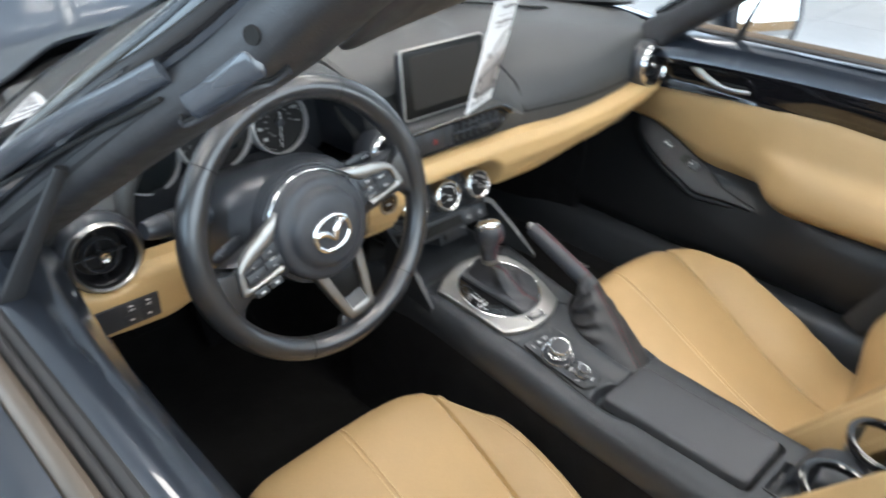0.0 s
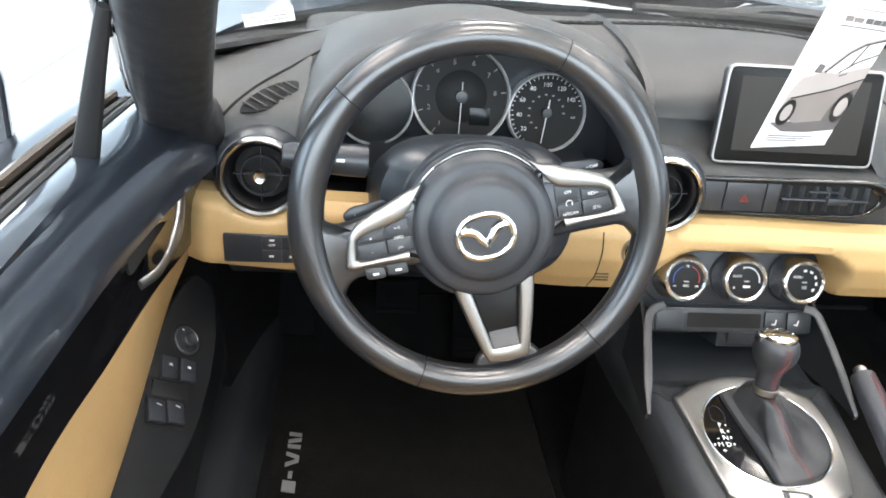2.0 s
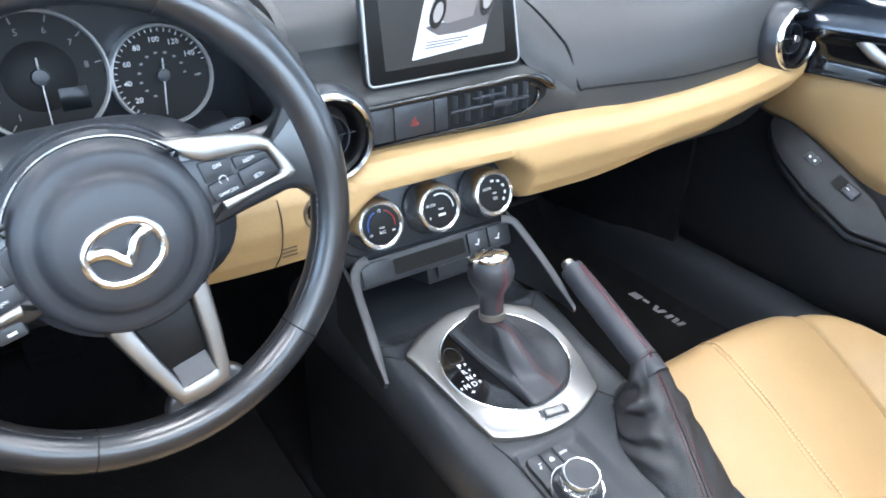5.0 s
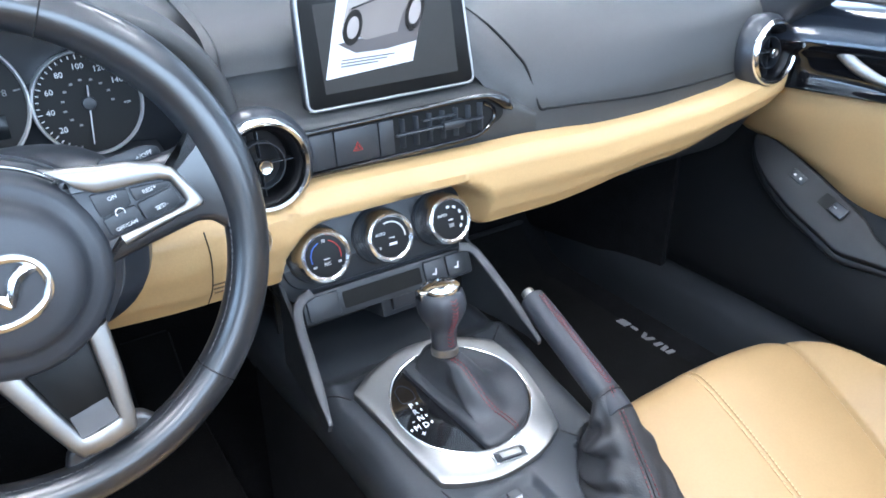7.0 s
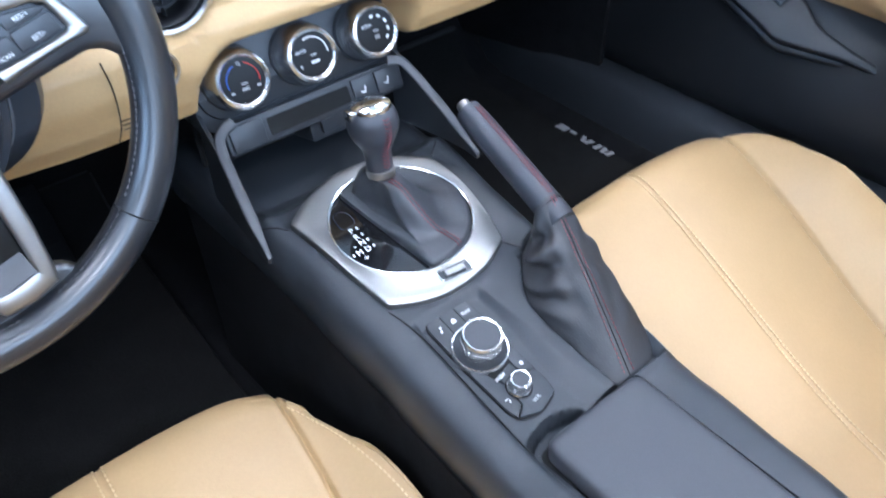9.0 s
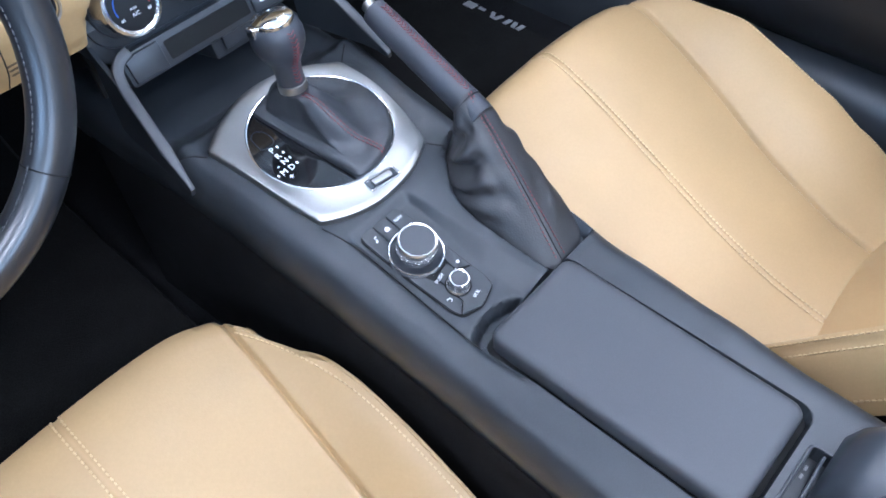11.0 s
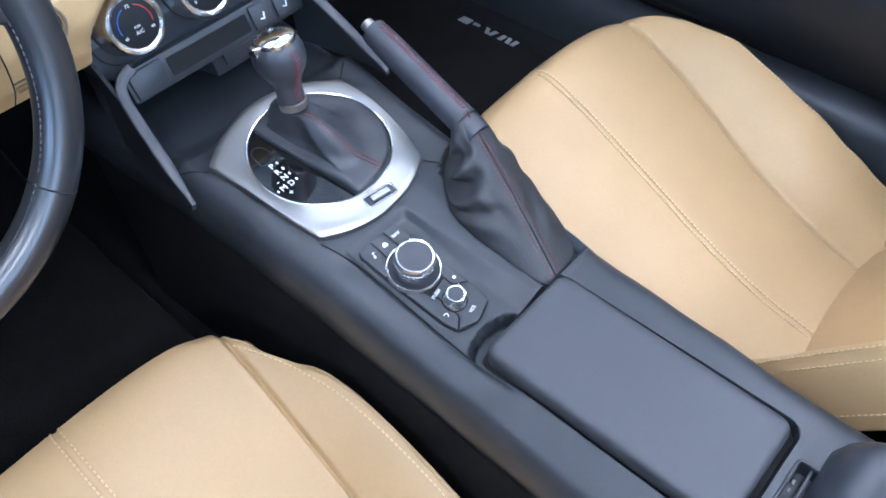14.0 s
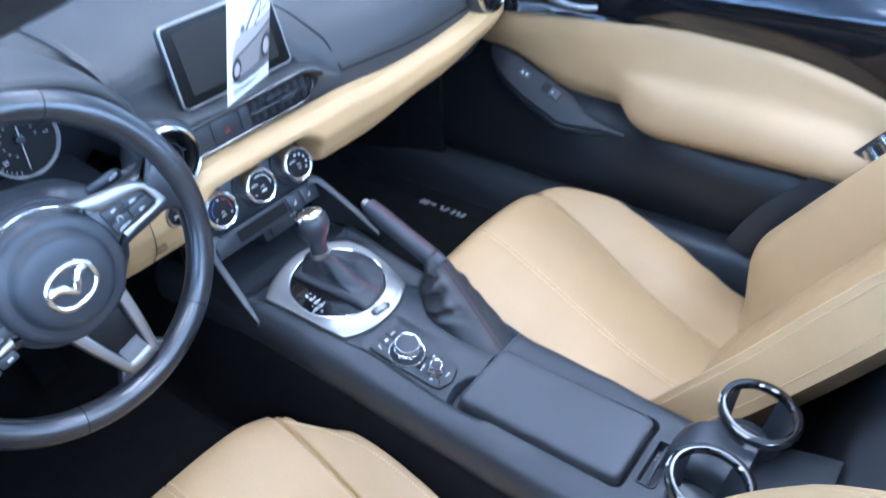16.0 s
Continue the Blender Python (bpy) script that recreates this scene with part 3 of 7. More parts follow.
# ---- doors ----
def door(s):
    t = thing("cabin_door", (s * 0.70, -0.2, 0.25), "closed car door with tan leather panel and gloss black trim", "car door", "car doors")
    ys = (0.225, 0.14, 0.03, -0.1, -0.25, -0.45, -0.72)

    def rows(secs):
        return [[V(s * o, y, z) for o, z in sec] for y, sec in zip(ys, secs)]

    inner = [0.612, 0.620, 0.636, 0.647, 0.652, 0.655, 0.657]
    zb = [0.600, 0.608, 0.616, 0.626, 0.637, 0.613, 0.516] if s < 0 else [0.634, 0.637, 0.639, 0.642, 0.640, 0.613, 0.516]
    zt = [0.730, 0.734, 0.737, 0.739, 0.740, 0.740, 0.738]
    part("door_top", skin(rows([[(i - 0.0005, z - 0.033), (i + 0.002, z - 0.024), (i + 0.009, z - 0.0115), (i + 0.0180, z - 0.0010), (i + 0.0205, z + 0.0022), (i + 0.025, z + 0.0050), (i + 0.036, z + 0.0095), (0.685, z + 0.013), (0.706, z + 0.013), (0.710, z + 0.002), (0.710, z - 0.03)] for i, z in zip(inner, zt)]), 40, 24, 0.004), PAINT, t, "body-colour dark grey door top")
    for o, r, m, lab in ((0.715, 0.007, RUBBER, "black window seal"), (0.7265, 0.0060, RUBBER, "")):
        part("window_seal", tube(curve_through([V(s * o, y, z + 0.011) for y, z in zip(ys, zt)], 40), r, 10, flat=0.8), m, t, lab)
    part("belt_strip", tube(curve_through([V(s * 0.7420, y, z + 0.013) for y, z in zip(ys, zt)], 40), 0.0115, 10, flat=0.55), BRONZE, t, "bronze-grey metal belt strip")
    part("outer_skin", skin(rows([[(0.752, z + 0.006), (0.772, z + 0.006), (0.80, z - 0.006), (0.832, z - 0.045), (0.848, z - 0.13), (0.845, z - 0.28), (0.82, z - 0.42), (0.80, 0.27)] for z in zt]), 40, 34, 0.006), PAINT, t, "dark grey metallic outer door skin")
    full = [0.0, 0.0, 0.15, 0.7, 1.0, 1.0, 1.0]
    foot = [0.649, 0.648, 0.6555, 0.6570, 0.6580, 0.656, 0.662] if s < 0 else [i + 0.010 + 0.006 * k for i, k in zip(inner, full)]
    part("gloss_trim", skin(rows([[(i + 0.0010, z - 0.030), (i + 0.004 - 0.0035 * k, z - 0.037), (i + 0.018 - 0.018 * k, z - 0.052), (i + 0.024 - 0.020 * k, lerp(z - 0.052, b, 0.45)), (f - 0.001 if s < 0 else i + 0.020 - 0.008 * k, b + 0.010), (f, b)] for i, z, b, k, f in zip(inner, zt, zb, full, foot)]), 60, 30, 0.004), PIANO, t, "gloss black door trim")
    back = 0.155 if s < 0 else 0.0
    panel_rows = [[V(s * o, y if y > -0.1 or y < -0.5 else y - back * smooth01(-0.62, -0.28, y), z) for o, z in sec] for y, sec in (
        (0.225, [(0.662, 0.640), (0.654, 0.628), (0.652, 0.61), (0.656, 0.59), (0.663, 0.575), (0.671, 0.560), (0.685, 0.55)]),
        (0.14, [(0.661, 0.645), (0.653, 0.633), (0.651, 0.61), (0.656, 0.585), (0.664, 0.565), (0.674, 0.545), (0.69, 0.53)]),
        (0.03, [(0.668, 0.648), (0.660, 0.636), (0.658, 0.61), (0.662, 0.58), (0.667, 0.55), (0.673, 0.515), (0.688, 0.486)]),
        (-0.06, [(0.671, 0.650), (0.662, 0.637), (0.658, 0.605), (0.659, 0.575), (0.661, 0.545), (0.667, 0.508), (0.686, 0.480)]),
        (-0.105, [(0.672, 0.650), (0.662, 0.636), (0.657, 0.60), (0.654, 0.57), (0.650, 0.542), (0.652, 0.505), (0.680, 0.478)]),
        (-0.14, [(0.672, 0.650), (0.661, 0.636), (0.655, 0.60), (0.648, 0.565), (0.634, 0.537), (0.630, 0.485), (0.660, 0.456)]),
        (-0.18, [(0.672, 0.649), (0.661, 0.635), (0.654, 0.60), (0.645, 0.564), (0.622, 0.534), (0.615, 0.480), (0.648, 0.448)]),
        (-0.25, [(0.672, 0.648), (0.661, 0.634), (0.653, 0.60), (0.643, 0.562), (0.616, 0.530), (0.609, 0.480), (0.645, 0.448)]),
        (-0.45, [(0.672, 0.620), (0.661, 0.608), (0.655, 0.58), (0.645, 0.55), (0.616, 0.524), (0.609, 0.480), (0.645, 0.448)]),
        (-0.72, [(0.680, 0.524), (0.668, 0.515), (0.662, 0.503), (0.655, 0.494), (0.628, 0.482), (0.617, 0.462), (0.645, 0.437)]))]
    part("door_panel", skin(panel_rows, 90, 44, 0.006), TAN, t, "tan leather door panel with padded armrest")
    for k in (7, 9):
        seam_pts = curve_through([curve_through(r, 60)[k] + V(-s * 0.0005, 0, 0) for r in panel_rows], 130)
        part("stitching", stitches(seam_pts, 0.0055, 0.0005), DOOR_THREAD, t)
    # POD's deeper black stands in for the shade low on the door
    part("lower_panel", skin([[V(s * o, y, z) for o, z in sec] for y, sec in ((0.34, [(0.685, 0.57), (0.680, 0.52), (0.672, 0.46), (0.664, 0.38), (0.662, 0.30), (0.68, 0.262)]),
        (0.20, [(0.692, 0.56), (0.686, 0.52), (0.675, 0.46), (0.664, 0.38), (0.660, 0.30), (0.68, 0.262)]),
        (0.10, [(0.694, 0.54), (0.686, 0.50), (0.668, 0.44), (0.656, 0.37), (0.656, 0.30), (0.68, 0.262)]),
        (0.0, [(0.698, 0.49), (0.690, 0.46), (0.670, 0.42), (0.652, 0.36), (0.650, 0.30), (0.68, 0.262)]),
        (-0.1, [(0.694, 0.482), (0.686, 0.45), (0.662, 0.41), (0.642, 0.35), (0.648, 0.30), (0.68, 0.262)]),
        (-0.25, [(0.668, 0.452), (0.638, 0.440), (0.624, 0.405), (0.627, 0.35), (0.645, 0.30), (0.68, 0.262)]),
        (-0.45, [(0.668, 0.452), (0.636, 0.440), (0.622, 0.40), (0.628, 0.35), (0.645, 0.30), (0.68, 0.262)]),
        (-0.72, [(0.655, 0.44), (0.62, 0.43), (0.625, 0.39), (0.632, 0.35), (0.648, 0.30), (0.68, 0.262)]))], 50, 30, 0.006), POD, t, "black plastic lower door panel with pocket")
    post = [V(s * 0.702, 0.024, 0.742), V(s * 0.684, 0.002, 0.790), V(s * 0.666, -0.021, 0.838), V(s * 0.645, -0.046, 0.892)]
    part("quarter_post", tube(curve_through(post, 14), [0.0125 - 0.0005 * i for i in range(14)], 10, flat=0.6, up=(0, 1, 0)), RUBBER, t, "black quarter window post")
    return t


door_left, door_right = door(-1), door(1)


# ---- dashboard ----
dash = thing("dashboard", (0, 0.4, 0.5), "dark grey soft dashboard with a tan leather band across it", "dashboard")


def rows_x(table):
    return [[V(x, y, z) for y, z in sec] for x, sec in table]


part("dash_top", skin(rows_x([
    (-0.655, ((0.20, 0.752), (0.21, 0.757), (0.22, 0.760), (0.235, 0.763), (0.25, 0.766), (0.265, 0.768), (0.28, 0.77))),
    (-0.56, ((0.245, 0.757), (0.25, 0.768), (0.27, 0.775), (0.30, 0.782), (0.34, 0.787), (0.37, 0.79), (0.41, 0.79))),
    (-0.46, ((0.30, 0.775), (0.305, 0.79), (0.33, 0.80), (0.37, 0.806), (0.42, 0.808), (0.46, 0.805), (0.50, 0.80))),
    (-0.35, ((0.33, 0.785), (0.335, 0.795), (0.36, 0.805), (0.41, 0.813), (0.47, 0.814), (0.51, 0.81), (0.54, 0.80))),
    (-0.23, ((0.32, 0.785), (0.325, 0.795), (0.35, 0.808), (0.41, 0.816), (0.47, 0.818), (0.52, 0.81), (0.565, 0.80))),
    (-0.152, ((0.30, 0.785), (0.305, 0.795), (0.33, 0.808), (0.40, 0.817), (0.46, 0.82), (0.52, 0.812), (0.57, 0.80))),
    (-0.141, ((0.215, 0.755), (0.222, 0.782), (0.26, 0.80), (0.35, 0.817), (0.45, 0.82), (0.52, 0.812), (0.572, 0.80))),
    (-0.128, ((0.215, 0.755), (0.222, 0.782), (0.26, 0.80), (0.35, 0.817), (0.45, 0.82), (0.52, 0.812), (0.575, 0.80))),
    (-0.02, ((0.215, 0.755), (0.222, 0.782), (0.26, 0.80), (0.35, 0.818), (0.45, 0.822), (0.52, 0.814), (0.58, 0.80))),
    (0.10, ((0.210, 0.752), (0.220, 0.779), (0.26, 0.798), (0.35, 0.816), (0.45, 0.82), (0.52, 0.812), (0.575, 0.80))),
    (0.16, ((0.180, 0.69), (0.192, 0.735), (0.235, 0.775), (0.33, 0.806), (0.43, 0.815), (0.51, 0.81), (0.565, 0.80))),
    (0.21, ((0.160, 0.648), (0.166, 0.700), (0.205, 0.752), (0.29, 0.792), (0.40, 0.808), (0.49, 0.806), (0.555, 0.80))),
    (0.38, ((0.152, 0.646), (0.156, 0.695), (0.185, 0.742), (0.25, 0.778), (0.34, 0.796), (0.43, 0.80), (0.51, 0.797))),
    (0.54, ((0.166, 0.650), (0.168, 0.695), (0.180, 0.735), (0.215, 0.76), (0.28, 0.776), (0.35, 0.786), (0.42, 0.79))),
    (0.655, ((0.180, 0.66), (0.180, 0.70), (0.184, 0.733), (0.195, 0.75), (0.22, 0.760), (0.25, 0.767), (0.28, 0.77))),
]), 110, 40, 0.006), DASH, dash, "dark grey grained soft dashboard top")

part("vent_panel", skin(rows_x([
    (-0.655, ((0.180, 0.655), (0.180, 0.69), (0.180, 0.722), (0.186, 0.742), (0.205, 0.755), (0.24, 0.765))),
    (-0.61, ((0.176, 0.648), (0.176, 0.69), (0.176, 0.725), (0.186, 0.748), (0.215, 0.763), (0.26, 0.775))),
    (-0.56, ((0.174, 0.645), (0.174, 0.69), (0.175, 0.728), (0.190, 0.753), (0.225, 0.768), (0.28, 0.78))),
    (-0.527, ((0.174, 0.645), (0.174, 0.69), (0.176, 0.731), (0.193, 0.756), (0.230, 0.772), (0.29, 0.786))),
]), 50, 40, 0.006), DASH, dash, "dark grey plastic panel round the vent")

part("center_shelf", skin(rows_x([
    (-0.165, ((0.188, 0.650), (0.184, 0.69), (0.186, 0.712), (0.20, 0.728), (0.225, 0.745), (0.245, 0.775))),
    (-0.11, ((0.180, 0.650), (0.176, 0.69), (0.180, 0.708), (0.20, 0.718), (0.225, 0.735), (0.240, 0.775))),
    (0.05, ((0.168, 0.650), (0.164, 0.69), (0.170, 0.704), (0.20, 0.712), (0.225, 0.730), (0.240, 0.775))),
    (0.14, ((0.165, 0.648), (0.162, 0.685), (0.168, 0.70), (0.195, 0.710), (0.22, 0.728), (0.235, 0.765))),
    (0.20, ((0.164, 0.645), (0.161, 0.665), (0.163, 0.675), (0.175, 0.685), (0.19, 0.70), (0.21, 0.73))),
]), 50, 36, 0.006), DASH, dash, "dark grey plastic shelf under the display")


def band_low(x):
    return keyed([(-0.66, 0.588), (-0.5, 0.582), (-0.20, 0.565), (0.2, 0.562), (0.4, 0.578), (0.56, 0.598), (0.67, 0.620)], x)


def band_depth(v):
    return keyed([(0.0, 0.030), (0.04, 0.012), (0.16, 0.002), (0.4, 0.0), (0.7, 0.008), (0.92, 0.020), (0.98, 0.032), (1.0, 0.055)], v)


def band_shape(x, v):
    top = keyed([(-0.66, 0.668), (-0.52, 0.662), (-0.1, 0.655), (0.15, 0.650), (0.3, 0.642), (0.5, 0.645), (0.66, 0.66)], x)
    low = band_low(x)
    face = keyed([(-0.66, 0.156), (-0.63, 0.1405), (-0.55, 0.1385), (-0.2, 0.128), (0.0, 0.130), (0.2, 0.128), (0.45, 0.132), (0.6, 0.142), (0.66, 0.152)], x)
    z = top + (low - top) * v
    back = sum(smooth01(0.050, 0.040, math.hypot(x - c, z - 0.688)) for c in (-0.571, -0.128, 0.597))
    # a scooped recess, rounded at its ends, round the heater knobs
    near = math.hypot(max(0.0, abs(x + 0.005) - 0.074), max(0.0, z - 0.582)) - 0.036
    deep = lerp(band_depth(v), keyed([(0.0, 0.030), (0.04, 0.012), (0.16, 0.002), (0.4, 0.0), (0.86, 0.001), (0.95, 0.004), (0.985, 0.014), (1.0, 0.055)], v), smooth01(-0.44, -0.52, x))
    return (x, face + deep + 0.06 * back + 0.075 * smooth01(0.016, -0.004, near), z)


part("tan_band", sheet(band_shape, sorted(steps(-0.655, 0.665, 260) + steps(-0.150, -0.075, 24) + steps(0.062, 0.14, 24)), [0, 0.02, 0.04, 0.08, 0.12, 0.16, 0.2, 0.24] + steps(0.26, 0.56, 26) + [0.6, 0.7, 0.78, 0.86, 0.92, 0.95, 0.98, 0.99, 1.0], 0.006), TAN_DASH, dash, "tan leather dashboard band")
part("under_dash", skin(rows_x([(x, ((0.17, band_low(x) + 0.008), (0.24, 0.53), (0.36, 0.50), (0.6, 0.5))) for x in (-0.62, -0.4, -0.2, 0.2, 0.4, 0.62)]), 20, 12, 0.008), PLASTIC, dash, "black panel under the dashboard")

# instrument hood
arch = [(-0.535, 0.690), (-0.522, 0.756), (-0.475, 0.812), (-0.41, 0.841), (-0.350, 0.850), (-0.29, 0.844), (-0.205, 0.820), (-0.150, 0.768), (-0.136, 0.690)]


def arch_row(y, dz, grow, flat=0.0):
    return [V(-0.335 + (x + 0.335) * grow, y, lerp(z, 0.80, flat) + dz) for x, z in arch]


part("instrument_hood", skin([arch_row(0.175, -0.008, 0.955), arch_row(0.168, -0.003, 0.985), arch_row(0.176, 0.0, 1.0), arch_row(0.23, 0.006, 1.02), arch_row(0.31, 0.004, 1.04, 0.15), arch_row(0.40, 0.0, 1.06, 0.5), arch_row(0.48, 0.002, 1.06, 0.9)], 40, 60, 0.006), DASH, dash, "dark grey hood over the instruments")
part("instrument_shroud", skin([arch_row(0.178, -0.010, 0.95), arch_row(0.22, -0.014, 0.93), arch_row(0.29, -0.012, 0.90)], 12, 60, 0.003), SMOOTH, dash)
part("instrument_plate", moved(plate([(x * 0.92 - 0.35 * 0.08, z - 0.012) for x, z in reversed(arch)] + [(-0.50, 0.64), (-0.20, 0.64)], 0.006), basis((0, 0.292, 0), (0, -1, 0)) @ Matrix.Diagonal((1, 1, 1, 1))), SMOOTH, dash)

# double seam low on the passenger's side of the band
for dv in (0.0, 0.055):
    part("band_stitching", stitches([V(*band_shape(x, lerp(0.60, 0.74, smooth01(0.13, 0.26, x)) + dv)) + V(0, -0.0006, 0) for x in steps(0.125, 0.60, 90)], 0.0052, 0.0006), THREAD, dash)

# joints between the dashboard's mouldings
for pts in ([(0.158, 0.262, 0.787), (0.172, 0.231, 0.770), (0.180, 0.210, 0.756), (0.190, 0.190, 0.737), (0.197, 0.178, 0.721), (0.204, 0.1623, 0.680), (0.215, 0.1605, 0.6765), (0.235, 0.1583, 0.6755), (0.269, 0.1557, 0.674), (0.343, 0.1525, 0.669), (0.40, 0.1531, 0.667), (0.45, 0.1567, 0.666), (0.545, 0.1668, 0.665)],
            [(-0.615, 0.181, 0.741), (-0.609, 0.186, 0.748), (-0.598, 0.199, 0.757), (-0.578, 0.227, 0.768), (-0.551, 0.2635, 0.7774), (-0.522, 0.304, 0.7874), (-0.50, 0.33, 0.7956)]):
    part("dash_joint", tube(curve_through([V(q[0], q[1] - 0.0005, q[2] + 0.0003) for q in pts], 50), 0.0016, 6), DARK, dash)
for s in (-1, 1):
    part("dash_end", skin([[V(s * x, y, z) for y, z in ((0.178, 0.742), (0.20, 0.752), (0.24, 0.760), (0.28, 0.765), (0.32, 0.768))] for x in (0.63, 0.645, 0.66)], 12, 8, 0.006), DASH, dash)


# ---- instruments, vents and controls of the dashboard ----
def air_vent(loc):
    t = thing("air_vent", loc, "round black air vent with a silver bezel and centre knob", "air vent", "round dashboard vents")
    m = basis(loc, (0, -1, 0.10))
    part("housing", moved(lathe([(0.0, -0.034), (0.034, -0.034), (0.0375, -0.010), (0.0385, 0.006), (0.0455, 0.0045), (0.0505, -0.003), (0.0520, -0.014), (0.049, -0.03)], 64), m), SMOOTH, t, "black vent housing")
    part("bezel", moved(lathe([(0.0370, 0.004), (0.0378, 0.0095), (0.0405, 0.0115), (0.0432, 0.0090), (0.0445, 0.0035), (0.0440, 0.0)], 72), m), DULLCHROME if loc[0] < -0.4 else CHROME, t, "bright metal vent bezel")
    part("barrel", moved(lathe([(0.0365, 0.0035), (0.0345, 0.0015), (0.0315, -0.004), (0.0300, -0.020), (0.0, -0.0225)], 56), m), MATT, t)
    part("vane_ring", moved(lathe([(0.0205, -0.012), (0.0205, 0.0005), (0.0216, 0.0005), (0.0216, -0.012)], 48), m), SMOOTH, t)
    for k in range(4):
        part("vane", moved(rbox(0.0010, 0.0245, 0.009, 0.0003), m @ Matrix.Rotation(radians(90 * k), 4, "Z") @ Matrix.Translation((0, 0.018, -0.012))), SMOOTH, t)
    k = part("knob", moved(lathe([(0.0045, -0.012), (0.0055, 0.0), (0.0068, 0.002), (0.0072, 0.0065), (0.0062, 0.0085), (0.0048, 0.0082)], 24), m), CHROME, t, "chrome centre knob")
    part("knob_face", moved(lathe([(0.0049, 0.0080), (0.003, 0.0072), (0, 0.0070)], 20), m), DULLCHROME, k)
    return t


for p in ((-0.571, 0.150, 0.689), (-0.128, 0.148, 0.688), (0.597, 0.150, 0.688)):
    air_vent(p)

cluster = thing("instrument_cluster", (-0.35, 0.285, 0.68), "three round dials with chrome rings behind the steering wheel", "instrument cluster")
GN = V(0, -0.985, 0.17)


def gauge(name, x, y, z, r, label):
    m = basis((x, y, z), GN)
    g = part(name, moved(lathe([(0, 0.0), (r, 0.0), (r * 1.03, -0.02), (0, -0.022)], 64), m), GAUGE, cluster, label)
    part("dial_ring", moved(lathe([(r * 0.972, 0.001), (r * 0.980, 0.0060), (r * 0.998, 0.0085), (r * 1.020, 0.0080), (r * 1.034, 0.0050), (r * 1.038, -0.012)], 80), m), GAUGE_RING, g, "bright chrome dial ring")
    return g, m


def needle(g, m, r, deg, back=0.28):
    a = radians(deg)
    e = V(math.cos(a), math.sin(a), 0)
    part("needle", moved(tube([V(0, 0, 0.006) - e * r * back, V(0, 0, 0.006) + e * r * 0.80], [0.0008, 0.0005], 8), m), WHITE_INK, g)
    part("needle_hub", moved(lathe([(0.0, 0.0085), (r * 0.12, 0.0075), (r * 0.135, 0.004), (r * 0.135, 0.0)], 32), m), SMOOTH, g)


g, m = gauge("tachometer", -0.350, 0.272, 0.752, 0.0575, "dark tachometer with grey figures")
for k in range(1, 9):
    a = radians(233 - 32.2 * (k - 1))
    part("figure", letters(str(k), 0.0085, m @ Matrix.Translation((0.041 * math.cos(a), 0.041 * math.sin(a), 0.0006))), GREY_INK, g)
    part("tick", moved(rbox(0.006, 0.0012, 0.0004, 0), m @ Matrix.Rotation(a, 4, "Z") @ Matrix.Translation((0.0515, 0, 0.0002))), GREY_INK, g)
part("readout", moved(rbox(0.025, 0.021, 0.0006, 0.0002), m @ Matrix.Translation((0.024, -0.023, 0.0002))), LENS, g, "blank black readout")
part("inner_disc", moved(lathe([(0, 0.0009), (0.030, 0.0007), (0.031, 0.0)], 48), m), GAUGE, g)
needle(g, m, 0.0575, 269, 0.30)
g, m = gauge("speedometer", -0.2445, 0.270, 0.738, 0.0465, "speedometer with white figures")
for k, v in enumerate(("20", "40", "60", "80", "100", "120", "140")):
    a = radians(218 - 31.3 * k)
    part("figure", letters(v, 0.0074, m @ Matrix.Translation((0.0335 * math.cos(a), 0.0335 * math.sin(a), 0.0006))), WHITE_INK, g)
for k in range(31):
    a = radians(249 - 31.3 * 0.25 * k)
    part("tick", moved(rbox(0.0030 if k % 4 else 0.0046, 0.0008, 0.0004, 0), m @ Matrix.Rotation(a, 4, "Z") @ Matrix.Translation((0.0425, 0, 0.0002))), WHITE_INK, g)
for k in range(11):
    a = radians(240 - 24 * k)
    part("small_figure", moved(rbox(0.0030, 0.0020, 0.0003, 0), m @ Matrix.Translation((0.0215 * math.cos(a), 0.0215 * math.sin(a), 0.0003))), GREY_INK, g)
part("lettering", letters("mph", 0.0036, m @ Matrix.Translation((0.0335, -0.004, 0.0006))), WHITE_INK, g)
needle(g, m, 0.0465, 263, 0.35)
g, m = gauge("trip_display", -0.4535, 0.270, 0.736, 0.0455, "blank dark round display")
part("display_glass", moved(lathe([(0, 0.0016), (0.0445, 0.0012), (0.045, 0.0)], 56), m), LENS, g)
part("cluster_cowl", skin([[V(-0.51, 0.20, 0.672), V(-0.43, 0.19, 0.684), V(-0.35, 0.185, 0.690), V(-0.27, 0.19, 0.684), V(-0.19, 0.20, 0.672)], [V(-0.51, 0.285, 0.682), V(-0.43, 0.275, 0.692), V(-0.35, 0.272, 0.694), V(-0.27, 0.275, 0.692), V(-0.19, 0.285, 0.682)]], 8, 30, 0.006), SMOOTH, cluster)

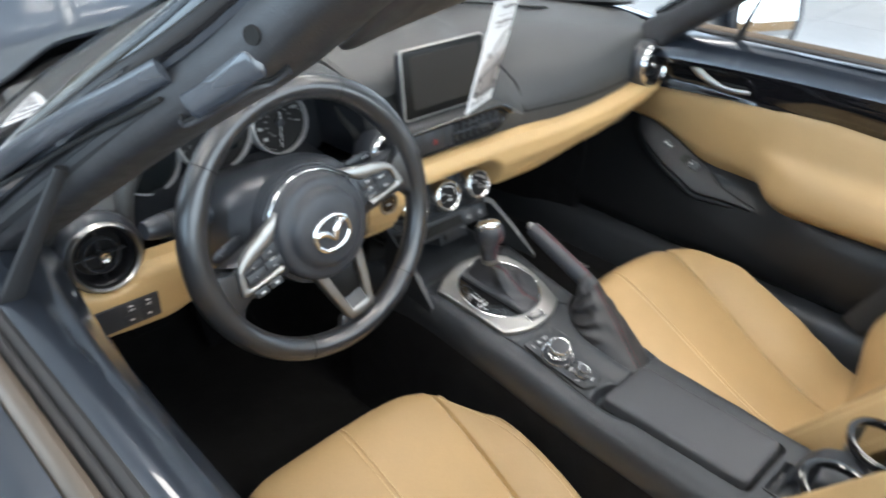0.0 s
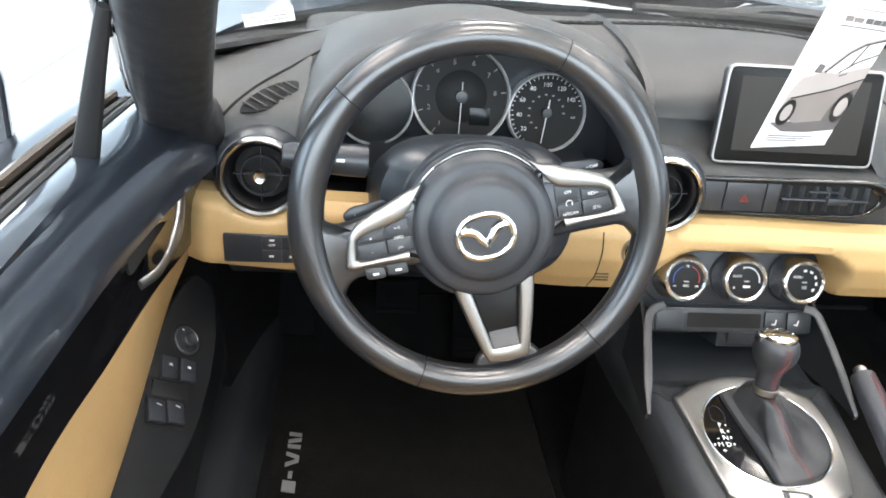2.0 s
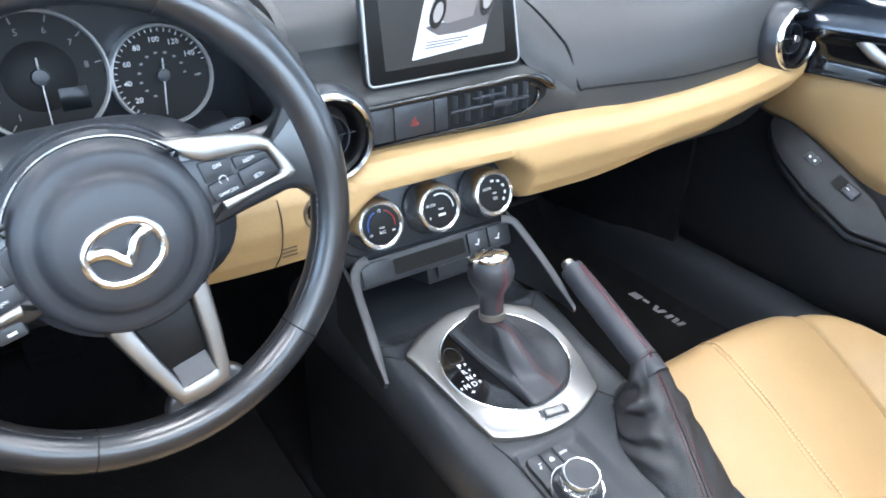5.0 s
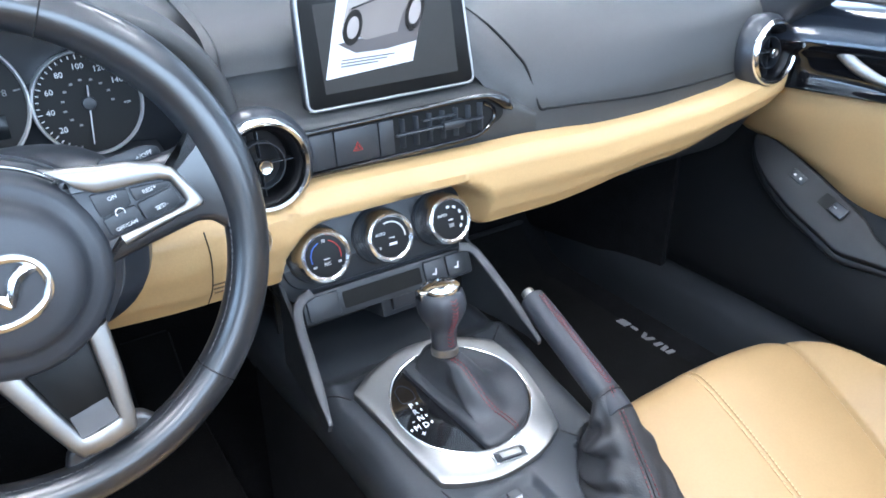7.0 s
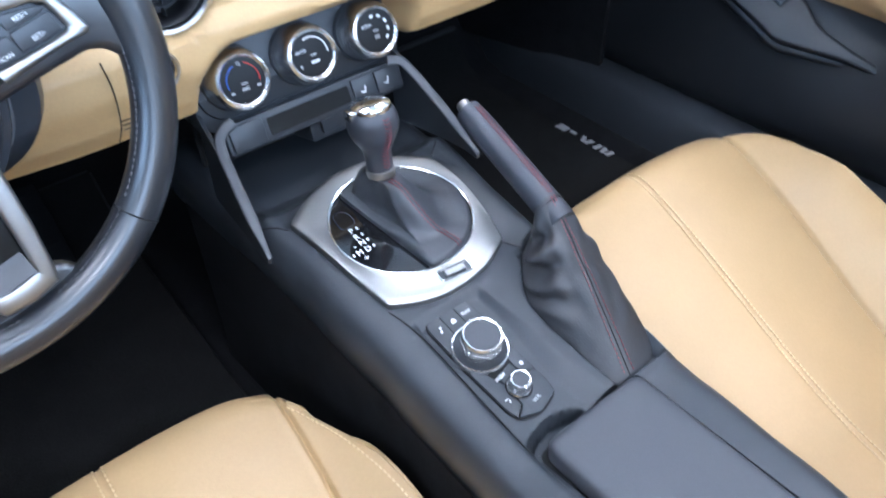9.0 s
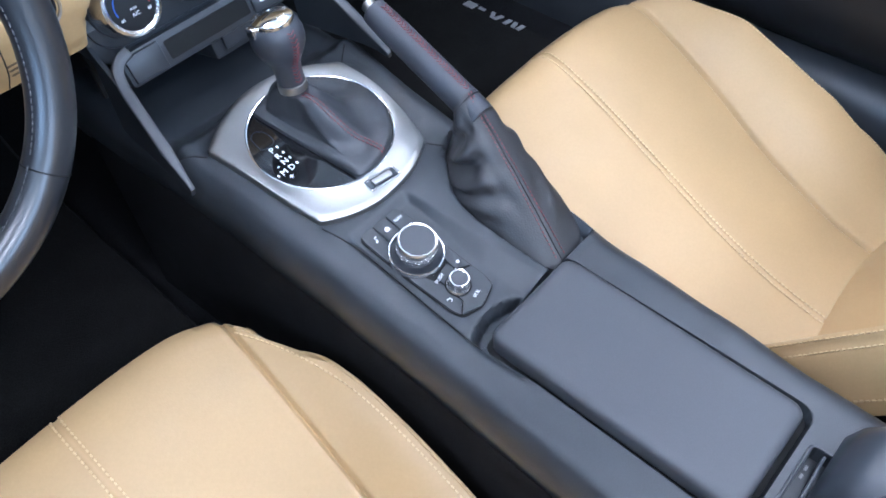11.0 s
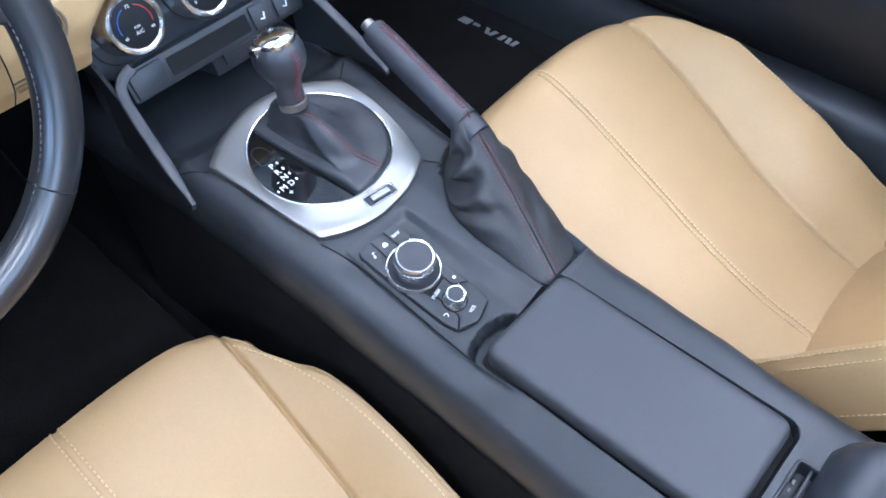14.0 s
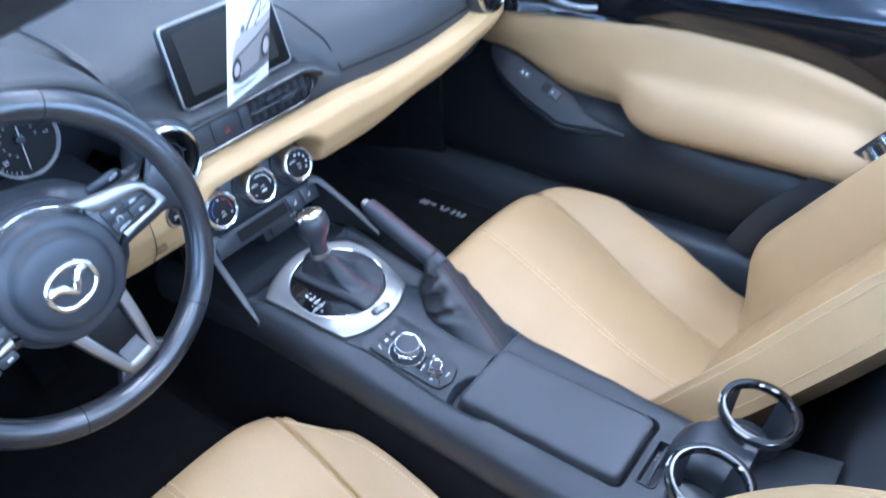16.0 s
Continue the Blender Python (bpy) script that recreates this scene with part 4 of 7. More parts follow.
# display on top of the dash
disp = thing("display_screen", (0.034, 0.21, 0.705), "thin silver-edged dark display screen standing on the dashboard", "display")
DM = basis((0.034, 0.196, 0.769), (0, -0.985, 0.17))
shape = rounded([(-0.097, -0.054), (0.097, -0.054), (0.092, 0.055), (-0.092, 0.055)], 0.008, 6)
part("back_shell", moved(plate(shape, 0.014, 0.0), DM @ Matrix.Translation((0, 0, -0.014))), SMOOTH, disp)
part("silver_edge", moved(tube([V(p[0], p[1], -0.001) for p in shape], 0.0022, 10, closed=True, up=(0, 0, 1)), DM), SILVER, disp, "satin silver edge")
part("front_glass", moved(plate(rounded([(-0.0955, -0.0525), (0.0955, -0.0525), (0.0905, 0.0535), (-0.0905, 0.0535)], 0.007, 6), 0.0015, 0.0006), DM), SCREEN_EDGE, disp, "gloss black front glass")
part("screen", moved(rbox(0.154, 0.084, 0.0005, 0.0), DM @ Matrix.Translation((0, 0.002, 0.0014))), SCREEN, disp, "dark switched-off screen tinted by the cabin's brown reflection")
part("foot", moved(rbox(0.10, 0.03, 0.02, 0.004), pose(0.034, 0.215, 0.706)), SMOOTH, disp)

# slotted centre vent with hazard switch
slot = thing("center_air_vent", (0.03, 0.16, 0.66), "slotted centre vent with hazard switch in gloss black frame", "air vent")
SM = basis((0.03, 0.1555, 0.687), (0, -1, 0.06))
part("backing", moved(plate(rounded([(-0.117, -0.021), (0.085, -0.021), (0.118, -0.006), (0.118, 0.010), (0.10, 0.021), (-0.117, 0.021)], 0.006), 0.003), SM @ Matrix.Translation((0, 0, -0.003))), DARK, slot)
up_bar = curve_through([V(-0.122, 0.0195, 0.002), V(-0.06, 0.0205, 0.003), V(0.03, 0.0215, 0.003), V(0.085, 0.0215, 0.003), V(0.108, 0.0155, 0.003), V(0.128, 0.002, 0.002)], 40)
part("upper_bar", moved(tube(up_bar, [0.0028 + 0.0032 * smooth01(24, 36, i) - 0.003 * smooth01(36, 39, i) for i in range(40)], 12, up=(0, 0, 1)), SM), PIANO, slot, "gloss black upper bar")
part("lower_bar", moved(tube(curve_through([V(-0.122, -0.0215, 0.002), V(-0.03, -0.0215, 0.003), V(0.06, -0.0210, 0.003), V(0.088, -0.0175, 0.002), V(0.104, -0.006, 0.001), V(0.104, 0.006, 0.0), V(0.092, 0.0135, 0.0)], 44), 0.0026, 10, up=(0, 0, 1)), SM), PIANO, slot)
for x0, x1 in ((-0.114, -0.0855), (-0.0845, -0.0375), (-0.0365, -0.020)):
    b = part("switch_button", moved(rbox(x1 - x0, 0.0345, 0.006, 0.0012), SM @ Matrix.Translation(((x0 + x1) / 2, -0.0005, -0.001))), PLASTIC, slot)
    if x0 < -0.08 and x1 > -0.05:
        tri = [V(0.0055 * math.cos(a), 0.0055 * math.sin(a) - 0.001, 0) for a in (math.pi / 2, math.pi * 7 / 6, math.pi * 11 / 6)]
        part("hazard_mark", joined(moved(tube(tri, 0.0005, 6, closed=True), SM @ Matrix.Translation((-0.061, -0.002, 0.0052))), moved(tube([p * 0.5 for p in tri], 0.0004, 6, closed=True), SM @ Matrix.Translation((-0.061, -0.002, 0.0052)))), RED_INK, b, "red hazard triangle")
for x in (-0.012, 0.004, 0.020, 0.036, 0.052, 0.068, 0.083):
    part("louvre", moved(rbox(0.0012, 0.030, 0.008, 0.0003), SM @ Matrix.Translation((x, 0, -0.002)) @ Matrix.Rotation(radians(35), 4, "Y")), PLASTIC, slot)
part("cross_slat", moved(rbox(0.106, 0.0028, 0.005, 0.001), SM @ Matrix.Translation((0.036, -0.001, 0.001))), SMOOTH, slot)
part("vent_tab", moved(rbox(0.026, 0.0085, 0.008, 0.002), SM @ Matrix.Translation((0.050, -0.001, 0.001))), PLASTIC, slot)
part("upper_slat", moved(rbox(0.040, 0.0020, 0.004, 0.0006), SM @ Matrix.Translation((0.035, 0.008, 0.0))), SMOOTH, slot)

# heater controls
KN = V(0, -0.955, 0.30)
KM = basis((-0.005, 0.165, 0.5755), KN)
heater = thing("heater_control_panel", (0.007, 0.17, 0.53), "black oblong panel carrying the heater knobs", "control panel")
part("panel", moved(plate(rounded([(-0.112, -0.037), (0.112, -0.037), (0.112, 0.037), (-0.112, 0.037)], 0.034, 9), 0.006, 0.002), KM @ Matrix.Translation((0, 0, -0.0135))), PLASTIC, heater)
part("panel_back", moved(plate(rounded([(-0.118, -0.05), (0.118, -0.05), (0.116, 0.042), (-0.116, 0.042)], 0.03, 7), 0.03, 0.004), KM @ Matrix.Translation((0, 0, -0.0415))), PLASTIC, heater)


def heater_knob(x, which):
    m = KM @ Matrix.Translation((x, 0, 0.002))
    t = part("heater_knob", moved(lathe([(0.0300, -0.008), (0.0296, 0.006), (0.0280, 0.0185), (0.0262, 0.0228), (0.0238, 0.0242), (0.0216, 0.0222)], 36), m), BRIGHT, heater, "knurled chrome heater knob", sharp=8)
    part("knob_skirt", moved(lathe([(0.0314, -0.0115), (0.0314, -0.0065), (0.0302, -0.0055), (0.029, -0.0065)], 56), m), SMOOTH, t)
    part("knob_face", moved(lathe([(0.0218, 0.0205), (0.0214, 0.0215), (0.015, 0.0219), (0, 0.0220)], 48), m), MATT, t, "black knob face")
    f = t
    m2 = m @ Matrix.Translation((0, 0, 0.0222))

    def mark(text, px, py, size):
        part("lettering", letters(text, size, m2 @ Matrix.Translation((px, py, 0))), WHITE_INK, f)

    def arc(r, a0, a1, w, material):
        part("scale_arc", moved(tube(ring_points(r, 20, radians(a0), radians(a1)), w, 6), m2), material, f)

    if which == 0:
        mark("72", 0, 0.0155, 0.0042), mark("60", -0.0135, -0.0085, 0.0036), mark("84", 0.0135, -0.0085, 0.0036), mark("A/C", 0.0, -0.008, 0.0046), mark("PUSH", 0, -0.003, 0.0026)
        arc(0.016, 110, 195, 0.00045, BLUE_INK), arc(0.016, -15, 70, 0.00045, RED_INK)
    elif which == 1:
        mark("AUTO", -0.0115, 0.0055, 0.0042), mark("0", -0.0145, -0.0085, 0.0042), mark("PUSH", 0.001, -0.0005, 0.0026)
        arc(0.0165, -5, 110, 0.0008, WHITE_INK)
        part("symbol", moved(rbox(0.009, 0.0028, 0.0003, 0), m2 @ Matrix.Translation((0.001, -0.007, 0))), WHITE_INK, f)
    else:
        mark("AUTO", -0.0095, 0.0065, 0.0042), mark("PUSH", 0.0, 0.0, 0.0026)
        part("symbol", moved(rbox(0.006, 0.004, 0.0003, 0), m2 @ Matrix.Translation((0, -0.006, 0))), GREY_INK, f)
        for a in (95, 62, 28, -5, -38):
            part("symbol", moved(rbox(0.0040, 0.0026, 0.0003, 0), m2 @ Matrix.Translation((0.0145 * math.cos(radians(a)), 0.0145 * math.sin(radians(a)), 0)) @ Matrix.Rotation(radians(a - 90), 4, "Z")), WHITE_INK, f)
    part("index_mark", moved(rbox(0.0026, 0.0010, 0.004, 0), m @ Matrix.Translation((-0.0225, 0.0125, 0.0145)) @ Matrix.Rotation(radians(60), 4, "Z")), mat("orange_print", (0.5, 0.14, 0.02), 0.5), t)
    return t


for i, x in enumerate((-0.074, 0.0, 0.074)):
    heater_knob(x, i)

# switch row, cubby and its trim legs
row = thing("switch_row", (0, 0.16, 0.50), "black switch row with card slot and seat heater switches", "switch panel")
RM = basis((-0.005, 0.148, 0.5235), (0, -0.93, 0.36))
part("row_panel", moved(plate(rounded([(-0.103, -0.0155), (0.103, -0.0155), (0.103, 0.0155), (-0.103, 0.0155)], 0.005), 0.012, 0.002), RM @ Matrix.Translation((0, 0, -0.010))), PLASTIC, row)
part("card_slot", moved(plate(rounded([(-0.058, -0.009), (0.036, -0.009), (0.036, 0.009), (-0.058, 0.009)], 0.002, 3), 0.0012), RM @ Matrix.Translation((0, 0, 0.0018))), DARK, row)
part("blank_switch", moved(rbox(0.036, 0.026, 0.004, 0.002), RM @ Matrix.Translation((-0.081, 0, 0.001))), PLASTIC, row)
for x in (0.054, 0.083):
    k = part("seat_heater_switch", moved(rbox(0.0275, 0.025, 0.004, 0.002), RM @ Matrix.Translation((x, 0, 0.001))), PLASTIC, row)
    part("symbol", moved(joined(rbox(0.0014, 0.007, 0.0003, 0), moved(rbox(0.005, 0.0014, 0.0003, 0), Matrix.Translation((-0.002, -0.003, 0)))), RM @ Matrix.Translation((x, -0.001, 0.0051)) @ Matrix.Rotation(radians(-15), 4, "Z")), WHITE_INK, k)
part("cubby_roof", moved(rbox(0.21, 0.10, 0.006, 0.002), pose(-0.005, 0.205, 0.505)), PLASTIC, row)
# near-black back wall: the cubby's shade is put into its colour
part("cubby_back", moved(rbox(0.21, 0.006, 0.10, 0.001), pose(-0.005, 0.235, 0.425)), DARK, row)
box_ob = part("socket_block", moved(plate(rounded([(-0.032, -0.017), (0.036, -0.017), (0.036, 0.017), (-0.032, 0.017)], 0.003), 0.05, 0.002), basis((0.015, 0.20, 0.487), (0, -0.96, 0.28))), PLASTIC, row)
part("socket_cover", moved(rbox(0.034, 0.020, 0.004, 0.002), basis((0.012, 0.1515, 0.500), (0, -0.96, 0.28))), SMOOTH, box_ob)
for k, (x, z) in enumerate(((0.041, 0.502), (0.048, 0.502), (0.041, 0.494), (0.048, 0.494))):
    part("symbol", moved(rbox(0.0035, 0.0035, 0.0004, 0), basis((x, 0.1512, z), (0, -0.96, 0.28))), WHITE_INK, box_ob)

legs = thing("console_trim", (0, 0.09, 0.46), "dark silver trim legs framing the console cubby", "trim")
for s, tip_x, top_x in ((-1, -0.131, -0.122), (1, 0.120, 0.098)):
    line = curve_through([V(top_x - s * 0.022, 0.138, 0.549), V(top_x - s * 0.008, 0.134, 0.545), V(top_x, 0.124, 0.533), V(lerp(top_x, tip_x, 0.55), 0.086, 0.498), V(tip_x, 0.046, 0.459)], 48)
    part("trim_leg", tube(line, [0.0054 - 0.0030 * smooth01(38, 47, i) for i in range(48)], 10, flat=0.42, up=(0.0, -0.75, 0.6)), FINSILVER, legs, "dark silver trim leg")
    part("leg_web", skin([[V(tip_x + s * 0.002, 0.05, 0.45), V(tip_x, 0.085, 0.452), V(top_x + s * 0.004, 0.17, 0.455)], [V(tip_x + s * 0.001, 0.049, 0.458), V(lerp(top_x, tip_x, 0.55), 0.090, 0.497), V(top_x, 0.17, 0.550)]], 10, 14, 0.004), PLASTIC, legs)

# switches left of the wheel, start button, small vents
LMX = basis((-0.559, 0.1335, 0.6110), (0, -1.0, -0.01))
sw = part("switch_panel", moved(plate(rounded([(-0.052, -0.0170), (0.036, -0.0170), (0.036, 0.0170), (-0.052, 0.0170)], 0.002, 3), 0.006, 0.0008), LMX @ Matrix.Translation((0, 0, -0.0035))), SMOOTH, dash, "small black switch panel")
for x, z, tx in ((0.0, 0.0080, "OFF"), (0.022, 0.0080, "SET"), (0.0, -0.0085, ""), (0.022, -0.0085, "")):
    k = part("switch", moved(rbox(0.0205, 0.0152, 0.001, 0.0004), LMX @ Matrix.Translation((x, z, 0.0021))), SMOOTH, sw)
    if tx:
        part("lettering", letters(tx, 0.0042, LMX @ Matrix.Translation((x, z - 0.003, 0.0033))), WHITE_INK, sw)
    part("symbol", moved(rbox(0.005, 0.0022, 0.0003, 0), LMX @ Matrix.Translation((x - (0 if tx else 0.001), z + (0.003 if tx else 0), 0.0030))), WHITE_INK, sw)
SB = basis((-0.1548, 0.1255, 0.6264), (0, -1, 0.05)) @ Matrix.Diagonal((0.9, 0.9, 1, 1))
start = part("start_button", moved(lathe([(0.0160, 0.001), (0.0165, 0.0045), (0.0185, 0.005), (0.0200, 0.002), (0.0200, -0.004)], 40), SB), DULLCHROME, dash, "metal-ringed start button")
part("button_face", moved(lathe([(0, 0.0035), (0.0145, 0.0032), (0.0158, 0.0018), (0.0160, -0.004)], 40), SB), PIANO, start)
part("lettering", letters("START", 0.0045, SB @ Matrix.Translation((0, -0.002, 0.0037))), WHITE_INK, start)
panel_line = dash
MID_SLOT = mat("slot_shadow", (0.12, 0.08, 0.04), 0.7)
for k in range(3):
    part("band_slot", moved(rbox(0.016, 0.0012, 0.001, 0), basis((-0.1875, 0.1290, 0.594 - 0.004 * k), (0, -1, 0.1))), MID_SLOT, panel_line)
part("band_seam", tube(curve_through([V(-0.2010, 0.1360, 0.573), V(-0.1975, 0.1228, 0.595), V(-0.1945, 0.1208, 0.625), V(-0.1965, 0.1222, 0.650)], 12), 0.0006, 6), DARK, panel_line)

demist = thing("demister_vent", (-0.565, 0.20, 0.75), "leaf-shaped black demister vent", "air vent")
FM = basis((-0.566, 0.201, 0.7605), (0.10, -0.55, 0.83), (0.72, 0.68, 0.15))
leaf = [V(x, y, 0) for x, y in ((0.0, -0.042), (0.011, -0.022), (0.0145, 0.004), (0.010, 0.030), (0.0, 0.040), (-0.009, 0.026), (-0.0125, 0.0), (-0.009, -0.024))]
part("leaf_well", moved(plate(rounded(leaf, 0.01, 4), 0.0022, 0.0), FM @ Matrix.Translation((0, 0, -0.0012))), DARK, demist)
for k in range(6):
    y = -0.026 + 0.0105 * k
    w = 0.024 * math.sqrt(max(0.05, 1 - ((y + 0.0) / 0.041) ** 2))
    part("leaf_slat", moved(rbox(w, 0.0018, 0.004, 0.0005), FM @ Matrix.Translation((0.001, y, 0.0)) @ Matrix.Rotation(radians(20), 4, "Z")), DASH, demist)

grille = thing("defroster_grille", (0.08, 0.43, 0.82), "long dark ribbed defroster slot along the dashboard top", "grille")


def top_line(x):
    return V(x, keyed([(-0.25, 0.425), (0.0, 0.445), (0.25, 0.425), (0.5, 0.33)], x), keyed([(-0.25, 0.8185), (0.0, 0.8235), (0.25, 0.814), (0.5, 0.793)], x))


part("slot", tube([top_line(x) for x in steps(-0.24, 0.46, 60)], 0.0075, 8, flat=0.3, up=(0, 0, 1)), DARK, grille)
for i, x in enumerate(steps(-0.235, 0.455, 56)):
    part("rib", moved(rbox(0.0040, 0.011, 0.0042, 0.0005), Matrix.Translation(top_line(x) + V(0, 0, -0.0012))), DASH, grille)
for x in (-0.145,):
    for k in range(4):
        part("sensor_slot", moved(rbox(0.012, 0.0022, 0.001, 0), pose(-0.195 + 0.001 * k, 0.232 + 0.006 * k, 0.7835 + 0.0042 * k, 40, 0, -20)), DARK, grille)


# ---- steering wheel ----
WC = V(-0.348, 0.028, 0.700)
WN = V(0.0, -0.9717, 0.2360)
WM = basis(WC, WN) @ Matrix.Rotation(radians(13.9), 4, "Z")


wheel = thing("steering_wheel", tuple(WC), "black leather three-spoke steering wheel with satin silver spokes", "steering wheel")
rim_r = 0.1637
rim_mid = V(-0.0005, 0.0055, 0)
loops = []
for i in range(180):
    a = 2 * math.pi * i / 180
    deg = math.degrees(a) % 360
    bulge = sum(math.exp(-((((deg - c + 180) % 360) - 180) / 15) ** 2) for c in (2, 178, 32, 148))
    rr, tt = 0.0153 + 0.0022 * min(1.0, bulge), 0.0165 + 0.001 * min(1.0, bulge)
    c = rim_mid + V(rim_r * math.cos(a), rim_r * math.sin(a), 0)
    e = V(math.cos(a), math.sin(a), 0)
    loops.append([WM @ (c + e * rr * math.cos(b) + V(0, 0, tt * math.sin(b))) for b in [2 * math.pi * k / 30 for k in range(30)]])
loops.append(loops[0])
rim = part("rim", loft(loops, caps=False), LEATHER, wheel, "black leather rim")
for deg in (127, 53, 238.3, 301.7):
    a = radians(deg)
    e, c = V(math.cos(a), math.sin(a), 0), rim_mid + V(rim_r * math.cos(a), rim_r * math.sin(a), 0)
    part("rim_seam", moved(tube([c + e * 0.0156 * math.cos(b) + V(0, 0, 0.0168 * math.sin(b)) for b in [2 * math.pi * k / 24 for k in range(24)]], 0.0006, 6, closed=True), WM), DARK, rim)
for a0, a1 in ((306, 358), (182, 234), (238, 264), (276, 302)):
    pts = [WM @ (rim_mid + V((rim_r - 0.0142) * math.cos(radians(d)), (rim_r - 0.0142) * math.sin(radians(d)), 0.0075)) for d in steps(a0, a1, 40)]
    part("rim_stitching", stitches(pts, 0.0048, 0.0005), GREY_THREAD, rim)

HC = WM @ Matrix.Translation((-0.001, -0.001, 0))
hub = lathe([(0, 0.0268), (0.026, 0.0265), (0.040, 0.0255), (0.0455, 0.0240), (0.0490, 0.0205), (0.0512, 0.0165), (0.0535, 0.0150), (0.0590, 0.0152), (0.0640, 0.0136), (0.0672, 0.0090), (0.0686, 0.0020), (0.068, -0.014), (0.05, -0.03), (0, -0.03)], 80)
hub = part("hub", moved(hub, HC), HUB, wheel, "round black airbag cover", sharp=60)
part("hub_ring", moved(tube(ring_points(0.0700, 60, radians(28), radians(158)), 0.0013, 8), HC @ Matrix.Translation((0, 0, -0.002))), CHROME, wheel, "thin bright arc")
part("hub_collar", moved(lathe([(0.0690, -0.004), (0.0745, -0.007), (0.0760, -0.014), (0.0740, -0.022), (0.066, -0.024)], 64), HC), SMOOTH, wheel)
EM = WM @ Matrix.Translation((-0.0025, -0.0062, 0.0268))
def emblem_oval(k):
    return [V(0.0262 * k * math.copysign(abs(math.cos(a)) ** 0.9, math.cos(a)), 0.0207 * k * math.copysign(abs(math.sin(a)) ** 0.9, math.sin(a)), 0.0012) for a in steps(0, 2 * math.pi, 65)[:-1]]
part("emblem_ring", moved(tube(emblem_oval(0.98), 0.0031, 10, closed=True, up=(0, 0, 1), flat=0.8), EM), CHROME, hub, "oval chrome emblem ring")
for k in (-1, 1):
    arm = curve_through([V(k * 0.0240, 0.0062, 0.0010), V(k * 0.0170, 0.0072, 0.0016), V(k * 0.0095, 0.0045, 0.0020), V(k * 0.0040, -0.0030, 0.0022), V(0.0, -0.0095, 0.0022)], 20)
    part("emblem_bar", moved(tube(arm, [0.0026 + 0.0022 * math.sin(math.pi * (i / 19) ** 0.8) for i in range(20)], 8, up=(0, 0, 1), flat=0.8), EM), CHROME, hub)
part("hub_mark", moved(tube([V(-0.005, -0.043, 0.0236), V(0, -0.045, 0.0232), V(0.005, -0.043, 0.0236)], 0.0006, 6), WM), DARK, hub)

for s in (-1, 1):
    arm = [(0.055, 0.040), (0.090, 0.0300), (0.121, 0.0255), (0.135, 0.0245), (0.1425, 0.0262), (0.1478, 0.0330), (0.1500, 0.0450), (0.162, 0.050), (0.165, 0.0), (0.160, -0.060), (0.1470, -0.0550), (0.1405, -0.0400), (0.1340, -0.0310), (0.125, -0.0268), (0.090, -0.0260), (0.055, -0.0260)]
    pts = rounded([(s * x, y) for x, y in arm], 0.0025, 3)
    part("spoke", moved(plate(pts if s < 0 else pts[::-1], 0.022, 0.006, seg=4), WM @ Matrix.Translation((0, 0, -0.014))), LEATHER, wheel)
    edge = [(0.0505, 0.0508), (0.0576, 0.0471), (0.0716, 0.0425), (0.0830, 0.0380), (0.0997, 0.0325), (0.1165, 0.0245), (0.1250, 0.0165), (0.1310, 0.0), (0.1340, -0.0140), (0.1305, -0.0165), (0.1130, -0.0160), (0.0890, -0.0168), (0.0750, -0.0180)]
    inner = [(0.0620, 0.0370), (0.0650, 0.0300), (0.0735, 0.0225), (0.0873, 0.0190), (0.1010, 0.0160), (0.1130, 0.0132), (0.1195, 0.0095), (0.1215, -0.0010), (0.1225, -0.0080), (0.1205, -0.0098), (0.1100, -0.0104), (0.0885, -0.0100), (0.0735, -0.0090)]
    part("spoke_trim", moved(ribbon([(s * x, y) for x, y in edge], [(s * x, y) for x, y in inner], 0.011, 0.0028), WM @ Matrix.Translation((0, 0, 0.0035))), SILVER, wheel, "satin silver spoke trim", sharp=50)
    pad = [(0.0600, 0.0285), (0.0883, 0.0205), (0.1150, 0.0128), (0.1210, 0.0030), (0.1238, -0.0092), (0.0980, -0.0094), (0.0660, -0.0104)]
    pts = rounded([(s * x, y) for x, y in pad], 0.002, 3)
    pad_ob = part("button_pad", moved(plate(pts if s > 0 else pts[::-1], 0.0080, 0.001), WM @ Matrix.Translation((0, 0, 0.0020))), SMOOTH, wheel)
    for x0, x1 in ((0.0690, 0.0918), (0.0932, 0.1190)):
        for y0, y1 in ((0.0060, 0.50), (-0.0078, 0.0050)):
            top0, top1 = (min(y1, 0.0232 - 0.275 * (x - 0.0690)) for x in (x0, x1))
            q = [(x0, top0), (x1, top1), (x1 + (0.001 if y0 < 0 else -0.002), y0), (x0, y0)]
            pts = rounded([(s * x, y) for x, y in q], 0.002, 3)
            part("button", moved(plate(pts if s > 0 else pts[::-1], 0.0030, 0.0008), WM @ Matrix.Translation((0, 0, 0.0096))), PLASTIC, pad_ob)
tag = WM @ Matrix.Translation((0, 0, 0.0128))
pad_r = [o for o in wheel.children if o.name.startswith("button_pad")][1]
pad_l = [o for o in wheel.children if o.name.startswith("button_pad")][0]
for text, x, y, z in (("ON", 0.081, 0.0155, 0.0040), ("OFF/CAN", 0.0808, -0.0052, 0.0036), ("RES/+", 0.1045, 0.0098, 0.0040), ("SET/-", 0.1065, -0.0040, 0.0040)):
    part("lettering", letters(text, z, tag @ Matrix.Translation((x, y, 0))), WHITE_INK, pad_r)
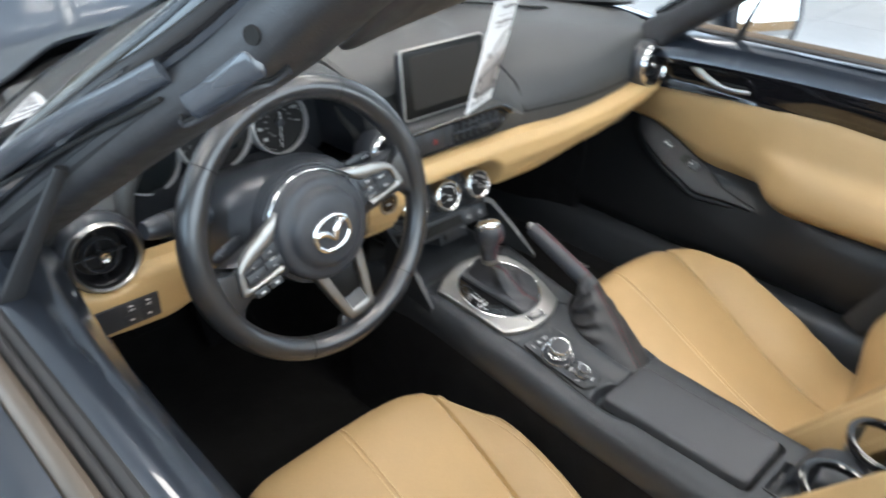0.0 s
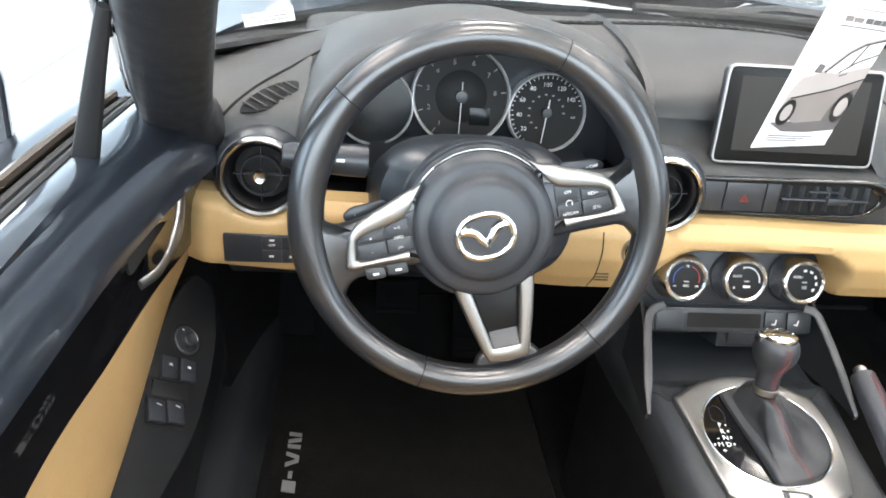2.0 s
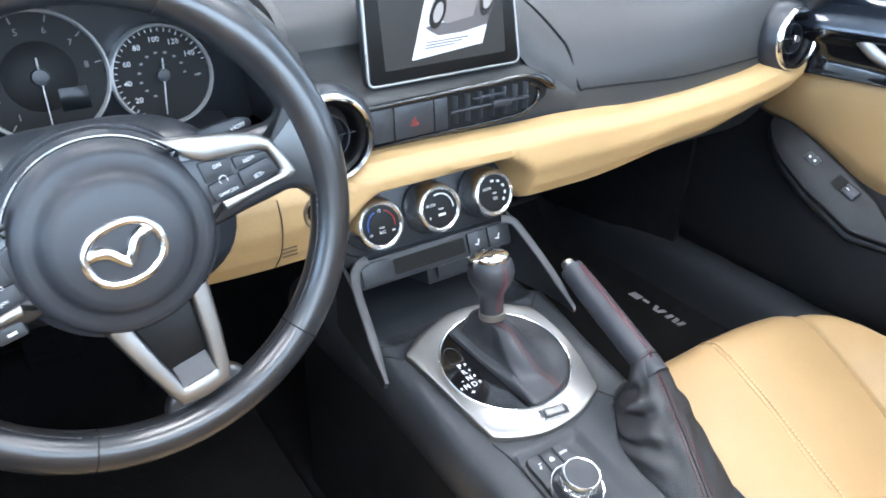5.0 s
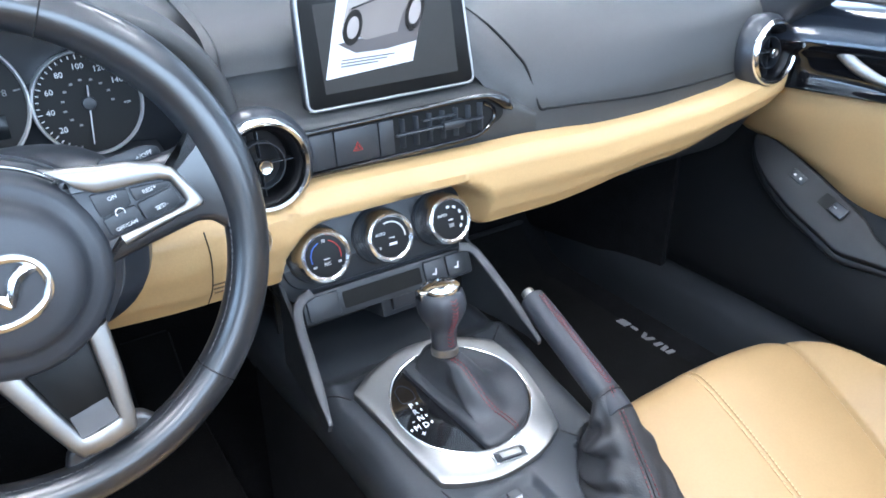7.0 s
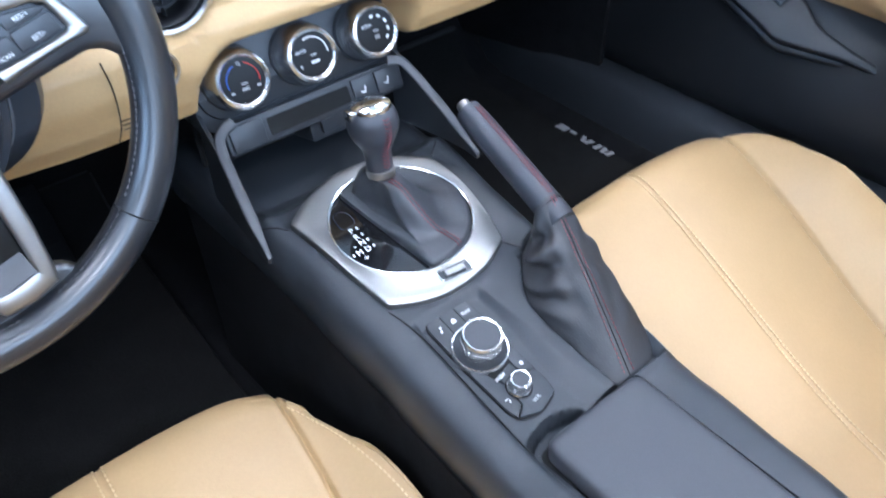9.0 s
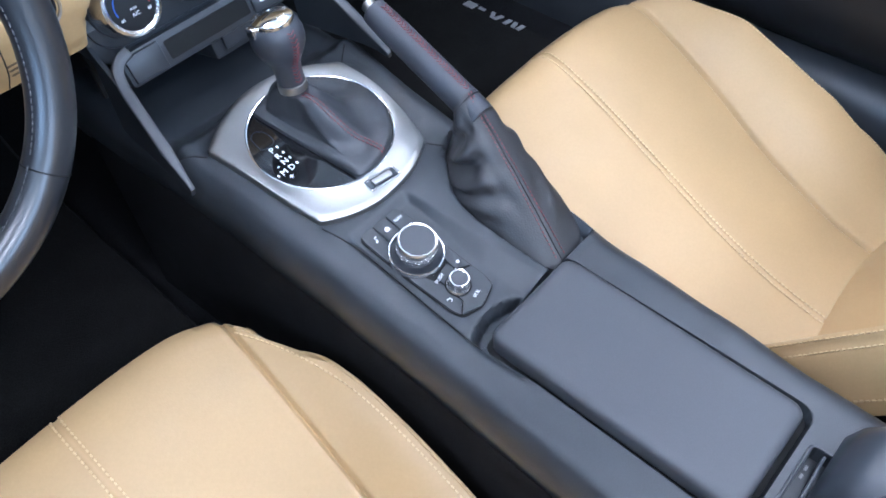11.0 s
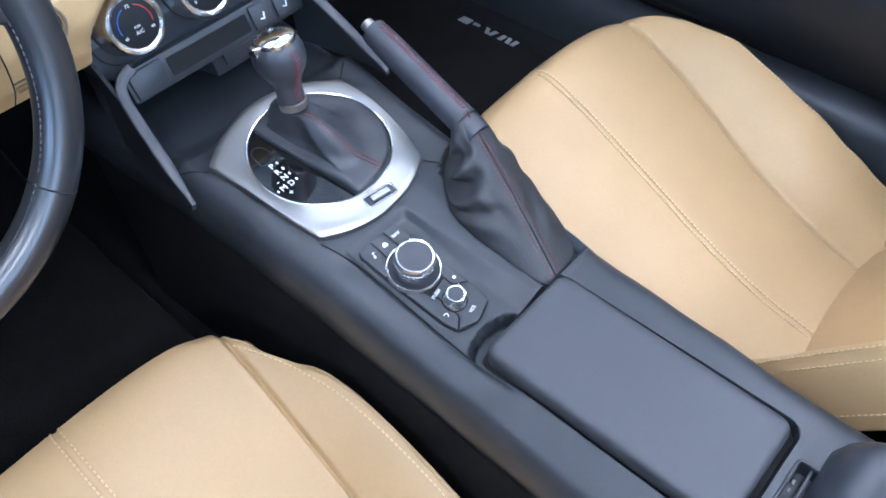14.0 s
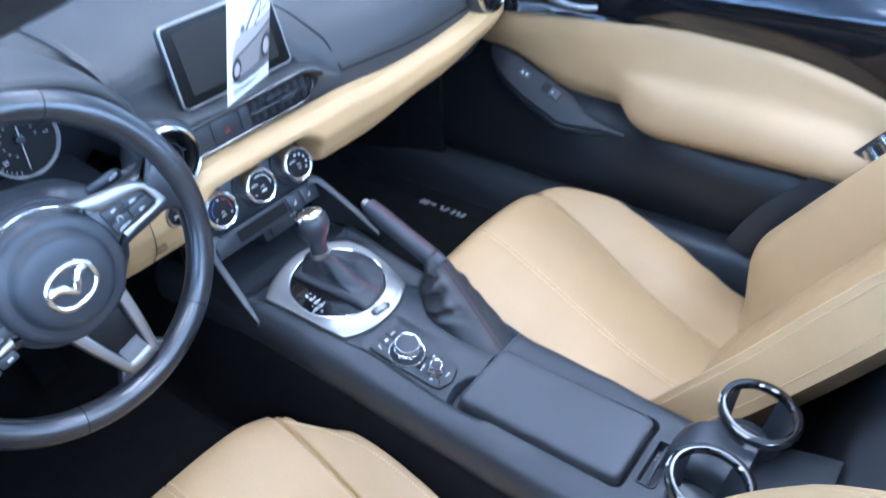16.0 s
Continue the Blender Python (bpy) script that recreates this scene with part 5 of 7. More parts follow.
for text, x, y, z in (("INFO", -0.0805, 0.0055, 0.0040), (">>|", -0.0805, 0.0145, 0.0040), ("|<<", -0.0805, -0.0040, 0.0040), ("+", -0.106, 0.0090, 0.005), ("-", -0.107, -0.0035, 0.005)):
    part("lettering", letters(text, z, tag @ Matrix.Translation((x, y, 0))), WHITE_INK, pad_l)
for x in (-0.1092, -0.0878):
    key = part("phone_button", moved(plate(rounded([(x - 0.0102, -0.0188), (x + 0.0100, -0.0200), (x + 0.0102, -0.0310), (x - 0.0080 if x < -0.1 else x - 0.0100, -0.0300)], 0.003, 4), 0.008, 0.002), WM @ Matrix.Translation((0, 0, 0.001))), PLASTIC, wheel)
    part("symbol", moved(rbox(0.006, 0.002, 0.0004, 0.0), WM @ Matrix.Translation((x + 0.001, -0.0255, 0.0091))), WHITE_INK, key)
part("cruise_symbol", moved(tube([V(0.081 + 0.0030 * math.cos(a), 0.0045 + 0.0030 * math.sin(a), 0.0131) for a in steps(-0.6, 3.7, 14)], 0.0004, 6), WM), WHITE_INK, pad_r)

# lower spoke: two silver legs joined at the rim, black between them
LS = WM @ Matrix.Translation((0, 0, -0.006)) @ Matrix.Rotation(radians(-2), 4, "X")
fork = [(-0.0400, -0.0580), (-0.0318, -0.0950), (-0.0234, -0.1275), (-0.0190, -0.1362), (0.0, -0.1392), (0.0190, -0.1372), (0.0234, -0.1275), (0.0318, -0.0950), (0.0390, -0.0580)]
slit = [(-0.0235, -0.0620), (-0.0178, -0.0960), (-0.0134, -0.1180), (-0.0128, -0.1220), (0.0, -0.1232), (0.0128, -0.1222), (0.0134, -0.1180), (0.0178, -0.0960), (0.0235, -0.0620)]
part("lower_spoke", moved(ribbon(fork, slit, 0.013, 0.003), LS), SILVER, wheel, "satin silver forked lower spoke", sharp=50)
part("spoke_insert", moved(plate(rounded([(-0.024, -0.055), (-0.014, -0.120), (0.014, -0.121), (0.025, -0.055)], 0.003, 3), 0.005, 0.001), LS), SCREEN_EDGE, wheel, "black spoke insert")
part("spoke_scoop", moved(skin([[V(x, -0.108, 0.004), V(x, -0.113, 0.0058), V(x, -0.118, 0.0085), V(x, -0.1235, 0.0112)] for x in (-0.0134, 0.0134)], 8, 14, 0.002), LS), FINSILVER, wheel)
part("rim_bridge", moved(plate(rounded([(-0.040, -0.152), (-0.026, -0.128), (0.026, -0.129), (0.040, -0.152), (0.0, -0.160)], 0.010), 0.010, 0.004, seg=3), WM @ Matrix.Translation((0, 0, -0.010))), LEATHER, wheel)
for s, text in ((1, "+/OFF"), (-1, "-")):
    pad = part("shift_paddle", moved(plate(rounded([(s * 0.086, 0.036), (s * 0.122, 0.0335), (s * 0.131, 0.0275), (s * 0.127, 0.0190), (s * 0.086, 0.0180)][::-s], 0.005), 0.004, 0.0015), WM @ Matrix.Translation((0, 0, -0.034))), SMOOTH, wheel, "black shift paddle")
    part("lettering", letters(text, 0.0048, WM @ Matrix.Translation((s * 0.118, 0.0265, -0.0297))), WHITE_INK, pad)

# column shroud and stalks
column = thing("steering_column", (-0.348, 0.12, 0.66), "black plastic steering column shroud with two stalks", "steering column")
shroud = []
for d, hx, hz, up in ((-0.03, 0.078, 0.062, 0.0), (-0.045, 0.098, 0.069, 0.001), (-0.07, 0.105, 0.072, 0.002), (-0.10, 0.107, 0.072, 0.002), (-0.16, 0.110, 0.066, -0.004), (-0.24, 0.112, 0.06, -0.012)):
    m = basis(WC, WN)
    shroud.append([m @ V(hx * (abs(math.cos(a)) ** 0.65) * math.copysign(1, math.cos(a)), up + hz * (abs(math.sin(a)) ** 0.75) * math.copysign(1, math.sin(a)), d) for a in [2 * math.pi * k / 40 for k in range(40)]])
part("shroud", loft(shroud), SMOOTH, column, "black column shroud")
part("clock_spring", moved(lathe([(0.062, -0.012), (0.076, -0.016), (0.078, -0.032), (0.06, -0.036)], 48), basis(WC, WN)), SMOOTH, column)
for s in (-1, 1):
    p0, p1 = (V(-0.460, 0.10, 0.729), V(-0.541, 0.088, 0.737)) if s < 0 else (V(-0.255, 0.10, 0.722), V(-0.176, 0.094, 0.722))
    st = part("stalk", tube(curve_through([p0, p0.lerp(p1, 0.5), p1], 12), [0.016, 0.016, 0.016, 0.0158, 0.0155, 0.015, 0.0145, 0.014, 0.0138, 0.0135, 0.0125, 0.010] if s < 0 else [0.010] * 10 + [0.009, 0.006], 18), SMOOTH, column, "black control stalk")
    part("stalk_ring", moved(lathe([(0.0142, -0.004), (0.0150, -0.003), (0.0150, 0.003), (0.0142, 0.004)] if s < 0 else [(0.0100, -0.004), (0.0108, -0.003), (0.0108, 0.003), (0.0100, 0.004)], 24), basis(p0.lerp(p1, 0.62), p1 - p0)), RUBBER, st)
    part("stalk_mark", moved(rbox(0.008, 0.003, 0.0004, 0.0), basis(p0.lerp(p1, 0.30) + V(0, -0.0152 if s < 0 else -0.0096, 0.0045), (0, -0.95, 0.3))), WHITE_INK, st)


# ---- centre console ----
console = thing("center_console", (0, -0.2, 0.145), "black plastic centre console between the seats", "center console")


def along(rows, x):
    """Straight between the rows (x, value)."""
    for (x0, a), (x1, b) in zip(rows, rows[1:]):
        if x <= x1:
            return lerp(a, b, max(0.0, (x - x0) / (x1 - x0)))
    return rows[-1][1]


def con_top(y):
    return along(((-0.66, 0.425), (-0.52, 0.398), (-0.24, 0.398), (-0.19, 0.4055), (-0.105, 0.4203), (-0.06, 0.4283), (0.10, 0.458), (0.115, 0.450), (0.13, 0.446), (0.20, 0.448), (0.3, 0.45)), y)


def con_half(y):
    return keyed([(-0.66, 0.115), (-0.45, 0.104), (-0.24, 0.100), (-0.1, 0.106), (0.0, 0.113), (0.10, 0.121), (0.3, 0.13)], y)


def con_right(y):
    return keyed([(-0.66, 0.108), (-0.52, 0.094), (-0.45, 0.095), (-0.367, 0.102), (-0.275, 0.107), (-0.2, 0.113), (-0.1, 0.115), (0.0, 0.116), (0.10, 0.121), (0.3, 0.13)], y)


def box_gap(x, y, cx, cy, hx, hy, r):
    """Distance to a rounded oblong, negative inside it."""
    qx, qy = abs(x - cx) - hx + r, abs(y - cy) - hy + r
    return math.hypot(max(qx, 0), max(qy, 0)) + min(max(qx, qy), 0) - r


TROUGH = 0.0075
well_edge = ((-0.232, 0.036), (-0.198, 0.033), (-0.152, 0.031), (-0.128, 0.033), (-0.111, 0.039), (-0.085, 0.061), (-0.071, 0.074), (-0.062, 0.090), (-0.056, 0.12))
trough_edge = ((-0.30, 0.034), (-0.226, 0.0288), (-0.18, 0.0205), (-0.129, 0.0155), (-0.085, 0.0105), (0.0, 0.008))


def con_z(x, y):
    """Height of the console's top with its trough, wells and rounded shoulders."""
    z = con_top(y) + 0.004
    d = min(x + con_half(y) + 0.004, con_right(y) + 0.004 - x)
    t = min(1.0, max(0.0, 1 - d / 0.034))
    z -= 0.040 * (1 - math.sqrt(max(0.0, 1 - t ** 3)))
    e, w = along(trough_edge, y), lerp(0.024, 0.007, smooth01(-0.226, -0.09, y))
    z -= TROUGH * ramp01(e, e - w, x) * smooth01(-0.0665, -0.0615, x) * smooth01(-0.0775, -0.089, y) * smooth01(-0.30, -0.235, y)
    k = math.hypot((x + 0.031) / 0.030, (y + 0.2275) / 0.0125)
    z -= 0.016 * smooth01(1.1, 0.75, k) * smooth01(-0.245, -0.232, y)
    k = x - along(well_edge, y)
    z -= 0.015 * smooth01(0.0, 0.007, k) * smooth01(con_right(y) - 0.008, con_right(y) - 0.016, x) * smooth01(-0.2330, -0.2275, y)
    z -= 0.013 * smooth01(0.0009, -0.0009, box_gap(x, y, 0.0, -0.3478, 0.0588, 0.1182, 0.0135))
    z -= 0.016 * smooth01(0.001, -0.001, box_gap(x, y, -0.002, -0.486, 0.034, 0.0105, 0.005))
    # hollow of the open cubby ahead of the selector plate
    z -= 0.006 * smooth01(0.112, 0.130, math.hypot(x + 0.008, (y + 0.008) * 0.98)) * smooth01(0.105, 0.090, abs(x)) * smooth01(0.03, 0.06, y)
    return z


fixed = sorted(steps(-0.0645, 0.0622, 86) + [k * (0.0588 + d) for k in (-1, 1) for d in (-0.0012, -0.0008, -0.0003, 0.0003, 0.0008, 0.0012)])
rows = []
for y in steps(-0.66, -0.51, 20)[:-1] + steps(-0.51, -0.455, 50)[:-1] + steps(-0.455, -0.25, 80)[:-1] + steps(-0.25, -0.222, 34)[:-1] + steps(-0.222, -0.05, 80)[:-1] + steps(-0.05, 0.15, 66)[:-1] + steps(0.15, 0.3, 16):
    h, r = con_half(y) + 0.004, con_right(y) + 0.004
    xs = [-h + (h - 0.0645) * (i / 15) ** 2 for i in range(15)] + fixed + [r - (r - 0.0622) * (1 - i / 15) ** 2 for i in range(1, 16)]
    low = con_top(y) - 0.058
    rows.append([V(-h + 0.001, y, low)] + [V(x, y, con_z(x, y)) for x in xs] + [V(r - 0.001, y, low)])
part("console_body", grid_mesh(rows), PLASTIC, console, "black grained plastic console body", sharp=50)
# near-black sheet below the top, the hollow's shade in its colour
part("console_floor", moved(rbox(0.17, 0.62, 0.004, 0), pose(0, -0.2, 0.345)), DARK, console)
loops = []
for y in [-0.655] + steps(-0.6, 0.26, 18):
    z, h, r = con_top(y) - 0.043, con_half(y), con_right(y)
    loops.append([V(x, y, zz) for x, zz in ((-h - 0.016, 0.10), (-h - 0.010, 0.2), (-h - 0.0055, z - 0.004), (-h + 0.004, z), (r - 0.004, z), (r + 0.0055, z - 0.004), (r + 0.010, 0.2), (r + 0.016, 0.10))])
part("console_carpet", loft([[p if k in (0, 1, 2, 5, 6, 7) else p - V(0, 0, 0.06) for k, p in enumerate(lp)] for lp in loops]), CARPET, console, "black carpet along the console's side")


def on_top(x, y, up=0.0):
    """A local frame on the console's top at x, y."""
    d = (con_top(y + 0.01) - con_top(y - 0.01)) / 0.02
    return basis((x, y, con_top(y) + 0.004 + up), (0, -d, 1), (0, 1, 0))


def chevrons(left, right, gap, r):
    """Slanted cross stitches between two lines of a seam, joined in one mesh."""
    out = []
    mid = [(a + b) / 2 for a, b in zip(left, right)]
    run = 0.0
    for i in range(len(left) - 3):
        run += (mid[i + 1] - mid[i]).length
        if run >= gap:
            run = 0.0
            c = mid[i] * 0.5 + mid[i + 1] * 0.5
            for side in (left, right):
                out.append(tube([c + (side[i] - mid[i]) * 0.08, side[i + 3]], r, 5))
    return joined(*out)


# lid of the storage box
lid = thing("armrest_lid", (0, -0.348, 0.402), "black soft armrest lid of the console box", "armrest lid")
lid_rows = []
for k, up in ((0.0, -0.008), (0.0, 0.0050), (0.0012, 0.0082), (0.0038, 0.0102), (0.0085, 0.0112), (0.018, 0.0117), (0.034, 0.0119), (0.050, 0.0120)):
    lid_rows.append([on_top(0, -0.348) @ V(p.x, p.y, up) for p in rounded([(-0.0535 + k, -0.1125 + k), (0.0520 - k, -0.1125 + k), (0.0548 - k, 0.1135 - k), (-0.0548 + k, 0.1135 - k)], max(0.004, 0.013 - k * 0.4), 6)])
part("lid_well", moved(plate(rounded([(-0.058, -0.117), (0.058, -0.117), (0.058, 0.117), (-0.058, 0.117)], 0.012), 0.001), on_top(0, -0.348, -0.0128)), DARK, lid)
part("lid_pad", loft(lid_rows), PAD, lid, "smooth black padded lid")

# gear selector
TILT_P = on_top(0.0, 0.030, 0.0012)
gear = thing("gear_selector", (0, 0.03, 0.44), "automatic gear selector with leather boot in a silver plate", "gear selector")
sides = ([(-0.0945, 0.0445), (-0.064, 0.0640), (-0.022, 0.0775), (0.018, 0.0750), (0.048, 0.0625), (0.0755, 0.0440)],
         [(0.0755, 0.0440), (0.0800, 0.0020), (0.0745, -0.0450), (0.0635, -0.0868)],
         [(0.0635, -0.0868), (0.0300, -0.1025), (-0.0150, -0.1080), (-0.0490, -0.1008), (-0.0740, -0.0885)],
         [(-0.0740, -0.0885), (-0.0815, -0.0466), (-0.0868, -0.0053), (-0.0945, 0.0445)])
quad = [V(p.x, p.y) for side in sides for p in curve_through([V(*q, 0) for q in side], 14)[:-1]]
quad = [p for i, p in enumerate(rounded(quad, 0.0022, 3))]
ell = [(0.0712 * math.cos(a) - 0.0015, 0.0695 * math.sin(a) - 0.0095) for a in steps(0, 2 * math.pi, 81)[:-1]]


ring_n = 160
def by_angle(points):
    """The outline resampled evenly by angle about the hole's middle."""
    mid = V(-0.0015, -0.0095)
    polar = sorted((math.atan2(p[1] - mid.y, p[0] - mid.x), math.hypot(p[0] - mid.x, p[1] - mid.y)) for p in points)
    polar = [(polar[-1][0] - 2 * math.pi, polar[-1][1])] + polar + [(polar[0][0] + 2 * math.pi, polar[0][1])]
    return [(a, along(polar, a)) for a in steps(-math.pi, math.pi, ring_n + 1)[:-1]]


outer, inner_e = by_angle(quad), by_angle(ell)
plate_rows = []
for k, up in ((0.0, -0.004), (0.0, 0.0030), (0.02, 0.0052), (0.08, 0.0064), (0.25, 0.0068), (0.5, 0.0066), (0.75, 0.0060), (0.92, 0.0054), (1.0, 0.0050), (1.0, 0.0)):
    plate_rows.append([TILT_P @ V(-0.0015 + lerp(ro, ri, k) * math.cos(a), -0.0095 + lerp(ro, ri, k) * math.sin(a), up) for (a, ro), (_, ri) in zip(outer, inner_e)])
part("bezel", loft(plate_rows, caps=False), SILVER, gear, "satin silver selector plate", sharp=40)
part("bezel_ring", moved(tube([V(x, y, 0.0052) for x, y in ell], 0.0013, 8, closed=True, up=(0, 0, 1)), TILT_P), CHROME, gear, "thin bright ring")
part("selector_panel", moved(plate([(x * 0.997, y) for x, y in ell], 0.0030), TILT_P), PIANO, gear, "gloss black selector panel")
for text, x, y in (("P", -0.0506, 0.0043), ("R", -0.0508, -0.0045), ("N", -0.0502, -0.0132), ("D", -0.0497, -0.0226), ("M", -0.0590, -0.0224), ("+", -0.0572, -0.0310), ("-", -0.0590, -0.0135)):
    part("lettering", letters(text, 0.0088, TILT_P @ Matrix.Translation((x, y, 0.0034))), WHITE_INK, gear)
for x, y in ((-0.0440, 0.0048), (-0.0442, -0.004), (-0.0436, -0.0127), (-0.0431, -0.0220), (-0.0658, -0.0224)):
    part("indicator", moved(rbox(0.0018, 0.0026, 0.0004, 0), TILT_P @ Matrix.Translation((x, y, 0.0032))), WHITE_INK, gear)
cover = rounded([(-0.058, 0.010), (-0.041, 0.010), (-0.040, 0.026), (-0.047, 0.034), (-0.056, 0.030)], 0.006, 5)
part("release_cover", moved(tube([V(p.x, p.y, 0.0032) for p in cover], 0.00045, 6, closed=True, up=(0, 0, 1)), TILT_P), SMOOTH, gear)
# boot: a padded skirt that fills the plate's hole beside the panel, drawn up to the lever's collar
collar = V(-0.0055, 0.0413, 0.5005)
cl = TILT_P.inverted() @ collar
loops = []
for up, r, f in ((0.002, 1.0, 0.0), (0.0075, 1.0, 0.0), (0.0105, 0.975, 0.0), (0.0125, 0.93, 0.0), (0.0130, 0.86, 0.05), (0.0130, 0.74, 0.16), (0.0146, 0.66, 0.34), (0.0195, 0.55, 0.55), (0.0275, 0.44, 0.74), (0.0360, 0.345, 0.87), (0.0440, 0.27, 0.96), (0.0500, 0.220, 1.0)):
    rise = (up - 0.002) / 0.048
    foot = V(0.020, -0.012, 0)
    ctr = V(lerp(foot.x, cl.x, f), lerp(foot.y, cl.y, f), lerp(up, cl.z - 0.004, smooth01(0.35, 1.0, rise)) if rise > 0.35 else up)
    lp = []
    for j in range(96):
        a = 2 * math.pi * j / 96
        e = V(math.cos(a), math.sin(a), 0)
        p0, p1 = foot.x + 0.0015, foot.y + 0.0095
        bq = p0 * e.x + p1 * e.y
        reach = -bq + math.sqrt(max(0.0, bq * bq - (p0 ** 2 + p1 ** 2) + 0.0682 ** 2))
        # the straight edge beside the panel
        den = e.x + 0.16 * e.y
        if den < 0:
            reach = min(reach, (-0.0275 - foot.x - 0.16 * foot.y) / den)
        calm = smooth01(0.22, 0.35, rise) * smooth01(1.0, 0.75, rise) + 0.35 * smooth01(0.20, 0.26, rise) * smooth01(0.9, 0.5, rise)
        seam_dir = math.exp(-((((a - 4.72 + math.pi) % (2 * math.pi)) - math.pi) / 0.42) ** 2)
        fold = 1 + calm * (0.30 * seam_dir + 0.13 * math.cos(2 * a + 2.2) + 0.06 * math.cos(3 * a + 1.1 + 2 * rise) + 0.03 * math.cos(5 * a - 4 * rise)) - 0.04 * calm
        sag = -0.0045 * smooth01(0.1, 0.24, rise) * smooth01(0.8, 0.4, rise) * (0.5 + 0.5 * math.cos(3 * a + 1.1 + math.pi)) * (1 - seam_dir)
        lp.append(TILT_P @ (ctr + e * lerp(reach * r, 0.0132, smooth01(0.55, 0.98, rise)) * fold + V(0, 0, sag + 0.004 * seam_dir * calm)))
    loops.append(lp)
dense = [[None] * 96 for _ in range(56)]
for j in range(96):
    for i, p in enumerate(curve_through([q[j] for q in loops], 56)):
        dense[i][j] = p
boot = part("boot", loft(dense), BOOT, gear, "creased black leather boot", sharp=70)
seam_j = 72
for off in (-1, 1):
    part("stitching", stitches([dense[i][seam_j] + (dense[i][seam_j + 1] - dense[i][seam_j - 1]).normalized() * 0.0020 * off + V(0, 0, 0.0008) for i in range(12, 55)], 0.0042, 0.0005), RED, boot)
axis = V(0.03, 0.13, 0.985).normalized()
LM = basis(collar, axis, (0, 1, 0)) @ Matrix.Diagonal((1, 1, 1.09, 1))
part("collar", moved(lathe([(0.0115, -0.004), (0.0137, -0.0035), (0.0140, 0.0), (0.0138, 0.0030), (0.012, 0.0038)], 32), LM), SILVER, gear, "satin silver lever collar")
knob_line = [(0.0126, 0.003), (0.0127, 0.010), (0.0129, 0.0165), (0.0138, 0.0215), (0.0168, 0.0270), (0.0206, 0.0325), (0.0234, 0.0385), (0.0245, 0.0445), (0.0240, 0.0505), (0.0222, 0.0555), (0.0198, 0.0585), (0.0192, 0.0590)]
knob = part("knob", moved(lathe([(0, 0.003)] + knob_line, 48), LM), GRIP, gear, "black leather selector knob", sharp=60)
part("knob_cap", moved(lathe([(0.0193, 0.0580), (0.0196, 0.0600), (0.0186, 0.0625), (0.0150, 0.0645), (0.0080, 0.0655), (0, 0.0658)], 40), LM), CHROME, knob, "polished metal knob cap")
part("cap_groove", moved(tube([V(-0.0185, -0.004, 0.0622), V(-0.009, -0.0015, 0.0654), V(0.004, 0.002, 0.0657), V(0.0175, 0.006, 0.0628)], 0.0006, 6), LM), DARK, knob)
part("release_button", moved(rbox(0.006, 0.012, 0.009, 0.002), LM @ Matrix.Translation((-0.0215, 0.002, 0.0535))), CHROME, knob)


def knob_seam(off):
    return [V((r + 0.0004) * math.sin(0.02 + off / max(r, 0.013)), -(r + 0.0004) * math.cos(0.02 + off / max(r, 0.013)), h) for r, h in ((q.x, q.y) for q in curve_through([V(*q, 0) for q in knob_line[:-2]], 70))]


part("stitching", moved(chevrons(knob_seam(-0.0034), knob_seam(0.0034), 0.0032, 0.00055), LM), RED, knob)
# drive switch
RS = TILT_P @ Matrix.Translation((-0.0015, -0.0925, 0.0066)) @ Matrix.Rotation(radians(-8), 4, "Z")
sw = part("drive_switch", moved(tube([V(x, y, 0.0006) for x, y in rounded([(-0.0165, -0.0060), (0.0165, -0.0060), (0.0165, 0.0060), (-0.0165, 0.0060)], 0.0025, 4)], 0.0009, 8, closed=True, up=(0, 0, 1)), RS), CHROME, gear, "small chrome rocker switch")
part("switch_well", moved(plate(rounded([(-0.016, -0.0055), (0.016, -0.0055), (0.016, 0.0055), (-0.016, 0.0055)], 0.0025, 4), 0.0005), RS), SMOOTH, sw)
part("switch_rocker", moved(rbox(0.021, 0.0066, 0.0034, 0.0012), RS @ Matrix.Translation((0.0000, 0, 0.0002))), SILVER, sw)
part("rocker_mark", moved(rbox(0.013, 0.0024, 0.0004, 0.0), RS @ Matrix.Translation((-0.001, 0, 0.0035))), DULLCHROME, sw)
part("lettering", letters("SPORT", 0.0034, TILT_P @ Matrix.Translation((-0.004, -0.0830, 0.0068)) @ Matrix.Rotation(radians(-8), 4, "Z")), GREY_INK, gear)

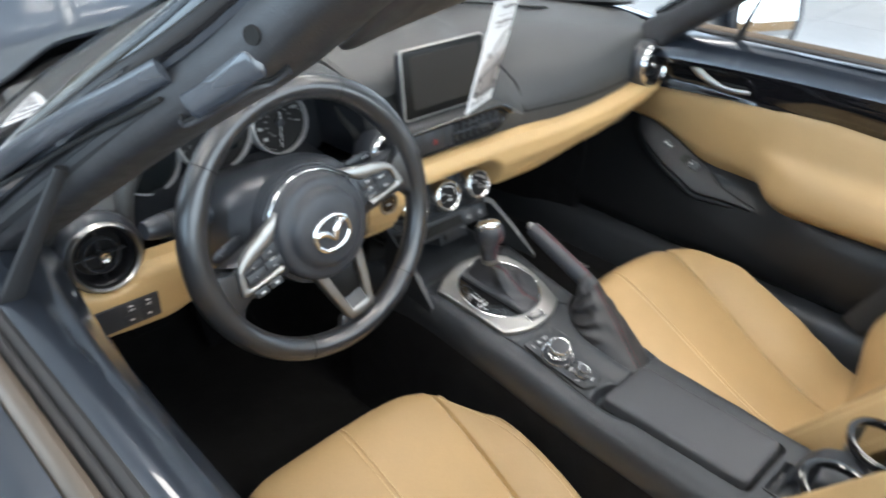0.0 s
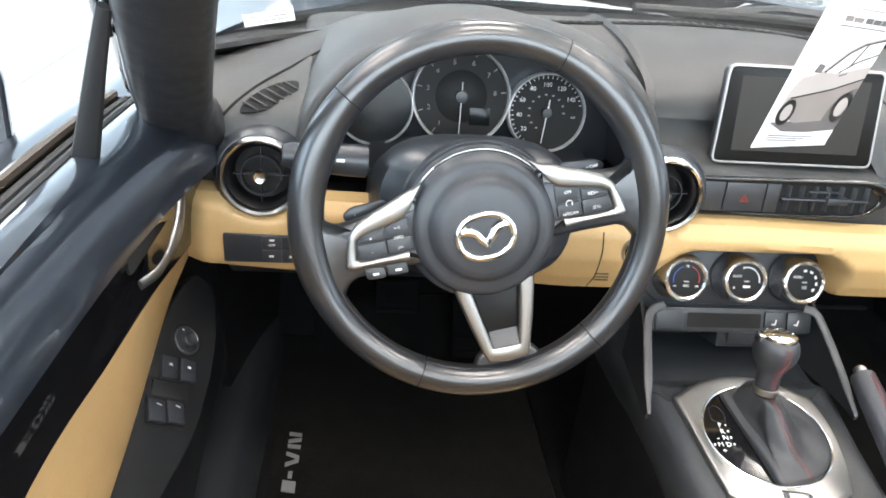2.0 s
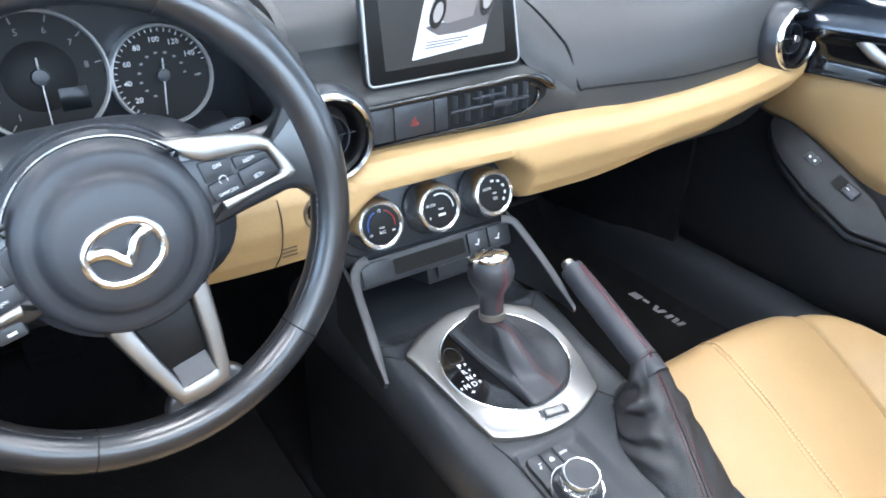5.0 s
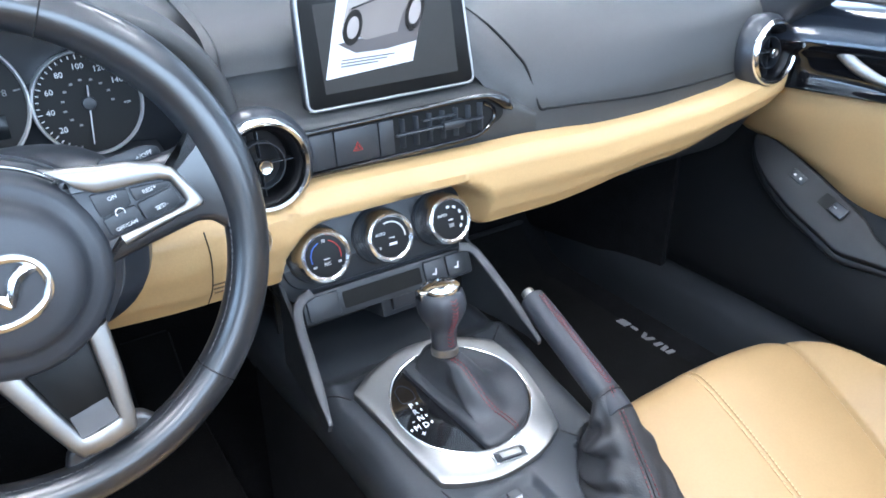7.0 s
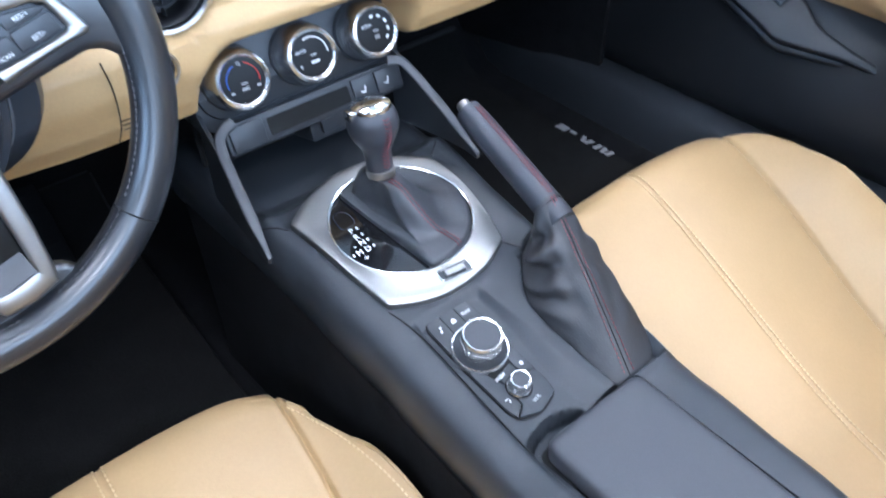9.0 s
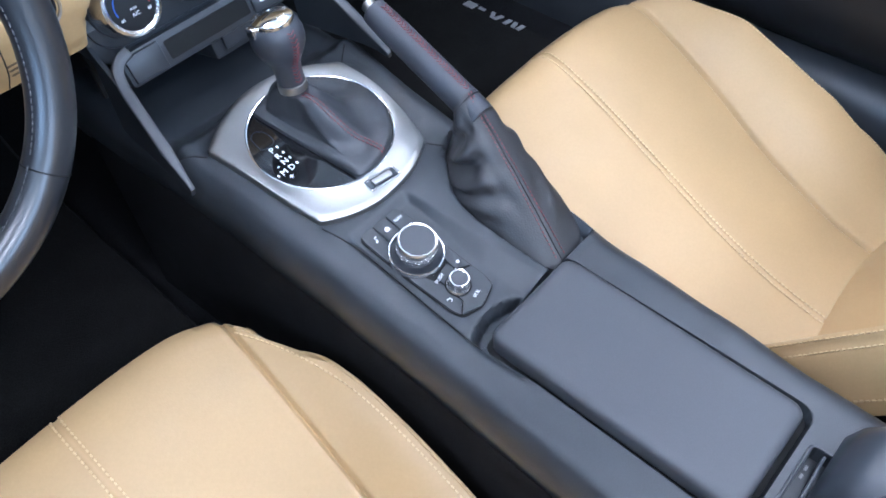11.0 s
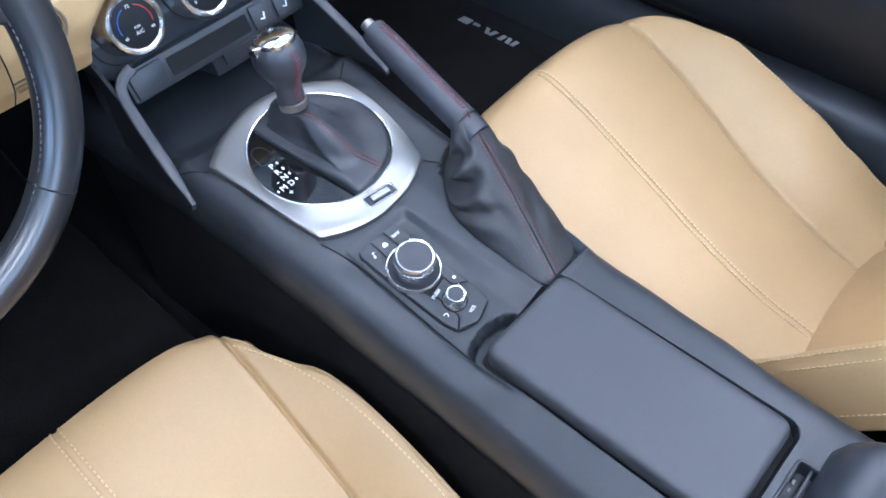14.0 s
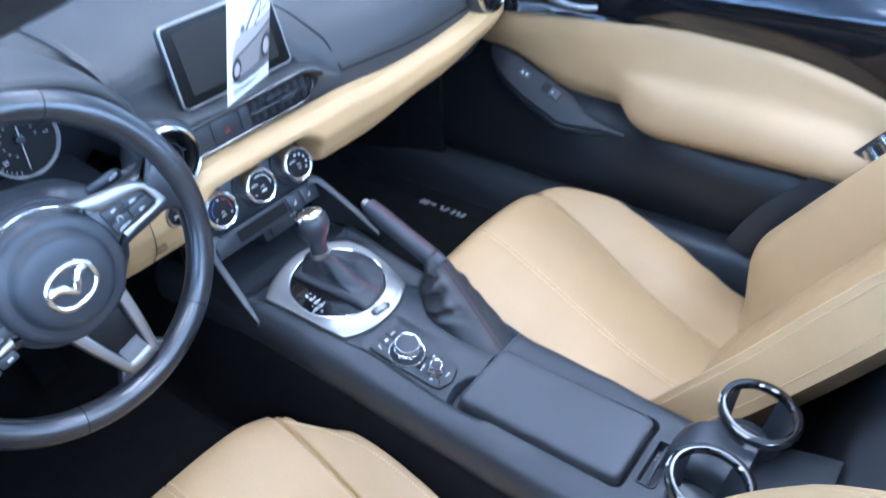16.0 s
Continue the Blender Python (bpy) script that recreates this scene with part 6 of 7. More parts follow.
# command panel on the floor of the trough
ctrl = thing("control_dial_panel", (-0.031, -0.148, 0.41), "media control panel with a large and a small metal dial", "control dial")
CP = on_top(-0.032, -0.1455, -TROUGH + 0.0006)
part("panel_gap", moved(plate(rounded([(-0.0225, 0.0625), (0.0232, 0.0620), (0.0258, 0.0357), (0.0252, 0.0005), (0.0272, -0.0442), (0.0248, -0.0570), (0.0019, -0.0647), (-0.0185, -0.0584), (-0.0220, -0.0468), (-0.0252, 0.0023), (-0.0262, 0.0556)][::-1], 0.006), 0.0010, 0.0), CP), DARK, ctrl)
keys = [[(-0.0250, 0.0545), (-0.0225, 0.0610), (-0.0090, 0.0612), (-0.0090, 0.0360), (-0.0245, 0.0250)], [(-0.0080, 0.0612), (0.0075, 0.0612), (0.0075, 0.0372), (-0.0080, 0.0372)], [(0.0085, 0.0612), (0.0222, 0.0608), (0.0246, 0.0350), (0.0244, 0.0262), (0.0085, 0.0362)],
        [(-0.0240, 0.0005), (-0.0125, -0.0105), (-0.0070, -0.0250), (-0.0075, -0.0480), (-0.0180, -0.0560), (-0.0208, -0.0460)], [(0.0242, 0.0015), (0.0132, -0.0085), (0.0130, -0.0225), (0.0252, -0.0290)], [(-0.0060, -0.0165), (0.0120, -0.0125), (0.0122, -0.0238), (0.0256, -0.0305), (0.0260, -0.0440), (0.0238, -0.0555), (0.0018, -0.0632), (-0.0165, -0.0568), (-0.0064, -0.0490)]]
for q in keys:
    part("key", moved(plate(rounded(q[::-1], 0.0016, 3), 0.0030, 0.0006), CP), PLASTIC, ctrl)
DP = CP @ Matrix.Translation((0.0, 0.0135, 0.0))
dial = part("dial_base", moved(lathe([(0.0, 0.003), (0.0180, 0.003), (0.0225, 0.0042), (0.0238, 0.0050), (0.0240, 0.0)], 56), DP), SMOOTH, ctrl)
part("dial_ring", moved(lathe([(0.0236, 0.0040), (0.0242, 0.0062), (0.0252, 0.0066), (0.0260, 0.0052), (0.0262, 0.001)], 64), DP), BRIGHT, dial, "bright metal ring")
part("dial_knob", moved(lathe([(0.0160, 0.003), (0.0168, 0.0060), (0.0186, 0.0075), (0.0186, 0.0150)], 14), DP), CHROME, dial, "faceted chrome dial", sharp=12)
part("dial_rim", moved(lathe([(0.0184, 0.0148), (0.0188, 0.0165), (0.0188, 0.0215), (0.0182, 0.0245), (0.0172, 0.0256), (0.0160, 0.0252)], 48), DP), BRIGHT, dial, "bright dial rim")
part("dial_cap", moved(lathe([(0.0162, 0.0246), (0.0156, 0.0254), (0.010, 0.0258), (0, 0.0260)], 40), DP), PAD, dial)
VP = CP @ Matrix.Translation((0.0018, -0.0350, 0.0))
vol = part("volume_knob", moved(lathe([(0.0102, 0.0025), (0.0106, 0.0040), (0.0098, 0.0052), (0.0092, 0.0065), (0.0094, 0.0120), (0.0092, 0.0150), (0.0086, 0.0163), (0.0076, 0.0160)], 32), VP), BRIGHT, ctrl, "small chrome volume knob")
part("knob_well", moved(lathe([(0.0105, 0.0030), (0.0118, 0.0034), (0.0119, 0.002)], 32), VP), DARK, vol)
part("knob_cap", moved(lathe([(0.0078, 0.0157), (0.006, 0.0161), (0, 0.0162)], 28), VP), PAD, vol)
for text, x, y, r in (("NAV", 0.0150, 0.0510, 0), ("VOL", 0.0070, -0.0520, 12), ("PUSH", -0.0050, -0.0190, 12)):
    part("lettering", letters(text, 0.0046, CP @ Matrix.Translation((x, y, 0.0033)) @ Matrix.Rotation(radians(r), 4, "Z")), WHITE_INK, ctrl)
part("symbol", moved(joined(tube([V(0.0018 * math.cos(a), 0.0018 * math.sin(a), 0) for a in steps(-1.6, 1.6, 10)], 0.0004, 5), tube([V(-0.0022, 0.0018, 0), V(0, 0.0018, 0)], 0.0004, 5)), CP @ Matrix.Translation((-0.0145, -0.0400, 0.0033))), WHITE_INK, ctrl)
part("symbol", moved(lathe([(0, 0.0004), (0.0018, 0.0004), (0.0018, 0.0)], 5), CP @ Matrix.Translation((0.0195, -0.0185, 0.0030))), WHITE_INK, ctrl)
part("symbol", moved(plate([(-0.0024, -0.0022), (0.0024, -0.0022), (0.0024, 0.0006), (0.0, 0.0026), (-0.0024, 0.0006)], 0.0004), CP @ Matrix.Translation((-0.0005, 0.0500, 0.0030))), WHITE_INK, ctrl)
part("symbol", moved(joined(lathe([(0, 0.0004), (0.0011, 0.0004), (0.0011, 0.0)], 8), moved(rbox(0.0006, 0.0050, 0.0004, 0), Matrix.Translation((0.0010, 0.0024, 0))), moved(rbox(0.0024, 0.0009, 0.0004, 0), Matrix.Translation((0.0021, 0.0046, 0)))), CP @ Matrix.Translation((-0.0165, 0.0465, 0.0030))), WHITE_INK, ctrl)

for pts in (((-0.118, 0.098), (-0.0985, 0.0765), (-0.0965, 0.0740)), ((-0.0752, -0.0590), (-0.0700, -0.080), (-0.0668, -0.110), (-0.0660, -0.160), (-0.0645, -0.222), (-0.0640, -0.236)), ((0.0640, -0.0565), (0.0690, -0.0635), (0.0745, -0.0705)), ((0.0770, 0.0750), (0.0880, 0.0860), (0.1010, 0.0950))):
    line = curve_through([V(x, y, 0) for x, y in pts], 40)
    part("console_seam", tube([V(q.x, q.y, con_z(q.x, q.y) + 0.0001) for q in line], 0.0008, 6), DARK, console)

# handbrake
brake = thing("handbrake", (0.085, -0.14, 0.41), "black leather handbrake lever with red stitching and a soft boot", "handbrake")
tip, low = V(0.104, 0.046, 0.522), V(0.095, -0.085, 0.478)
d = (tip - low).normalized()
grip = part("grip", tube(curve_through([low - d * 0.02, low, low.lerp(tip, 0.3), low.lerp(tip, 0.7), tip - d * 0.010, tip - d * 0.004], 28), [0.0140] * 6 + [0.0146] * 12 + [0.0144, 0.0142, 0.014, 0.0138, 0.0136, 0.0134, 0.0132, 0.0130, 0.0122, 0.0100], 24), GRIP, brake, "black leather grip")
part("button", tube([tip - d * 0.006, tip + d * 0.004, tip + d * 0.0055, tip + d * 0.006], [0.0072, 0.0072, 0.0066, 0.005], 16), DULLCHROME, brake, "grey metal release button")
side = d.cross(V(0, 0, 1)).normalized()
upv = side.cross(d)


def grip_seam(off):
    a = 0.16 + off / 0.0146
    return [low + (tip - low) * k + (upv * math.cos(a) + side * math.sin(a)) * 0.0149 for k in steps(0.02, 0.90, 90)]


part("stitching", chevrons(grip_seam(-0.0034), grip_seam(0.0034), 0.0032, 0.00055), RED, grip)
ring_c, ring_r = low + d * 0.003, 0.0151
foot_pts = [V(x, y, con_top(y) - 0.008) for x, y in ((0.1125, -0.150), (0.1040, -0.212), (0.0560, -0.2340), (0.0350, -0.198), (0.0320, -0.150), (0.0400, -0.1085), (0.0760, -0.0700), (0.1070, -0.088))]
foot_loop = curve_through(foot_pts * 3, 8 * 3 * 12 - 11)[96:192]
loops = []
for i in range(72):
    f = i / 71
    lp = []
    for j in range(96):
        a = 2 * math.pi * j / 96
        ring_p = ring_c + (side * math.cos(a) + upv * math.sin(a)) * ring_r
        foot_p = foot_loop[j]
        p = ring_p.lerp(foot_p, f)
        out = (side * math.cos(a) + upv * 0.8 * math.sin(a)).normalized()
        left = math.exp(-(((a - math.pi * 1.0 + math.pi) % (2 * math.pi) - math.pi) / 0.95) ** 2)
        right = math.exp(-((a + math.pi) % (2 * math.pi) - math.pi) ** 2 / 0.7)
        top = math.exp(-((((a - math.pi / 2 + math.pi) % (2 * math.pi)) - math.pi) / 0.28) ** 2)
        hump = math.sin(math.pi * f)
        k = hump * (0.005 * right + 0.005 * left + 0.002 * top)
        # two deep slanting folds in the flank and shallow creases between them
        for at, deep, slant, wide in ((0.26, 0.0095, 0.10, 0.075), (0.50, 0.0125, 0.16, 0.080), (0.70, 0.0050, 0.12, 0.06)):
            g = (f - at - slant * math.sin(a - math.pi)) / wide
            k -= deep * left * math.exp(-g * g)
            k += 0.55 * deep * left * math.exp(-(g - 1.5) ** 2)
        for at, deep, slant, wide in ((0.38, 0.0025, -0.16, 0.06), (0.62, 0.0030, -0.20, 0.07)):
            g = (f - at - slant * math.sin(a)) / wide
            k -= deep * right * math.exp(-g * g)
        k += 0.0030 * hump * (1 - top) * noise.noise((math.cos(a) * 2.0, math.sin(a) * 2.0, f * 6))
        lp.append(p + out * k)
    loops.append(lp)
bb = part("brake_boot", loft(loops, caps=False), SOFT, brake, "wrinkled black leather boot", sharp=80)
for off in (-2, 2):
    part("stitching", stitches([l[24 + off].lerp(l[24], 0.2) + V(0, -0.0003, 0.0009) for l in loops[1:-4]], 0.0042, 0.00045), RED, bb)
part("boot_seam", tube([l[24] + V(0, 0, 0.0003) for l in loops[1:-3]], 0.0006, 6), DARK, bb)
part("cuff_seam", tube([ring_c - d * 0.004 + (side * math.cos(a) + upv * math.sin(a)) * 0.0150 for a in steps(0, 2 * math.pi, 41)[:-1]], 0.0006, 6, closed=True), DARK, bb)

# cup holders behind the lid
cups = thing("cup_holder", (0.02, -0.56, 0.41), "pair of black removable cup holders with gloss rings", "cup holder")
SF = on_top(-0.002, -0.486)
frame_pts = rounded([(-0.0345, -0.0115), (0.0345, -0.0115), (0.0345, 0.0110), (-0.0345, 0.0110)], 0.005, 4)
part("slot_frame", moved(tube([V(x, y, 0.0008) for x, y in frame_pts], 0.0015, 8, closed=True, up=(0, 0, 1)), SF), SMOOTH, cups)
part("slot_rib", moved(rbox(0.064, 0.0026, 0.006, 0.0008), SF @ Matrix.Translation((0, -0.001, -0.006)) @ Matrix.Rotation(radians(2), 4, "Z")), SMOOTH, cups)
for x in (0.012, 0.020):
    part("slot_mark", moved(rbox(0.004, 0.0020, 0.0008, 0), SF @ Matrix.Translation((x, 0.006, -0.010))), GREY_INK, cups)
# arm from the slot up to the rings: a wedge with a rounded upper face
wedge = []
for k, (y, z, half, cx, thick) in enumerate(((-0.490, 0.412, 0.030, 0.024, 0.012), (-0.497, 0.428, 0.034, 0.027, 0.020), (-0.510, 0.438, 0.038, 0.030, 0.030), (-0.530, 0.444, 0.042, 0.034, 0.038), (-0.555, 0.446, 0.046, 0.036, 0.042), (-0.580, 0.444, 0.046, 0.034, 0.042))):
    wedge.append([V(cx + p.x, y, z + p.y) for p in rounded([(-half, -thick), (half, -thick), (half, -0.012), (half - 0.012, 0.0), (-half + 0.012, 0.0), (-half, -0.012)], 0.010, 5)])
part("holder_arm", loft(wedge), SMOOTH, cups, "black moulded arm between the rings")
for x, y, z in ((0.084, -0.566, 0.461), (-0.044, -0.557, 0.470)):
    m = pose(x, y, z, 8, 0, 0)
    c = part("cup_ring", moved(lathe([(0.0375, -0.004), (0.0375, 0.003), (0.0395, 0.0048), (0.0435, 0.0050), (0.0465, 0.0035), (0.0475, 0.0), (0.0465, -0.006), (0.044, -0.009), (0.040, -0.008), (0.0375, -0.004)], 64), m), PIANO, cups, "gloss black ring")
    # an open cage: two curved side walls and a floor, with spring flaps
    for a0, a1 in ((-2.6, -0.3), (0.9, 2.2)):
        wall = [[m @ V(r * math.cos(a), r * math.sin(a), h) for a in steps(a0, a1, 20)] for r, h in ((0.0400, -0.006), (0.0385, -0.030), (0.0350, -0.060))]
        part("cup_wall", skin(wall, 10, 20, 0.002), SMOOTH, c)
    part("cup_base", moved(lathe([(0, -0.060), (0.0350, -0.060), (0.0355, -0.062), (0, -0.063)], 40), m), SMOOTH, c)
    flap = [[m @ (V(-0.033, 0.012, -0.006) + V(0.70, -0.30, 0) * u + V(0.25, 0.60, 0) * v + V(0, 0, -0.9 * u - 6 * u * u)) for v in (-0.018, -0.006, 0.008, 0.020)] for u in (0.0, 0.010, 0.022, 0.030)]
    part("cup_flap", skin(flap, 10, 10, 0.003), SMOOTH, c)


# ---- seats ----
def puffed(base, dent, thick, up):
    """The padded surface over base, pressed in along its seams."""
    def over(u, v, lift=0.0):
        return base(u, v) + up * (thick - dent(u, v) + lift)
    return over


def seat(cx, s, slide=-0.035, recline=0.62):
    """A bucket seat about x = cx; s: the side (outward) of the car."""
    t = thing("bucket_seat", (cx, -0.25, 0.09), "tan leather bucket seat with stitched seams", "car seat", "pair of car seats")
    hw = 0.2165
    edge = [(0, 0.039), (0.11, 0.036), (0.15, 0.025), (0.176, 0.010), (0.19, -0.011), (0.203, -0.047), (0.212, -0.10), (0.2165, -0.17)]
    if s < 0:
        edge = [(0, 0.041), (0.11, 0.039), (0.15, 0.030), (0.168, 0.018), (0.178, -0.012), (0.190, -0.055), (0.203, -0.105), (0.2165, -0.19)]

    def seam(v):
        return lerp(0.176, 0.134, smooth01(-0.1, 1.0, v)) if s > 0 else lerp(0.163, 0.142, smooth01(-0.1, 0.8, v))

    def mid(v):
        return lerp(-0.014, -0.052, smooth01(0.0, 0.8, v)) if s > 0 else 0.0056

    front = curve_through([V(a, y, 0) for a, y in edge], 120)

    def nose_at(a):
        for p, q in zip(front, front[1:]):
            if a <= q.x:
                return lerp(p.y, q.y, (a - p.x) / max(1e-6, q.x - p.x))
        return front[-1].y

    def cushion_base(u, v):
        # u: metres across from the middle; v: 0 at the front, 1 at the back
        a = abs(u)
        nose = nose_at(a)
        y = lerp(nose, -0.47, v)
        sm, m = seam(v), abs(u - mid(v))
        z = 0.328 - 0.172 * smooth01(0.12, -0.52, y) * 1.0
        z += 0.006 * math.cos(min(1.0, m / sm) * math.pi / 2)
        rise = keyed([(-0.47, 0.004), (-0.40, 0.014), (-0.34, 0.028), (-0.28, 0.041), (-0.16, 0.046), (-0.07, 0.018), (0.02, 0.004), (0.05, 0.0)], y)
        if s < 0:
            rise = keyed([(-0.47, 0.004), (-0.22, 0.046), (0.06, 0.0)], y)
        z += rise * smooth01(sm + math.copysign(1, u) * mid(v) - 0.01, 0.206, a)
        z -= 0.11 * max(0.0, (a - 0.200) / (hw - 0.200)) ** 2.2
        z -= 0.11 * max(0.0, 1 - (nose - y) / (0.05 if s > 0 else 0.036)) ** 2.3
        z += 0.0025 * noise.noise((u * 9, y * 9, cx))
        return V(cx + u * (1 + 0.07 * smooth01(0.15, hw, a)), y + 0.022 * max(0.0, 1 - v / 0.12), z)

    def cushion_dent(u, v):
        sm = seam(v)
        return 0.0026 * math.exp(-((u - mid(v)) / 0.004) ** 2) + (0.0070 if s > 0 else 0.0055) * math.exp(-((abs(u - mid(v)) - sm) / (0.0030 if s > 0 else 0.0021)) ** 2)

    cushion = puffed(cushion_base, cushion_dent, 0.03, V(0, 0, 1))
    vs = [0, 0.01, 0.02, 0.035, 0.05, 0.07, 0.09, 0.11] + steps(0.13, 1.0, 36)
    
    def across(c, v):
        # columns run along the seams
        k, sm = abs(c), seam(v)
        side = math.copysign(1, c)
        end = min(0.196, sm + side * mid(v))
        return mid(v) * (1 - k / 0.7) + side * end * k / 0.7 if k < 0.7 else side * (end + (hw - end) * (k - 0.7) / 0.3)

    half = steps(0.08, 0.62, 14)[:-1] + steps(0.62, 0.78, 49)[:-1] + steps(0.78, 1.0, 20)
    cs = [-c for c in reversed(half)] + steps(-0.08, 0.08, 22)[1:-1] + half
    part("seat_cushion", sheet(lambda c, v: cushion(across(c, v), v), cs, vs, -0.02), TAN, t, "tan leather seat cushion")
    line = [cushion(mid(v) + 0.0042, v, 0.0006) for v in steps(0.02, 0.99, 60)]
    cush = t.children[0]
    part("stitching", joined(stitches(line, 0.0056, 0.0009), stitches([cushion(mid(v) - 0.0042, v, 0.0006) for v in steps(0.02, 0.99, 60)], 0.0056, 0.0009)), THREAD, cush)
    for k in (-1, 1):
        if s > 0:
            part("stitching", stitches([cushion(k * 0.199, v, 0.0004) for v in steps(0.03, 0.95, 60)], 0.0056, 0.0007), THREAD, cush)
            part("piping", tube([cushion(k * 0.2050, v, 0.0) for v in steps(0.02, 0.96, 60)], 0.0016, 8), TAN, cush)
            continue
        # the seam runs round the bolster's nose and back along its rim
        for off, job in ((0.0, "stitching"), (0.0060, "piping")):
            plan = curve_through([V(0.1690 + 0.3 * off, -0.024 + 0.5 * off, 0), V(0.1780 + off, -0.050, 0), V(0.1870 + off, -0.085, 0), V(0.1935 + off, -0.125, 0), V(0.1965 + off, -0.170, 0), V(0.1970 + off, -0.24, 0), V(0.1955 + off, -0.33, 0), V(0.192 + off, -0.44, 0)], 110)
            line = [cushion(k * p.x, min(1.0, max(0.02, (nose_at(p.x) - p.y) / (nose_at(p.x) + 0.47))), 0.0004) for p in plan]
            if job == "stitching":
                part("stitching", stitches(line, 0.0056, 0.0008), THREAD, cush)
            else:
                part("piping", tube(line, 0.0017, 8), TAN, cush)

    def back_base(u, v):
        z = lerp(0.135, 0.80, v)
        y = slide - 0.428 - recline * (z - 0.16)
        w = keyed([(0, 0.98), (0.35, 1.0), (0.75, 0.92), (1.0, 0.62)], v)
        sm = 0.132 * w
        x = u * w
        a = abs(x)
        k = max(0.0, min(1.0, (a - sm) / (0.062 * w)))
        y += ((0.122 if u * s > 0 else 0.100) - 0.035 * v) * math.sin(k * math.pi / 2) ** 1.3 * smooth01(1.05, 0.7, v) * (smooth01(0.0, 0.34, v) if u * s > 0 else smooth01(-0.12, 0.16, v))
        y += 0.012 * math.cos(min(1.0, a / sm) * math.pi / 2)
        y -= 0.13 * max(0.0, (a - 0.192 * w) / (0.048 * w)) ** 1.9
        y -= 0.07 * max(0.0, (v - 0.93) / 0.07) ** 2
        y += 0.002 * noise.noise((x * 11, z * 9, cx + 3))
        return V(cx + x, y, z)

    def back_dent(u, v):
        return 0.009 * math.exp(-((abs(u) - 0.132) / 0.005) ** 2) + 0.003 * math.exp(-((abs(u) - 0.2) / 0.003) ** 2)

    back = puffed(back_base, back_dent, 0.045, V(0, 0.86, 0.5))
    us = sorted(set([round(k, 4) for k in steps(-0.228 if s > 0 else -0.24, 0.24 if s > 0 else 0.228, 47)] + [round(c + d, 4) for c in (-0.2, -0.132, 0.132, 0.2) for d in steps(-0.012, 0.012, 9)]))
    back_ob = part("seat_back", sheet(back, us, steps(0, 1, 44), -0.04), TAN, t, "tan leather seat back with side bolsters")
    for k in (-1, 1):
        for d in ((0.1955, 0.2045) if k > 0 else (0.1955, 0.2045, 0.2240)) if s > 0 or k < 0 else ():
            part("stitching", stitches([back(k * d, v, 0.0007) for v in steps(0.06, 0.9, 70)], 0.0060, 0.0008), THREAD, back_ob)
    part("seat_base", moved(rbox(0.34, 0.36, 0.06, 0.01), pose(cx, -0.22, 0.09)), PLASTIC, t)
    return t


seat(-0.345, -1, 0.0, 0.64)
seat(0.357, 1)


